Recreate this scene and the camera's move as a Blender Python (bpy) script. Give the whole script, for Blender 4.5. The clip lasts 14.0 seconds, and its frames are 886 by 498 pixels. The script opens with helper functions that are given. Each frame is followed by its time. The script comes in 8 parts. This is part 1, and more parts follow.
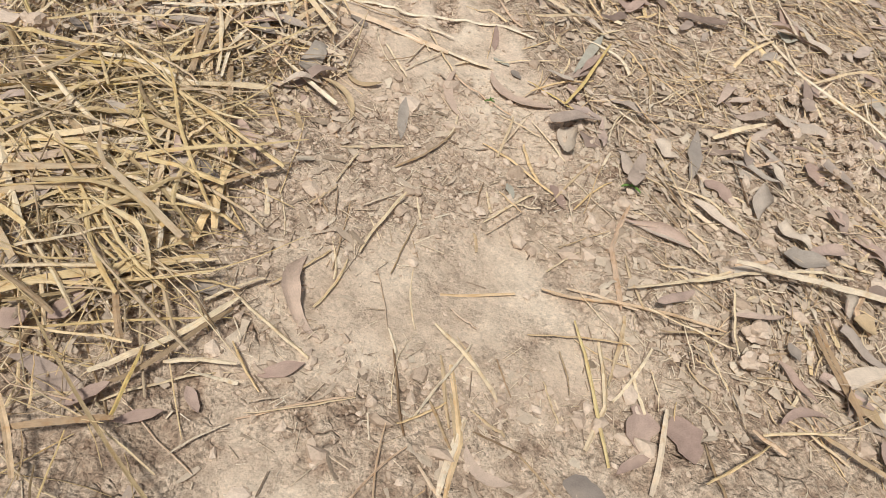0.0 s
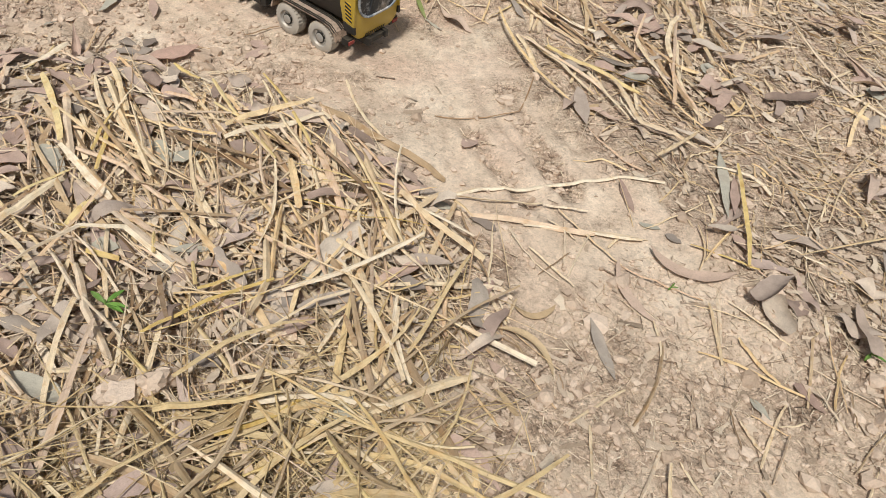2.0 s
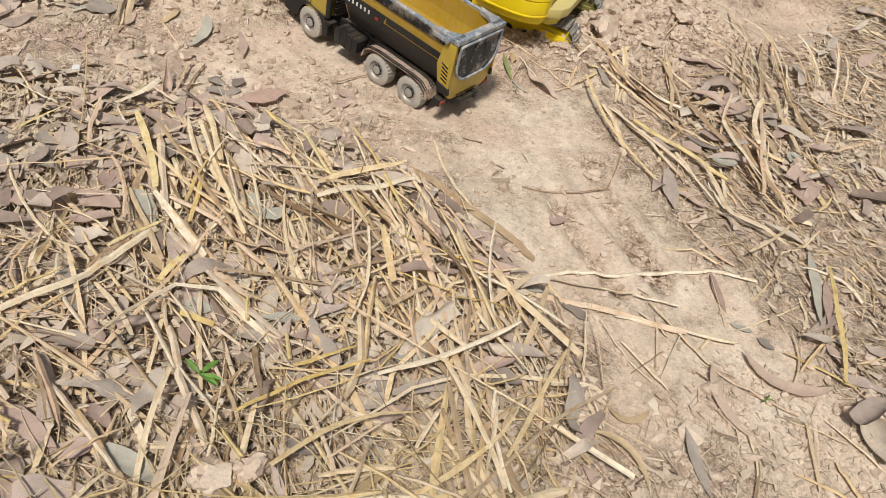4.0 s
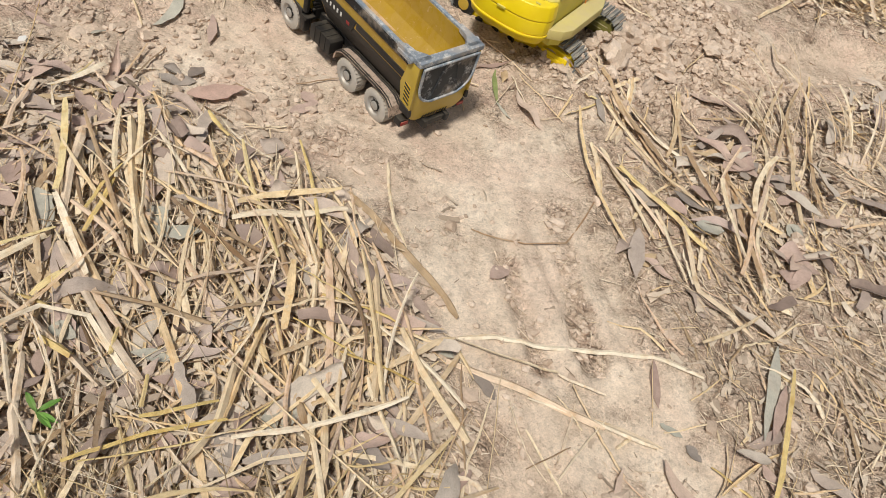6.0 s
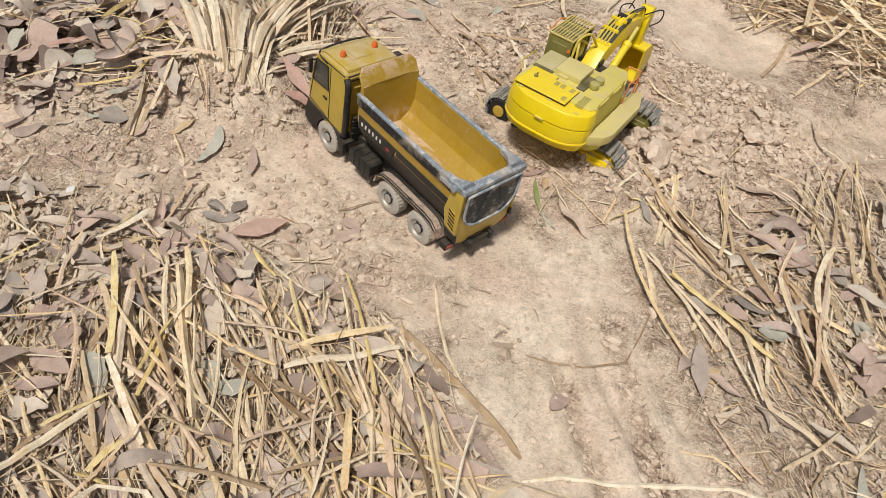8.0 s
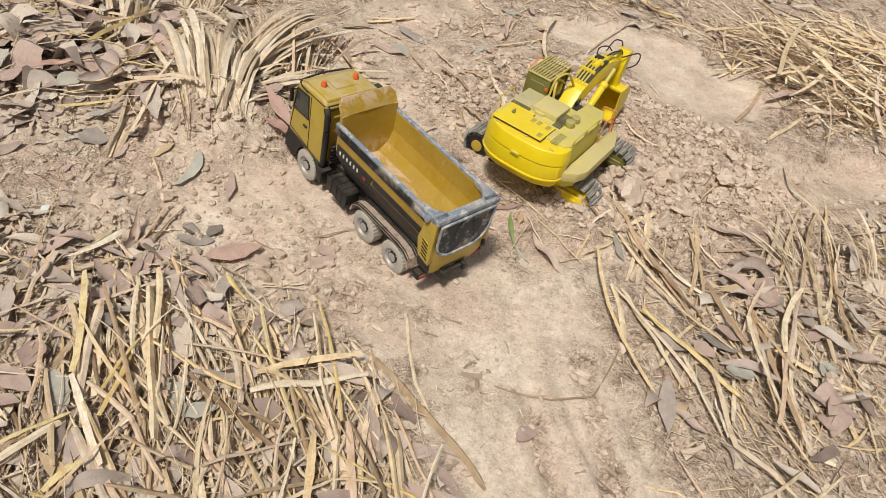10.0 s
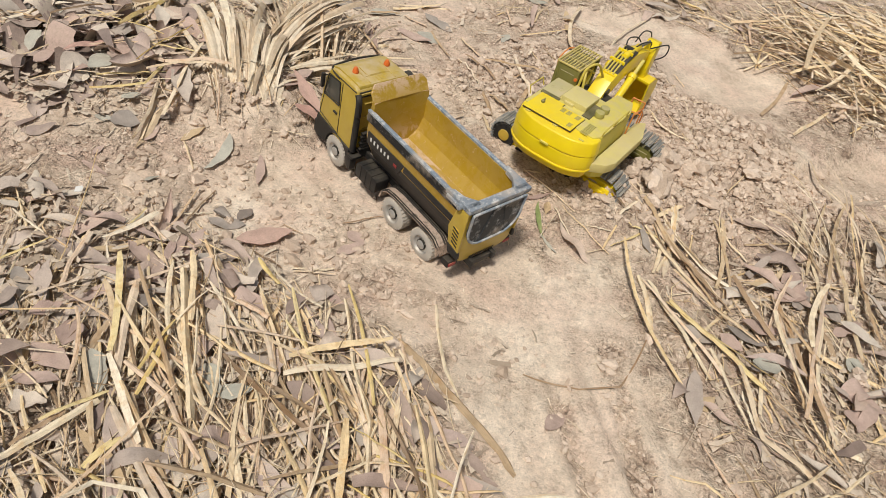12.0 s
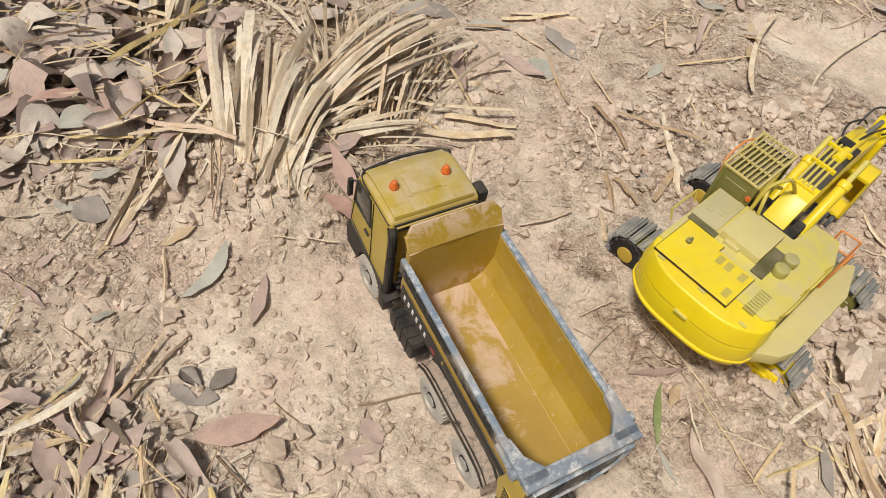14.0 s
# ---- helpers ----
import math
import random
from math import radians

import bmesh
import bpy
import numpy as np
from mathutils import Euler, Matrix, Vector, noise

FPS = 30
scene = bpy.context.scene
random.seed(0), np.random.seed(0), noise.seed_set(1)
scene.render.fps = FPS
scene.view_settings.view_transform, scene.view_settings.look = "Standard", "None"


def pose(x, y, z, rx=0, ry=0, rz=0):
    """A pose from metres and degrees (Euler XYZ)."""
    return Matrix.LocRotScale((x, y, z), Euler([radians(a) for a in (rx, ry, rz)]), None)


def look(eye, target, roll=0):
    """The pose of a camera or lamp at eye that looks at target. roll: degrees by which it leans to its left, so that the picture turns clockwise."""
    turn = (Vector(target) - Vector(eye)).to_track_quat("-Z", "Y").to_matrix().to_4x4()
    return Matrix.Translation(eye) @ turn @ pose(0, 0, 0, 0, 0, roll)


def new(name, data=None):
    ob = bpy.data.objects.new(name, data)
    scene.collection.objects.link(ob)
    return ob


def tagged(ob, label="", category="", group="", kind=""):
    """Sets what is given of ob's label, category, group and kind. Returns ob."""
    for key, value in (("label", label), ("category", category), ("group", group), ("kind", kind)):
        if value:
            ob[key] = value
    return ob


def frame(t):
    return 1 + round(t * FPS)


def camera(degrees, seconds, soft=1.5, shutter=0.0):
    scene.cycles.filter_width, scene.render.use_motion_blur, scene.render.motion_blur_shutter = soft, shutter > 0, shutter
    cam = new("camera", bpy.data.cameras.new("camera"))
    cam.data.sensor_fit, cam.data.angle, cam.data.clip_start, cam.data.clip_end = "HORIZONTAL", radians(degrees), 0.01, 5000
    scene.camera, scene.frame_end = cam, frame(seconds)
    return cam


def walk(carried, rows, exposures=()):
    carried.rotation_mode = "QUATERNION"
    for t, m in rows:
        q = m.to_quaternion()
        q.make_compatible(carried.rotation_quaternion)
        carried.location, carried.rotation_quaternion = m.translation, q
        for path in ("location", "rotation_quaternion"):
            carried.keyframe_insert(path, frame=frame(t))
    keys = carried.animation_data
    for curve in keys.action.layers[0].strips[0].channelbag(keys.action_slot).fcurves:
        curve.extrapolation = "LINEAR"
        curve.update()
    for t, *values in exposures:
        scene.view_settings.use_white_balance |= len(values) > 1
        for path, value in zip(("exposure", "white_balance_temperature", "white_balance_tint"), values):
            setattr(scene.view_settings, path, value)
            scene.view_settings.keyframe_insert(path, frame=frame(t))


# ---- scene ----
cam = camera(63.4, 14.0, soft=0.8)
PATH = [
    (0, (-0.035, 0.571, 0.63), (0.308, 1.887, -0.837), 18.6),
    (0.5, (-0.125, 0.671, 0.644), (0.215, 1.987, -0.823), 11.5),
    (1, (-0.242, 0.757, 0.672), (0.315, 2.036, -0.761), 9.5),
    (1.5, (-0.297, 0.863, 0.662), (0.303, 2.125, -0.769), 10.8),
    (2, (-0.334, 0.964, 0.652), (0.222, 2.248, -0.777), 10.3),
    (2.5, (-0.41, 1.053, 0.661), (0.107, 2.354, -0.768), 10.1),
    (3, (-0.441, 1.073, 0.662), (0.082, 2.377, -0.761), 11.9),
    (3.5, (-0.437, 1.067, 0.668), (0.113, 2.372, -0.744), 14.0),
    (3.7, (-0.438, 1.064, 0.67), (0.118, 2.38, -0.729), 14.7),
    (5.8, (-0.23, 1.144, 0.717), (0.182, 2.417, -0.769), 19.1),
    (6, (-0.248, 1.178, 0.723), (0.15, 2.437, -0.779), 20.0),
    (6.5, (-0.237, 1.207, 0.71), (0.151, 2.459, -0.8), 19.8),
    (7, (-0.224, 1.254, 0.732), (0.143, 2.503, -0.787), 19.0),
    (7.5, (-0.252, 1.279, 0.761), (0.073, 2.595, -0.709), 15.1),
    (8, (-0.279, 1.271, 0.768), (0.02, 2.645, -0.654), 12.8),
    (8.2, (-0.28, 1.269, 0.776), (0.009, 2.663, -0.629), 12.1),
    (10.5, (-0.259, 1.256, 0.768), (0.073, 2.702, -0.573), 15.6),
    (11, (-0.258, 1.255, 0.766), (0.062, 2.694, -0.586), 15.8),
    (11.5, (-0.281, 1.243, 0.763), (0.027, 2.677, -0.597), 15.6),
    (12, (-0.295, 1.254, 0.764), (0.02, 2.679, -0.603), 15.7),
    (12.5, (-0.25, 1.346, 0.769), (0.056, 2.765, -0.607), 15.6),
    (13, (-0.162, 1.503, 0.782), (-0.044, 2.903, -0.642), 12.2),
    (13.5, (-0.182, 1.643, 0.728), (-0.18, 2.947, -0.789), 12.0),
    (14, (-0.216, 1.76, 0.715), (-0.238, 2.979, -0.871), 11.6),
]
walk(cam, [(t, look(eye, target, roll)) for t, eye, target, roll in PATH])

# ---- world, sun, exposure ----
world = bpy.data.worlds.new("overcast_sky")
scene.world = world
world.use_nodes = True
wn = world.node_tree.nodes
sky = wn.new("ShaderNodeTexSky")
sky.sky_type, sky.sun_disc = "NISHITA", False
sky.sun_elevation, sky.sun_rotation = radians(62), radians(-144.7)
sky.dust_density, sky.ozone_density, sky.air_density = 4.0, 1.0, 1.0
wn["Background"].inputs["Strength"].default_value = 0.059
thin_cloud = wn.new("ShaderNodeHueSaturation")
thin_cloud.inputs["Saturation"].default_value = 0.55
world.node_tree.links.new(sky.outputs["Color"], thin_cloud.inputs["Color"])
world.node_tree.links.new(thin_cloud.outputs["Color"], wn["Background"].inputs["Color"])
sun = new("sun", bpy.data.lights.new("sun", "SUN"))
sun.data.energy, sun.data.angle, sun.data.color = 3.05, radians(8), (1.0, 0.96, 0.90)
sun.matrix_world = look((-0.85, -1.2, 2.8), (0, 0, 0))
scene.view_settings.exposure = -0.045


# ---- materials ----
def material(name, rough=0.6, metal=0.0, spec=0.5):
    m = bpy.data.materials.new(name)
    m.use_nodes = True
    bsdf = m.node_tree.nodes["Principled BSDF"]
    bsdf.inputs["Roughness"].default_value = rough
    bsdf.inputs["Metallic"].default_value = metal
    bsdf.inputs["Specular IOR Level"].default_value = spec
    return m, m.node_tree.nodes, m.node_tree.links, bsdf


def noise_tex(nodes, links, scale, detail=4.0, rough=0.6, vector=None, warp=0.0):
    n = nodes.new("ShaderNodeTexNoise")
    n.inputs["Scale"].default_value, n.inputs["Detail"].default_value = scale, detail
    n.inputs["Roughness"].default_value, n.inputs["Distortion"].default_value = rough, warp
    if vector is None:
        g = nodes.new("ShaderNodeNewGeometry")
        vector = g.outputs["Position"]
    links.new(vector, n.inputs["Vector"])
    return n.outputs["Fac"]


def ramp(nodes, links, fac, stops):
    r = nodes.new("ShaderNodeValToRGB")
    e = r.color_ramp.elements
    while len(e) < len(stops):
        e.new(0.5)
    for el, (p, c) in zip(e, stops):
        el.position, el.color = p, (*c, 1) if len(c) == 3 else c
    links.new(fac, r.inputs["Fac"])
    return r.outputs["Color"]


def mix(nodes, links, fac, a, b, kind="MIX"):
    m = nodes.new("ShaderNodeMix")
    m.data_type, m.blend_type = "RGBA", kind
    for sock, v in ((m.inputs[0], fac), (m.inputs[6], a), (m.inputs[7], b)):
        if isinstance(v, (int, float)):
            sock.default_value = v
        elif isinstance(v, tuple):
            sock.default_value = (*v, 1)
        else:
            links.new(v, sock)
    return m.outputs[2]


def bump(nodes, links, bsdf, height, strength=0.5, dist=0.002):
    b = nodes.new("ShaderNodeBump")
    b.inputs["Strength"].default_value, b.inputs["Distance"].default_value = strength, dist
    links.new(height, b.inputs["Height"])
    links.new(b.outputs["Normal"], bsdf.inputs["Normal"])


def object_coords(nodes):
    return nodes.new("ShaderNodeTexCoord").outputs["Object"]


def grey(v):
    return (v, v, v)


def soil_material():
    """Dry clay: pale dust where it is trodden, browner crumbs elsewhere."""
    m, n, l, p = material("dry_clay_soil", 0.95, spec=0.12)
    big = noise_tex(n, l, 4.0, 6, 0.62, warp=0.4)
    mid = noise_tex(n, l, 30.0, 6, 0.72, warp=0.5)
    fine = noise_tex(n, l, 330.0, 4, 0.75)
    cloud = noise_tex(n, l, 17.0, 5, 0.66, warp=0.6)
    dust = ramp(n, l, big, [(0.30, (0.62, 0.487, 0.37)), (0.5, (0.73, 0.603, 0.468)), (0.66, (0.82, 0.71, 0.567))])
    dust = mix(n, l, 0.85, dust, ramp(n, l, cloud, [(0.30, (0.72, 0.68, 0.65)), (0.48, (0.96, 0.95, 0.94)), (0.66, (1.12, 1.12, 1.12))]), "MULTIPLY")
    crumb = ramp(n, l, mid, [(0.34, (0.30, 0.21, 0.15)), (0.47, (0.52, 0.40, 0.295)), (0.64, (0.74, 0.605, 0.465))])
    a = n.new("ShaderNodeAttribute")
    a.attribute_name = "trodden"
    patch = n.new("ShaderNodeMath")
    patch.operation, patch.use_clamp = "MULTIPLY_ADD", True
    l.new(noise_tex(n, l, 13.0, 5, 0.7), patch.inputs[0])
    patch.inputs[1].default_value = 3.6
    sub = n.new("ShaderNodeMath")
    sub.operation = "MULTIPLY_ADD"
    l.new(a.outputs["Fac"], sub.inputs[0])
    sub.inputs[1].default_value, sub.inputs[2].default_value = 1.0, -1.85
    l.new(sub.outputs[0], patch.inputs[2])
    col = mix(n, l, patch.outputs[0], crumb, dust)
    # the clay grows redder towards the diggings
    along = n.new("ShaderNodeSeparateXYZ")
    l.new(n.new("ShaderNodeNewGeometry").outputs["Position"], along.inputs[0])
    redder = n.new("ShaderNodeMapRange")
    redder.inputs[1].default_value, redder.inputs[2].default_value = 1.1, 2.1
    redder.inputs[3].default_value, redder.inputs[4].default_value = 0.05, 1.0
    l.new(along.outputs["Y"], redder.inputs[0])
    pink = ramp(n, l, noise_tex(n, l, 8.0, 4, 0.6), [(0.46, grey(0)), (0.64, grey(0.6))])
    pink = mix(n, l, 1.0, pink, redder.outputs[0], "MULTIPLY")
    col = mix(n, l, pink, col, (0.70, 0.515, 0.40))
    speck = ramp(n, l, fine, [(0.30, grey(0.55)), (0.45, grey(0.95)), (0.72, grey(1.15))])
    calmer = n.new("ShaderNodeMapRange")
    calmer.inputs[3].default_value, calmer.inputs[4].default_value = 0.85, 0.42
    l.new(patch.outputs[0], calmer.inputs[0])
    col = mix(n, l, calmer.outputs[0], col, speck, "MULTIPLY")
    rough_share = n.new("ShaderNodeMapRange")
    rough_share.inputs[3].default_value, rough_share.inputs[4].default_value = 0.95, 0.34
    l.new(patch.outputs[0], rough_share.inputs[0])
    stain = ramp(n, l, noise_tex(n, l, 70, 6, 0.8, warp=1.0), [(0.36, grey(0.66)), (0.52, grey(1))])
    col = mix(n, l, 0.6, col, stain, "MULTIPLY")
    for scale, low, high in ((260.0, 0.55, 1.22), (620.0, 0.62, 1.2)):
        grit = n.new("ShaderNodeTexVoronoi")
        grit.inputs["Scale"].default_value = scale
        l.new(n.new("ShaderNodeNewGeometry").outputs["Position"], grit.inputs["Vector"])
        one_ = n.new("ShaderNodeSeparateXYZ")
        l.new(grit.outputs["Color"], one_.inputs[0])
        col = mix(n, l, rough_share.outputs[0], col, ramp(n, l, one_.outputs["X"], [(0.0, grey(low)), (0.22, grey(0.96)), (0.8, grey(1.0)), (1.0, grey(high))]), "MULTIPLY")
    l.new(col, p.inputs["Base Color"])
    g = n.new("ShaderNodeNewGeometry")
    warp = n.new("ShaderNodeMix")
    warp.data_type = "VECTOR"
    wn_ = n.new("ShaderNodeTexNoise")
    wn_.inputs["Scale"].default_value = 40
    l.new(g.outputs["Position"], wn_.inputs["Vector"])
    warp.inputs[0].default_value = 0.03
    l.new(g.outputs["Position"], warp.inputs[4])
    l.new(wn_.outputs["Color"], warp.inputs[5])
    cells = []
    for scale in (75.0, 210.0):
        v = n.new("ShaderNodeTexVoronoi")
        v.inputs["Scale"].default_value = scale
        l.new(warp.outputs[1], v.inputs["Vector"])
        cells.append(v.outputs["Distance"])
    lump = mix(n, l, 0.45, ramp(n, l, cells[0], [(0.1, grey(1)), (0.75, grey(0))]), ramp(n, l, cells[1], [(0.1, grey(1)), (0.8, grey(0))]))
    rough = mix(n, l, 0.5, mid, fine)
    calm = n.new("ShaderNodeMath")
    calm.operation, calm.use_clamp = "MULTIPLY_ADD", True
    l.new(patch.outputs[0], calm.inputs[0])
    calm.inputs[1].default_value, calm.inputs[2].default_value = -0.42, 0.5
    h = mix(n, l, calm.outputs[0], rough, lump)
    # a crust cracked into plates in places
    crack = n.new("ShaderNodeTexVoronoi")
    crack.feature = "DISTANCE_TO_EDGE"
    crack.inputs["Scale"].default_value = 46.0
    l.new(warp.outputs[1], crack.inputs["Vector"])
    gap = ramp(n, l, crack.outputs["Distance"], [(0.0, grey(1)), (0.05, grey(0.5)), (0.13, grey(0))])
    where = mix(n, l, patch.outputs[0], ramp(n, l, noise_tex(n, l, 7.0, 4, 0.7), [(0.50, grey(0)), (0.60, grey(1))]), grey(0))
    gap = mix(n, l, 1.0, gap, where, "MULTIPLY")
    h = mix(n, l, gap, h, grey(0.0))
    # shade down in the cracks is multiplied into the colour too
    l.new(mix(n, l, gap, col, mix(n, l, 1.0, col, (0.62, 0.56, 0.52), "MULTIPLY")), p.inputs["Base Color"])
    bump(n, l, p, h, 1.0, 0.008)
    soften = n.new("ShaderNodeMapRange")
    soften.inputs[3].default_value, soften.inputs[4].default_value = 1.0, 0.5
    l.new(patch.outputs[0], soften.inputs[0])
    l.new(soften.outputs[0], [k for k in n if k.bl_idname == "ShaderNodeBump"][0].inputs["Strength"])
    return m


def clod_material():
    m, n, l, p = material("dry_clay_clod", 0.95, spec=0.12)
    o = n.new("ShaderNodeObjectInfo").outputs["Random"]
    i = n.new("ShaderNodeNewGeometry").outputs["Random Per Island"]
    add = n.new("ShaderNodeMath")
    add.operation = "ADD"
    l.new(o, add.inputs[0]), l.new(i, add.inputs[1])
    fr = n.new("ShaderNodeMath")
    fr.operation = "FRACT"
    l.new(add.outputs[0], fr.inputs[0])
    col = ramp(n, l, fr.outputs[0], [(0, (0.46, 0.355, 0.265)), (0.3, (0.56, 0.44, 0.34)), (0.7, (0.64, 0.515, 0.40)), (1, (0.72, 0.59, 0.47))])
    f = noise_tex(n, l, 260, 4, 0.7)
    col = mix(n, l, 0.7, col, ramp(n, l, f, [(0.3, grey(0.82)), (0.6, grey(1.14))]), "MULTIPLY")
    l.new(col, p.inputs["Base Color"])
    bump(n, l, p, mix(n, l, 0.5, f, noise_tex(n, l, 90, 5, 0.7)), 0.7, 0.004)
    return m


def litter_material(name, stops, streak=True, rough=0.85):
    """Dead plant matter: each piece has its own tone, with lengthwise fibres, stains and dust."""
    m, n, l, p = material(name, rough, spec=0.15)
    o = n.new("ShaderNodeObjectInfo").outputs["Random"]
    i = n.new("ShaderNodeNewGeometry").outputs["Random Per Island"]
    add = n.new("ShaderNodeMath")
    add.operation = "ADD"
    l.new(o, add.inputs[0]), l.new(i, add.inputs[1])
    fr = n.new("ShaderNodeMath")
    fr.operation = "FRACT"
    l.new(add.outputs[0], fr.inputs[0])
    col = ramp(n, l, fr.outputs[0], stops)
    uv = n.new("ShaderNodeUVMap")
    uv.uv_map = "along"
    mp = n.new("ShaderNodeMapping")
    mp.inputs["Scale"].default_value = (0.8, 5, 1) if streak else (5, 5, 1)
    l.new(uv.outputs[0], mp.inputs["Vector"])
    g = noise_tex(n, l, 3.0, 5, 0.75, mp.outputs[0])
    col = mix(n, l, 0.9, col, ramp(n, l, g, [(0.28, grey(0.62)), (0.46, grey(0.94)), (0.6, grey(1.04)), (0.78, grey(1.14))]), "MULTIPLY")
    if streak:
        # joints and weathered lengths, browner than the rest
        mq = n.new("ShaderNodeMapping")
        mq.inputs["Scale"].default_value = (1.5, 0.35, 1)
        l.new(uv.outputs[0], mq.inputs["Vector"])
        aged = ramp(n, l, noise_tex(n, l, 1.6, 3, 0.6, mq.outputs[0]), [(0.50, grey(0)), (0.68, grey(0.75))])
        col = mix(n, l, aged, col, mix(n, l, 1.0, col, (0.82, 0.68, 0.52), "MULTIPLY"))
    blot = noise_tex(n, l, 60, 4, 0.7)
    col = mix(n, l, 0.7, col, ramp(n, l, blot, [(0.32, grey(0.80)), (0.6, grey(1.1))]), "MULTIPLY")
    dusty = ramp(n, l, noise_tex(n, l, 24, 3, 0.6), [(0.5, grey(0)), (0.75, grey(0.32))])
    col = mix(n, l, dusty, col, (0.60, 0.47, 0.36))
    l.new(col, p.inputs["Base Color"])
    bump(n, l, p, g, 0.7, 0.0012)
    return m


def paint_material(name, colour, dark, rough=0.45, dust=0.5, metal=0.0):
    """Moulded and painted toy plastic with dust, scuffs and small stains."""
    m, n, l, p = material(name, rough, metal, 0.4)
    oc = object_coords(n)
    a = noise_tex(n, l, 25, 4, 0.6, oc)
    col = mix(n, l, ramp(n, l, a, [(0.35, grey(0)), (0.7, grey(1))]), colour, dark)
    g = n.new("ShaderNodeNewGeometry")
    sep = n.new("ShaderNodeSeparateXYZ")
    l.new(g.outputs["Normal"], sep.inputs[0])
    up = ramp(n, l, sep.outputs["Z"], [(0.2, grey(0.12)), (0.95, grey(1))])
    patch = ramp(n, l, noise_tex(n, l, 34, 6, 0.7, oc), [(0.36, grey(0.1)), (0.62, grey(1))])
    fac = mix(n, l, 1.0, up, patch, "MULTIPLY")
    fac = mix(n, l, 1.0, fac, grey(dust), "MULTIPLY")
    col = mix(n, l, fac, col, (0.56, 0.455, 0.31))
    l.new(col, p.inputs["Base Color"])
    rr = n.new("ShaderNodeMix")
    rr.inputs[2].default_value, rr.inputs[3].default_value = rough, 0.9
    l.new(fac, rr.inputs[0])
    l.new(rr.outputs[0], p.inputs["Roughness"])
    bump(n, l, p, noise_tex(n, l, 500, 2, 0.6, oc), 0.15, 0.0006)
    return m


def worn_metal_material(name, colour, worn, bare=0.48):
    m, n, l, p = material(name, 0.6, 0.0, 0.35)
    oc = object_coords(n)
    a = noise_tex(n, l, 60, 6, 0.75, oc)
    b = noise_tex(n, l, 18, 4, 0.6, oc)
    col = mix(n, l, ramp(n, l, a, [(bare, grey(0)), (bare + 0.14, grey(1))]), colour, worn)
    col = mix(n, l, ramp(n, l, b, [(0.5, grey(0)), (0.72, grey(0.8))]), col, (0.55, 0.46, 0.36))
    l.new(col, p.inputs["Base Color"])
    bump(n, l, p, a, 0.25, 0.0008)
    return m


def bed_material():
    """Ochre plastic, with ragged pale clay left lying along the bottom of the tray, thickest at its front."""
    m, n, l, p = material("ochre_tray_plastic", 0.42, 0, 0.4)
    oc = object_coords(n)
    sep = n.new("ShaderNodeSeparateXYZ")
    l.new(oc, sep.inputs[0])
    a = noise_tex(n, l, 20, 4, 0.6, oc)
    col = mix(n, l, ramp(n, l, a, [(0.35, grey(0)), (0.7, grey(1))]), (0.43, 0.275, 0.022), (0.37, 0.225, 0.016))
    g = n.new("ShaderNodeNewGeometry")
    s2 = n.new("ShaderNodeSeparateXYZ")
    l.new(g.outputs["Normal"], s2.inputs[0])
    up = ramp(n, l, s2.outputs["Z"], [(0.25, grey(0.02)), (0.80, grey(0.06)), (0.90, grey(0.5)), (0.97, grey(1))])
    mp = n.new("ShaderNodeMapping")
    mp.inputs["Scale"].default_value = (1.0, 0.7, 1.0)
    l.new(oc, mp.inputs["Vector"])
    ragged = noise_tex(n, l, 26, 8, 0.72, mp.outputs[0], 0.5)
    front = n.new("ShaderNodeMapRange")
    front.inputs[1].default_value, front.inputs[2].default_value = -0.14, 0.09
    front.inputs[3].default_value, front.inputs[4].default_value = -0.12, 0.16
    l.new(sep.outputs["Y"], front.inputs[0])
    add = n.new("ShaderNodeMath")
    add.operation = "ADD"
    l.new(ragged, add.inputs[0]), l.new(front.outputs[0], add.inputs[1])
    patch = ramp(n, l, add.outputs[0], [(0.52, grey(0.14)), (0.57, grey(0.62)), (0.64, grey(0.9))])
    fac = mix(n, l, 1.0, up, patch, "MULTIPLY")
    scuff = ramp(n, l, noise_tex(n, l, 75, 6, 0.8, oc, 0.8), [(0.60, grey(0)), (0.67, grey(0.6))])
    fac = mix(n, l, 1.0, fac, scuff, "LIGHTEN")
    # paint worn pale plus painted sky reflection along the guard's edge, clay caked low on the front wall
    edge = ramp(n, l, sep.outputs["Z"], [(0.166, grey(0.1)), (0.186, grey(1))])
    worn = ramp(n, l, noise_tex(n, l, 55, 6, 0.75, oc, 0.5), [(0.43, grey(0)), (0.53, grey(0.85))])
    fac = mix(n, l, 1.0, fac, mix(n, l, 1.0, edge, worn, "MULTIPLY"), "LIGHTEN")
    low = ramp(n, l, sep.outputs["Z"], [(0.090, grey(1)), (0.128, grey(0))])
    fore = ramp(n, l, sep.outputs["Y"], [(0.062, grey(0)), (0.082, grey(1))])
    cake = ramp(n, l, ragged, [(0.44, grey(0)), (0.52, grey(0.85))])
    fac = mix(n, l, 1.0, fac, mix(n, l, 1.0, mix(n, l, 1.0, low, fore, "MULTIPLY"), cake, "MULTIPLY"), "LIGHTEN")
    col = mix(n, l, fac, col, (0.64, 0.46, 0.32))
    l.new(col, p.inputs["Base Color"])
    rr = n.new("ShaderNodeMix")
    rr.inputs[2].default_value, rr.inputs[3].default_value = 0.36, 0.85
    l.new(fac, rr.inputs[0])
    l.new(rr.outputs[0], p.inputs["Roughness"])
    return m


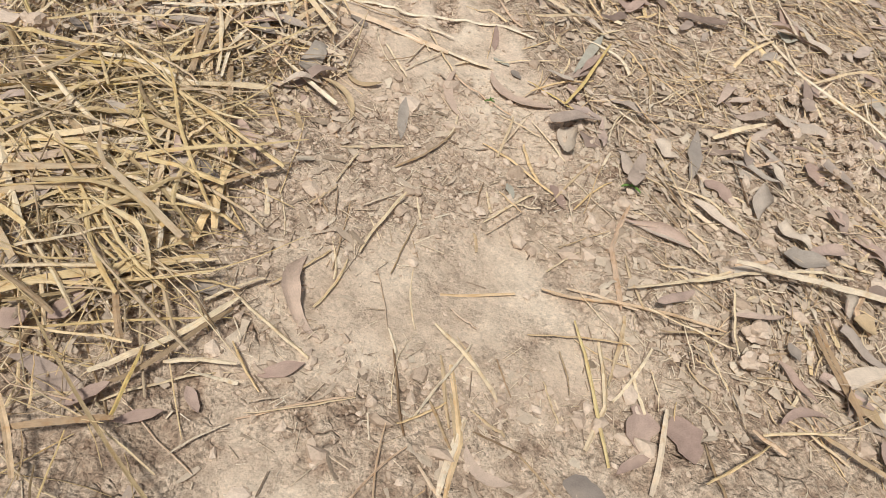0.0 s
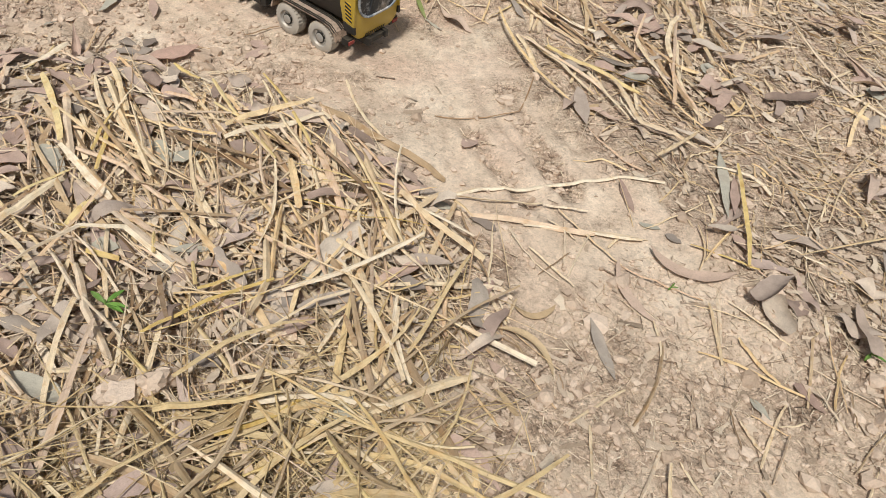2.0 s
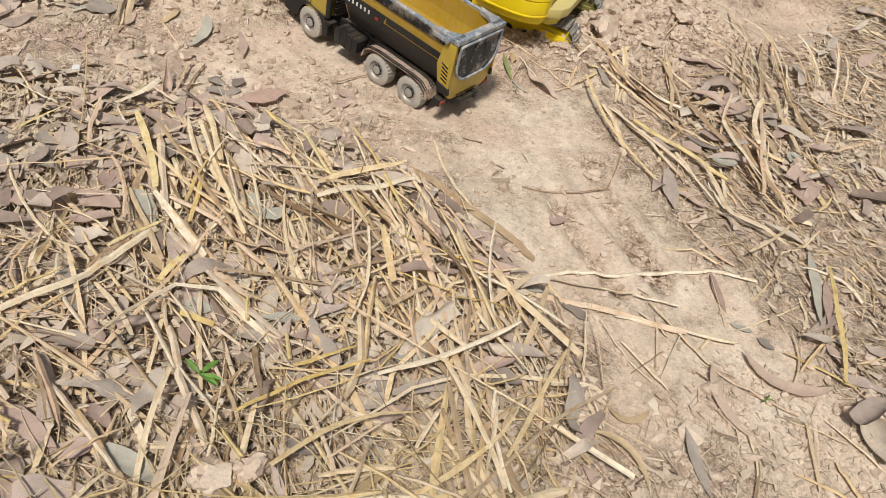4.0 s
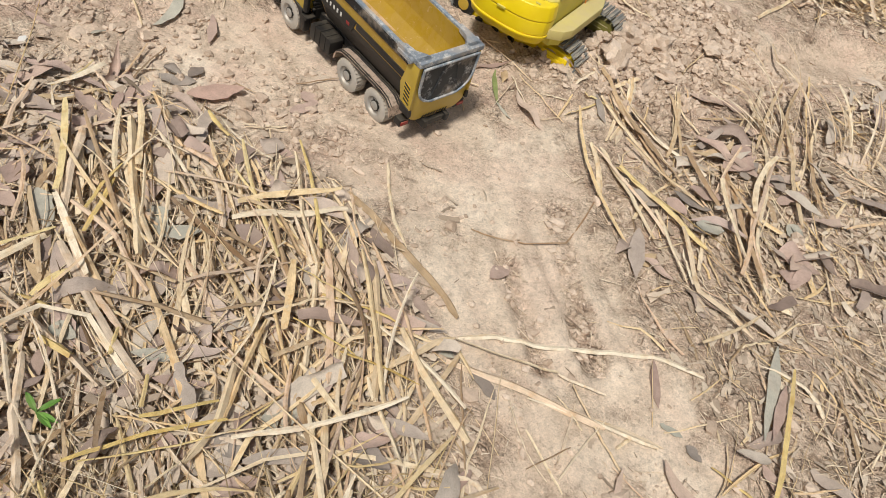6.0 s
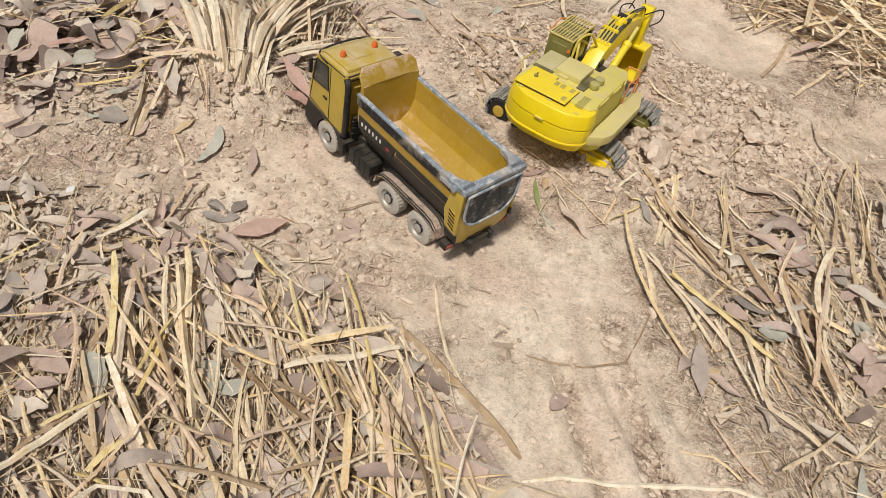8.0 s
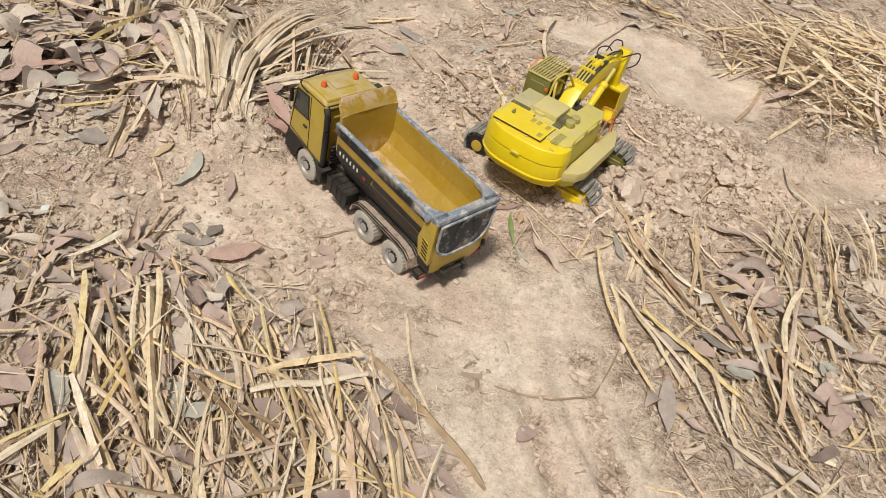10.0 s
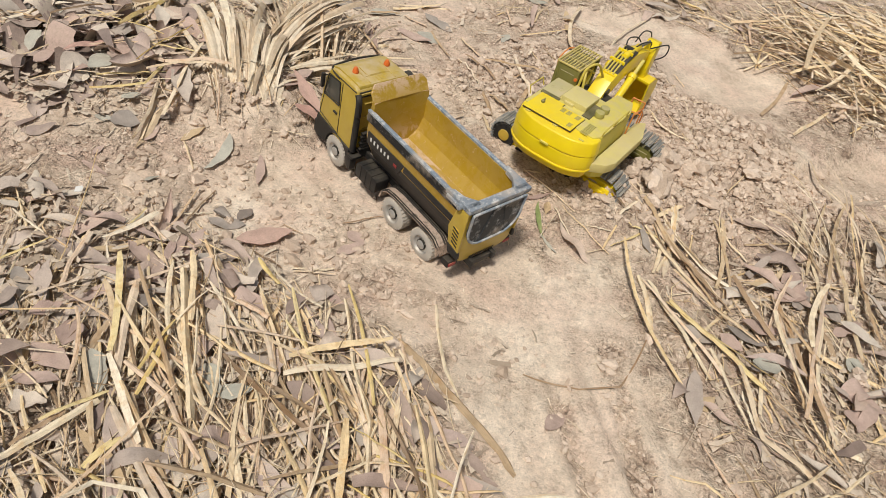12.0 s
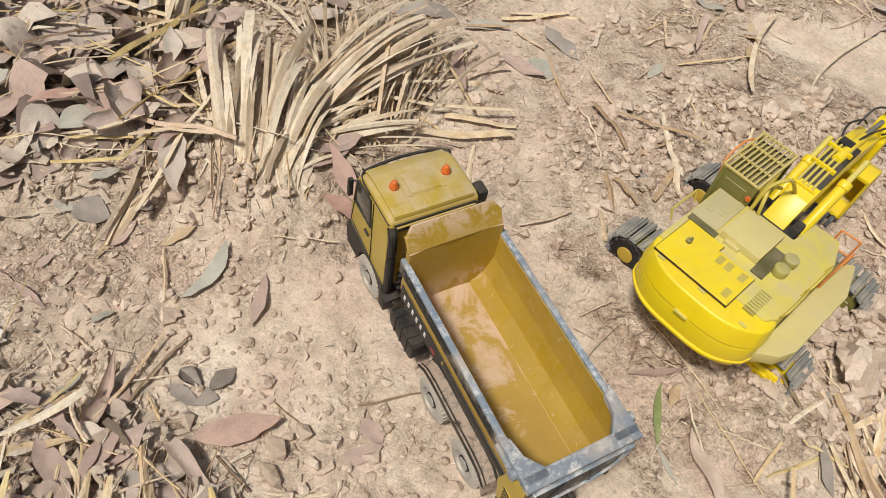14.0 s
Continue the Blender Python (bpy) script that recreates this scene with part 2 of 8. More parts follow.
def glass_material():
    m, n, l, p = material("smoked_window_plastic", 0.12, 0, 0.5)
    p.inputs["Base Color"].default_value = (0.06, 0.06, 0.05, 1)
    return m


SOIL = soil_material()
CLOD = clod_material()
STRAW = litter_material("dry_straw", [(0, (0.25, 0.17, 0.105)), (0.1, (0.56, 0.42, 0.265)), (0.26, (0.80, 0.64, 0.42)), (0.46, (0.89, 0.76, 0.545)), (0.62, (0.85, 0.645, 0.355)), (0.76, (0.74, 0.545, 0.385)), (0.9, (0.91, 0.80, 0.61)), (1, (0.66, 0.51, 0.38))])
GOLDSTRAW = litter_material("golden_straw", [(0, (0.21, 0.15, 0.09)), (0.12, (0.55, 0.42, 0.235)), (0.36, (0.76, 0.605, 0.35)), (0.55, (0.70, 0.53, 0.265)), (0.72, (0.86, 0.735, 0.50)), (0.88, (0.64, 0.50, 0.33)), (1, (0.50, 0.40, 0.275))])
WSTRAW = litter_material("bleached_straw", [(0, (0.80, 0.68, 0.49)), (0.4, (0.90, 0.80, 0.62)), (0.7, (0.74, 0.60, 0.42)), (1, (0.84, 0.72, 0.53))])
STUBBLE = litter_material("cut_stubble", [(0, (0.46, 0.36, 0.25)), (0.25, (0.68, 0.555, 0.395)), (0.55, (0.82, 0.71, 0.54)), (0.8, (0.74, 0.57, 0.38)), (1, (0.64, 0.52, 0.38))])
YSTRAW = litter_material("yellow_straw", [(0, (0.72, 0.53, 0.19)), (0.5, (0.78, 0.61, 0.28)), (1, (0.80, 0.66, 0.36))])
TWIG = litter_material("brown_stalk", [(0, (0.42, 0.29, 0.18)), (1, (0.60, 0.44, 0.27))])
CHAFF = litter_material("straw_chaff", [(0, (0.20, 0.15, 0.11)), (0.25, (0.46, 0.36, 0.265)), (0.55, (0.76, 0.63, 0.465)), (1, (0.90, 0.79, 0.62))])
FIBRE = litter_material("plant_fibre", [(0, (0.30, 0.23, 0.17)), (0.3, (0.46, 0.365, 0.275)), (0.5, (0.70, 0.58, 0.43)), (0.75, (0.88, 0.78, 0.62)), (1, (0.92, 0.84, 0.70))])
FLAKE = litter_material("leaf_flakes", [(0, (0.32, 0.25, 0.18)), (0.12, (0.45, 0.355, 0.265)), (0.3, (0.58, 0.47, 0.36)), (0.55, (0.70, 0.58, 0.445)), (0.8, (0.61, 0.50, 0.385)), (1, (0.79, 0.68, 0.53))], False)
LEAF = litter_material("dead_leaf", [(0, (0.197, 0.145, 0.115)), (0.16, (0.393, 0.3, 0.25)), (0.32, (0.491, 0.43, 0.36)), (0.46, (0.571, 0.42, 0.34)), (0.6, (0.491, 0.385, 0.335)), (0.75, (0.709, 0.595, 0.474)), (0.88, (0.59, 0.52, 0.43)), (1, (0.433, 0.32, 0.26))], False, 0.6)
DARKLEAF = litter_material("dark_dead_leaf", [(0, (0.258, 0.215, 0.184)), (0.5, (0.363, 0.315, 0.27)), (1, (0.43, 0.375, 0.316))], False, 0.6)
REDLEAF = litter_material("red_brown_leaf", [(0, (0.52, 0.314, 0.249)), (0.5, (0.56, 0.355, 0.286)), (1, (0.58, 0.397, 0.318))], False, 0.6)
GREYLEAF = litter_material("grey_green_leaf", [(0, (0.44, 0.425, 0.35)), (0.5, (0.54, 0.51, 0.42)), (1, (0.40, 0.385, 0.32))], False, 0.6)
MAUVELEAF = litter_material("mauve_leaf", [(0, (0.457, 0.33, 0.27)), (0.5, (0.537, 0.4, 0.33)), (1, (0.397, 0.285, 0.235))], False, 0.6)
PINKLEAF = litter_material("pinkish_tan_leaf", [(0, (0.573, 0.43, 0.337)), (1, (0.63, 0.5, 0.398))], False, 0.6)
TANLEAF = litter_material("tan_leaf", [(0, (0.54, 0.39, 0.23)), (1, (0.62, 0.48, 0.30))], False, 0.6)
HALFGREEN = litter_material("half_dried_leaf", [(0, (0.24, 0.30, 0.10)), (1, (0.34, 0.36, 0.17))], False, 0.6)
GREEN = litter_material("green_leaf", [(0, (0.10, 0.22, 0.04)), (1, (0.16, 0.32, 0.06))], False, 0.5)
WHITE = paint_material("white_shard", (0.75, 0.75, 0.72), (0.62, 0.62, 0.58), 0.6, 0.3)
OCHRE = paint_material("ochre_cab_plastic", (0.52, 0.375, 0.05), (0.45, 0.31, 0.034), 0.32, 0.72)
BED = bed_material()
BLACK = paint_material("black_plastic", (0.012, 0.012, 0.012), (0.02, 0.02, 0.02), 0.5, 0.12)
DECK = paint_material("dusty_black_deck", (0.022, 0.023, 0.025), (0.04, 0.04, 0.042), 0.55, 0.3)
GUARD = worn_metal_material("caked_mudguard", (0.05, 0.04, 0.033), (0.46, 0.35, 0.27), 0.38)
SCUFFED = worn_metal_material("scuffed_black_band", (0.014, 0.014, 0.015), (0.28, 0.27, 0.25), 0.55)
HEADER = worn_metal_material("chipped_grey_header", (0.23, 0.26, 0.29), (0.64, 0.62, 0.58))
# the rail's blue is reflected sky, put into its base colour
RAIL = worn_metal_material("worn_rail_sky_tint", (0.22, 0.265, 0.31), (0.58, 0.59, 0.58))
GATE = worn_metal_material("scratched_dark_tailgate", (0.035, 0.040, 0.045), (0.42, 0.43, 0.43), 0.53)
RUBBER = paint_material("dusty_tyre_rubber", (0.40, 0.37, 0.325), (0.52, 0.485, 0.425), 0.85, 0.7)
RIM = paint_material("grey_rim", (0.38, 0.37, 0.345), (0.50, 0.48, 0.44), 0.4, 0.4, 0.3)
GLASS = glass_material()
ORANGE = paint_material("orange_lens", (0.75, 0.16, 0.02), (0.65, 0.13, 0.02), 0.3, 0.2)
RED = paint_material("red_plastic", (0.30, 0.02, 0.02), (0.22, 0.015, 0.018), 0.4, 0.3)
CHROME = paint_material("grey_piston", (0.22, 0.21, 0.17), (0.16, 0.155, 0.13), 0.5, 0.3, 0.1)
PRINT = paint_material("white_print", (0.75, 0.74, 0.70), (0.65, 0.64, 0.60), 0.5, 0.2)
HAZARD = paint_material("yellow_stripe", (0.70, 0.48, 0.03), (0.62, 0.42, 0.03), 0.5, 0.3)
YELLOW = paint_material("bright_yellow_plastic", (0.90, 0.69, 0.010), (0.84, 0.61, 0.008), 0.3, 0.16)
YELLOWDUST = paint_material("dusty_yellow_plastic", (0.70, 0.60, 0.07), (0.61, 0.53, 0.10), 0.55, 0.6)
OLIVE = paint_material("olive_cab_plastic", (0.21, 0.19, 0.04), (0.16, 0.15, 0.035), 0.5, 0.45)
SHADE = paint_material("recess_shade_olive", (0.075, 0.07, 0.02), (0.11, 0.10, 0.03), 0.7, 0.25)
CAP = paint_material("olive_yellow_cap", (0.42, 0.38, 0.10), (0.36, 0.33, 0.10), 0.5, 0.4)
DEADYELLOW = paint_material("dust_paled_plastic", (0.52, 0.47, 0.20), (0.46, 0.42, 0.20), 0.65, 0.6)
GUARDPAINT = paint_material("dusty_yellow_guard", (0.62, 0.50, 0.14), (0.56, 0.46, 0.15), 0.55, 0.4)
HUB = paint_material("dull_gold_hub", (0.55, 0.37, 0.04), (0.48, 0.32, 0.05), 0.5, 0.3)
BEIGE = paint_material("beige_lid_plastic", (0.66, 0.57, 0.21), (0.60, 0.51, 0.19), 0.6, 0.4)
TRACK = paint_material("grey_track_shoe", (0.17, 0.185, 0.185), (0.25, 0.26, 0.255), 0.65, 0.45)
WIRE = paint_material("orange_rail", (0.75, 0.27, 0.06), (0.68, 0.24, 0.06), 0.5, 0.2)
HOSE = paint_material("yellow_hose", (0.62, 0.50, 0.08), (0.56, 0.45, 0.08), 0.5, 0.2)


# ---- mesh helpers ----
class Build:
    """Collects shaped primitives in one bmesh."""

    def __init__(self):
        self.bm = bmesh.new()

    def _bevel(self, verts, width, seg):
        if width > 0:
            edges = list({e for v in verts for e in v.link_edges})
            bmesh.ops.bevel(self.bm, geom=edges, offset=width, segments=seg, profile=0.6, affect="EDGES", clamp_overlap=True)

    def box(self, c, s, bevel=0.001, seg=2, m=None):
        mat = Matrix.LocRotScale(c, None, s)
        r = bmesh.ops.create_cube(self.bm, size=1, matrix=(m @ mat) if m else mat)
        self._bevel(r["verts"], bevel, seg)
        return self

    def cyl(self, a, b, r, r2=None, n=16, bevel=0.0):
        a, b = Vector(a), Vector(b)
        d = b - a
        mat = Matrix.Translation((a + b) / 2) @ d.to_track_quat("Z", "Y").to_matrix().to_4x4()
        g = bmesh.ops.create_cone(self.bm, cap_ends=True, segments=n, radius1=r, radius2=r if r2 is None else r2, depth=d.length, matrix=mat)
        if bevel:
            edges = [e for v in g["verts"] for e in v.link_edges if len([f for f in e.link_faces if len(f.verts) > 4]) == 1]
            bmesh.ops.bevel(self.bm, geom=list(set(edges)), offset=bevel, segments=2, profile=0.5, affect="EDGES")
        return self

    def prism(self, pts, axis, a, b, bevel=0.0, seg=2, m=None):
        put = {"x": lambda p, t: (t, p[0], p[1]), "y": lambda p, t: (p[0], t, p[1]), "z": lambda p, t: (p[0], p[1], t)}[axis]
        va = [self.bm.verts.new(put(p, a)) for p in pts]
        vb = [self.bm.verts.new(put(p, b)) for p in pts]
        k = len(pts)
        fs = [self.bm.faces.new(va), self.bm.faces.new(vb[::-1])]
        for i in range(k):
            fs.append(self.bm.faces.new((va[i], vb[i], vb[(i + 1) % k], va[(i + 1) % k])))
        bmesh.ops.recalc_face_normals(self.bm, faces=fs)
        if m:
            bmesh.ops.transform(self.bm, matrix=m, verts=va + vb)
        self._bevel(va + vb, bevel, seg)
        return self

    def tube(self, pts, r, n=6):
        pts = [Vector(p) for p in pts]
        rings = []
        for i, p in enumerate(pts):
            d = pts[min(i + 1, len(pts) - 1)] - pts[max(i - 1, 0)]
            q = d.to_track_quat("Z", "Y")
            rr = r[i] if isinstance(r, (list, tuple)) else r
            rings.append([self.bm.verts.new(p + q @ Vector((rr * math.cos(t), rr * math.sin(t), 0))) for t in (2 * math.pi * k / n for k in range(n))])
        for u, v in zip(rings, rings[1:]):
            for k in range(n):
                self.bm.faces.new((u[k], u[(k + 1) % n], v[(k + 1) % n], v[k]))
        self.bm.faces.new(rings[0][::-1])
        self.bm.faces.new(rings[-1])
        return self

    def lathe(self, profile, c, n=32, axis="x", ring_shaped=False):
        """profile: (distance along the axis, radius); a closed turn about c."""
        rings = []
        for h, r in profile:
            ring = []
            for k in range(n):
                t = 2 * math.pi * k / n
                o = (h, r * math.cos(t), r * math.sin(t)) if axis == "x" else (r * math.cos(t), r * math.sin(t), h)
                ring.append(self.bm.verts.new(Vector(c) + Vector(o)))
            rings.append(ring)
        for u, v in zip(rings, rings[1:]):
            for k in range(n):
                self.bm.faces.new((u[k], u[(k + 1) % n], v[(k + 1) % n], v[k]))
        if ring_shaped:
            u, v = rings[-1], rings[0]
            for k in range(n):
                self.bm.faces.new((u[k], u[(k + 1) % n], v[(k + 1) % n], v[k]))
        else:
            for ring in (rings[0], rings[-1]):
                self.bm.faces.new(ring)
        bmesh.ops.recalc_face_normals(self.bm, faces=self.bm.faces[:])
        return self


def curve_pts(ctrl, k=8):
    """A smooth line through the control points."""
    c = [Vector(p) for p in ctrl]
    c = [2 * c[0] - c[1]] + c + [2 * c[-1] - c[-2]]
    out = []
    for i in range(1, len(c) - 2):
        for j in range(k):
            t = j / k
            out.append(0.5 * (2 * c[i] + (c[i + 1] - c[i - 1]) * t + (2 * c[i - 1] - 5 * c[i] + 4 * c[i + 1] - c[i + 2]) * t * t + (3 * c[i] - c[i - 1] - 3 * c[i + 1] + c[i + 2]) * t ** 3))
    return out + [c[-2]]


def part(name, b, mat, parent=None, label="", smooth=35):
    me = bpy.data.meshes.new(name)
    b.bm.to_mesh(me)
    b.bm.free()
    me.materials.append(mat)
    if smooth:
        me.polygons.foreach_set("use_smooth", [True] * len(me.polygons))
        me.set_sharp_from_angle(angle=radians(smooth))
    ob = new(name, me)
    ob.parent = parent
    return tagged(ob, label)


def share(ob, parent, m):
    """Another object on the same mesh."""
    o = new(ob.name.split(".")[0], ob.data)
    o.parent = parent
    o.matrix_basis = m
    return o


# ---- ground ----
TABLE = np.random.RandomState(7).rand(256, 256)


def vnoise(x, y, f, off=0.0):
    """Smooth value noise between -1 and 1."""
    u, v = np.asarray(x) * f + 31.7 + off, np.asarray(y) * f + 57.3 + off * 1.7
    i, j = np.floor(u).astype(int), np.floor(v).astype(int)
    a, b = u - i, v - j
    a, b = a * a * (3 - 2 * a), b * b * (3 - 2 * b)
    t = lambda p, q: TABLE[p % 256, q % 256]
    return 2 * ((t(i, j) * (1 - a) + t(i + 1, j) * a) * (1 - b) + (t(i, j + 1) * (1 - a) + t(i + 1, j + 1) * a) * b) - 1


def soft(e0, e1, v):
    t = np.clip((v - e0) / (e1 - e0), 0, 1)
    return t * t * (3 - 2 * t)


def line_dist(x, y, pts):
    """Distance to a line of (x, y, half width) points, as a share of the half width there."""
    best = np.full(np.shape(x), 9.0)
    for (x0, y0, w0), (x1, y1, w1) in zip(pts, pts[1:]):
        dx, dy = x1 - x0, y1 - y0
        t = np.clip(((x - x0) * dx + (y - y0) * dy) / (dx * dx + dy * dy), 0, 1)
        best = np.minimum(best, np.hypot(x - x0 - t * dx, y - y0 - t * dy) / (w0 + t * (w1 - w0)))
    return best


PATH_MAIN = [(0.13, 0.4, 0.24), (0.12, 1.0, 0.24), (0.12, 1.3, 0.2), (0.08, 1.55, 0.15), (0.06, 1.75, 0.16), (0.0, 1.92, 0.17), (-0.14, 2.07, 0.17), (-0.3, 2.13, 0.15), (-0.44, 2.1, 0.1)]
PATH_FAR = [(-0.2, 2.15, 0.13), (-0.22, 2.45, 0.11), (-0.17, 2.75, 0.1), (0.0, 3.1, 0.12)]
PATH_SAND = [(0.28, 2.92, 0.06), (0.42, 2.91, 0.11), (0.55, 2.82, 0.15), (0.54, 2.71, 0.13), (0.66, 2.73, 0.11)]
PATH_TRENCH = [(0.58, 2.32, 0.06), (0.72, 2.4, 0.09), (0.92, 2.46, 0.10)]
RUBBLE = [(0.2, 2.22, 0.1), (0.33, 2.24, 0.13), (0.45, 2.36, 0.15), (0.62, 2.33, 0.10), (0.5, 2.48, 0.13), (0.35, 2.6, 0.1), (0.15, 2.62, 0.12), (-0.02, 2.52, 0.1)]
RUBBLE_NEAR = [(0.66, 1.62, 0.08), (0.74, 1.46, 0.11), (0.8, 1.32, 0.08)]
RUTS = [[(0.115, 1.88, 0.014), (0.13, 1.62, 0.02)], [(0.2, 1.95, 0.016), (0.225, 1.66, 0.02)], [(0.03, 1.78, 0.013), (0.06, 1.62, 0.016)]]
CRUMBS_LEFT = [(-0.72, 2.08, 0.11), (-0.5, 2.12, 0.13), (-0.42, 2.25, 0.1), (-0.3, 2.05, 0.12), (-0.2, 1.98, 0.06)]


def trodden(x, y):
    w = vnoise(x, y, 9) * 0.22 + vnoise(x, y, 26) * 0.16
    m = np.maximum(1 - soft(0.7, 1.1, line_dist(x, y, PATH_MAIN) + w), 0.75 * (1 - soft(0.7, 1.1, line_dist(x, y, PATH_FAR) + w)))
    m = np.maximum(m, 1 - soft(0.6, 1.2, line_dist(x, y, PATH_SAND) + 1.4 * w))
    return np.maximum(m, 0.9 * (1 - soft(0.7, 1.15, line_dist(x, y, PATH_TRENCH) + w)))


def hgt(x, y, fine=True):
    """Height of the ground: a dished, trodden way between rougher, littered sides."""
    x, y = np.asarray(x, float), np.asarray(y, float)
    t = trodden(x, y)
    z = 0.008 * vnoise(x, y, 2.3) + 0.006 * vnoise(x, y, 7)
    z = z - 0.012 * (1 - soft(0.2, 1.3, line_dist(x, y, PATH_MAIN))) + 0.008
    z = z + 0.056 * np.exp(-(((x + 0.46) / 0.11) ** 2 + ((y - 2.36) / 0.085) ** 2)) + 0.03 * np.exp(-(((x + 0.45) / 0.2) ** 2 + ((y - 2.55) / 0.14) ** 2)) + 0.02 * np.exp(-(((x + 0.8) / 0.2) ** 2 + ((y - 2.45) / 0.15) ** 2))
    z = z - 0.014 * (1 - soft(0.2, 1.3, line_dist(x, y, PATH_SAND))) - 0.035 * (1 - soft(0.3, 1.15, line_dist(x, y, PATH_TRENCH)))
    z = z + 0.012 * (1 - soft(0.3, 1.1, line_dist(x, y, RUBBLE)))
    near = np.exp(-((np.maximum(np.hypot(x - 0.1, y - 1.9) - 2.0, 0)) / 1.0) ** 2)
    if fine:
        r = np.maximum(1 - soft(0.6, 1.2, np.minimum(line_dist(x, y, RUBBLE), line_dist(x, y, RUBBLE_NEAR))), 0.35 * (1 - soft(0.6, 1.2, line_dist(x, y, CRUMBS_LEFT))))
        a = 0.3 + 0.6 * (1 - t) + 1.5 * r - 0.22 * sand(x, y)
        z = z + near * a * (0.0045 * vnoise(x, y, 19) + 0.005 * np.abs(vnoise(x, y, 43)) + 0.003 * np.abs(vnoise(x, y, 88, 2.0)) + 0.0016 * vnoise(x, y, 170))
        # shallow ruts pressed lengthwise into the way
        rut = np.sin((x * 0.97 + (y - 1.75) * 0.22) * 105 + vnoise(x, y, 6) * 0.9)
        z = z - 0.006 * rut_mask(x, y)
        z = z + (0.0042 * rut + 0.0016 * np.sin((x * 0.95 + (y - 1.75) * 0.3) * 260 + vnoise(x, y, 11) * 2.5)) * np.exp(-(((x - 0.12) / 0.13) ** 2 + ((y - 1.72) / 0.16) ** 2))
    return z


def rut_mask(x, y):
    d = np.minimum.reduce([line_dist(x, y, r) for r in RUTS])
    return 1 - soft(0.6, 1.3, d + 0.4 * vnoise(x, y, 40))


def sand(x, y):
    return 1 - soft(0.75, 1.1, line_dist(x, y, PATH_SAND) + 0.2 * vnoise(x, y, 15) + 0.1 * vnoise(x, y, 40))


def patchy(x, y):
    """Drifts of fine debris on the bare clay."""
    return soft(-0.1, 0.45, vnoise(x, y, 5, 2.0) + 0.6 * vnoise(x, y, 14, 6.0) + 0.3 * vnoise(x, y, 33) + 0.7 * soft(1.62, 1.4, y)) * (1 - 0.95 * sand(x, y))


def dusty(x, y):
    """Where fine pale dust has settled: the way itself, the sand, and drifts about the diggings; less in the ruts."""
    t = trodden(x, y)
    w = vnoise(x, y, 6, 3.0) + 0.7 * vnoise(x, y, 15, 1.0) + 0.4 * vnoise(x, y, 37)
    drift = 0.85 * (1 - (1 - soft(0.6, 1.3, line_dist(x, y, RUBBLE)))) * soft(-0.15, 0.5, w) * (1 - soft(0.8, 1.3, np.hypot((x + 0.2) / 0.95, (y - 2.3) / 0.5)))
    t = t * (1 - 0.85 * soft(1.65, 1.4, y) * soft(-0.25, 0.35, vnoise(x, y, 5, 2.0) + 0.6 * vnoise(x, y, 14, 6.0)))
    t = t * (1 - 0.12 * soft(1.62, 1.42, y))
    # scuffed redder earth beside the standing truck
    scuffed = np.exp(-(((x + 0.2) / 0.09) ** 2 + ((y - 2.0) / 0.075) ** 2)) + np.exp(-(((x - 0.02) / 0.05) ** 2 + ((y - 2.24) / 0.07) ** 2))
    t = t * (1 - 0.75 * scuffed * soft(-0.6, 0.3, w))
    return np.maximum(t, drift * (1 - scuffed)) * (1 - 0.85 * rut_mask(x, y)) + 0.45 * (1 - soft(0.55, 1.2, line_dist(x, y, PATH_SAND) + 0.3 * vnoise(x, y, 8) + 0.25 * vnoise(x, y, 21)))


def axis_steps(lo, hi, step):
    a = list(np.arange(lo, hi, step))
    up, dn, s = [], [], step
    v, w = hi, lo
    while s < 200:
        s *= 1.35
        v, w = v + s, w - s
        up.append(v), dn.append(w)
    return np.array(dn[::-1] + a + [hi] + up)


def build_ground():
    xs, ys = axis_steps(-1.2, 1.6, 0.006), axis_steps(0.6, 3.4, 0.006)
    gx, gy = np.meshgrid(xs, ys)
    gz = hgt(gx, gy)
    nx, ny = len(xs), len(ys)
    me = bpy.data.meshes.new("ground")
    co = np.stack([gx, gy, gz], -1).reshape(-1, 3)
    idx = np.arange(nx * ny).reshape(ny, nx)
    quads = np.stack([idx[:-1, :-1], idx[:-1, 1:], idx[1:, 1:], idx[1:, :-1]], -1).reshape(-1, 4)
    me.vertices.add(len(co)), me.loops.add(quads.size), me.polygons.add(len(quads))
    me.vertices.foreach_set("co", co.ravel())
    me.loops.foreach_set("vertex_index", quads.ravel())
    me.polygons.foreach_set("loop_start", np.arange(0, quads.size, 4))
    me.polygons.foreach_set("use_smooth", np.ones(len(quads), bool))
    me.update(calc_edges=True)
    at = me.attributes.new("trodden", "FLOAT", "POINT")
    at.data.foreach_set("value", dusty(gx, gy).ravel())
    me.materials.append(SOIL)
    tagged(new("ground", me), "dry pale clay ground with a trodden way", "ground", kind="structure")


build_ground()

# ---- toy dump truck: x to its right, y ahead, z up ----
TRUCK = pose(-0.156, 2.123, -0.007, 1.8, 0, 37.6)


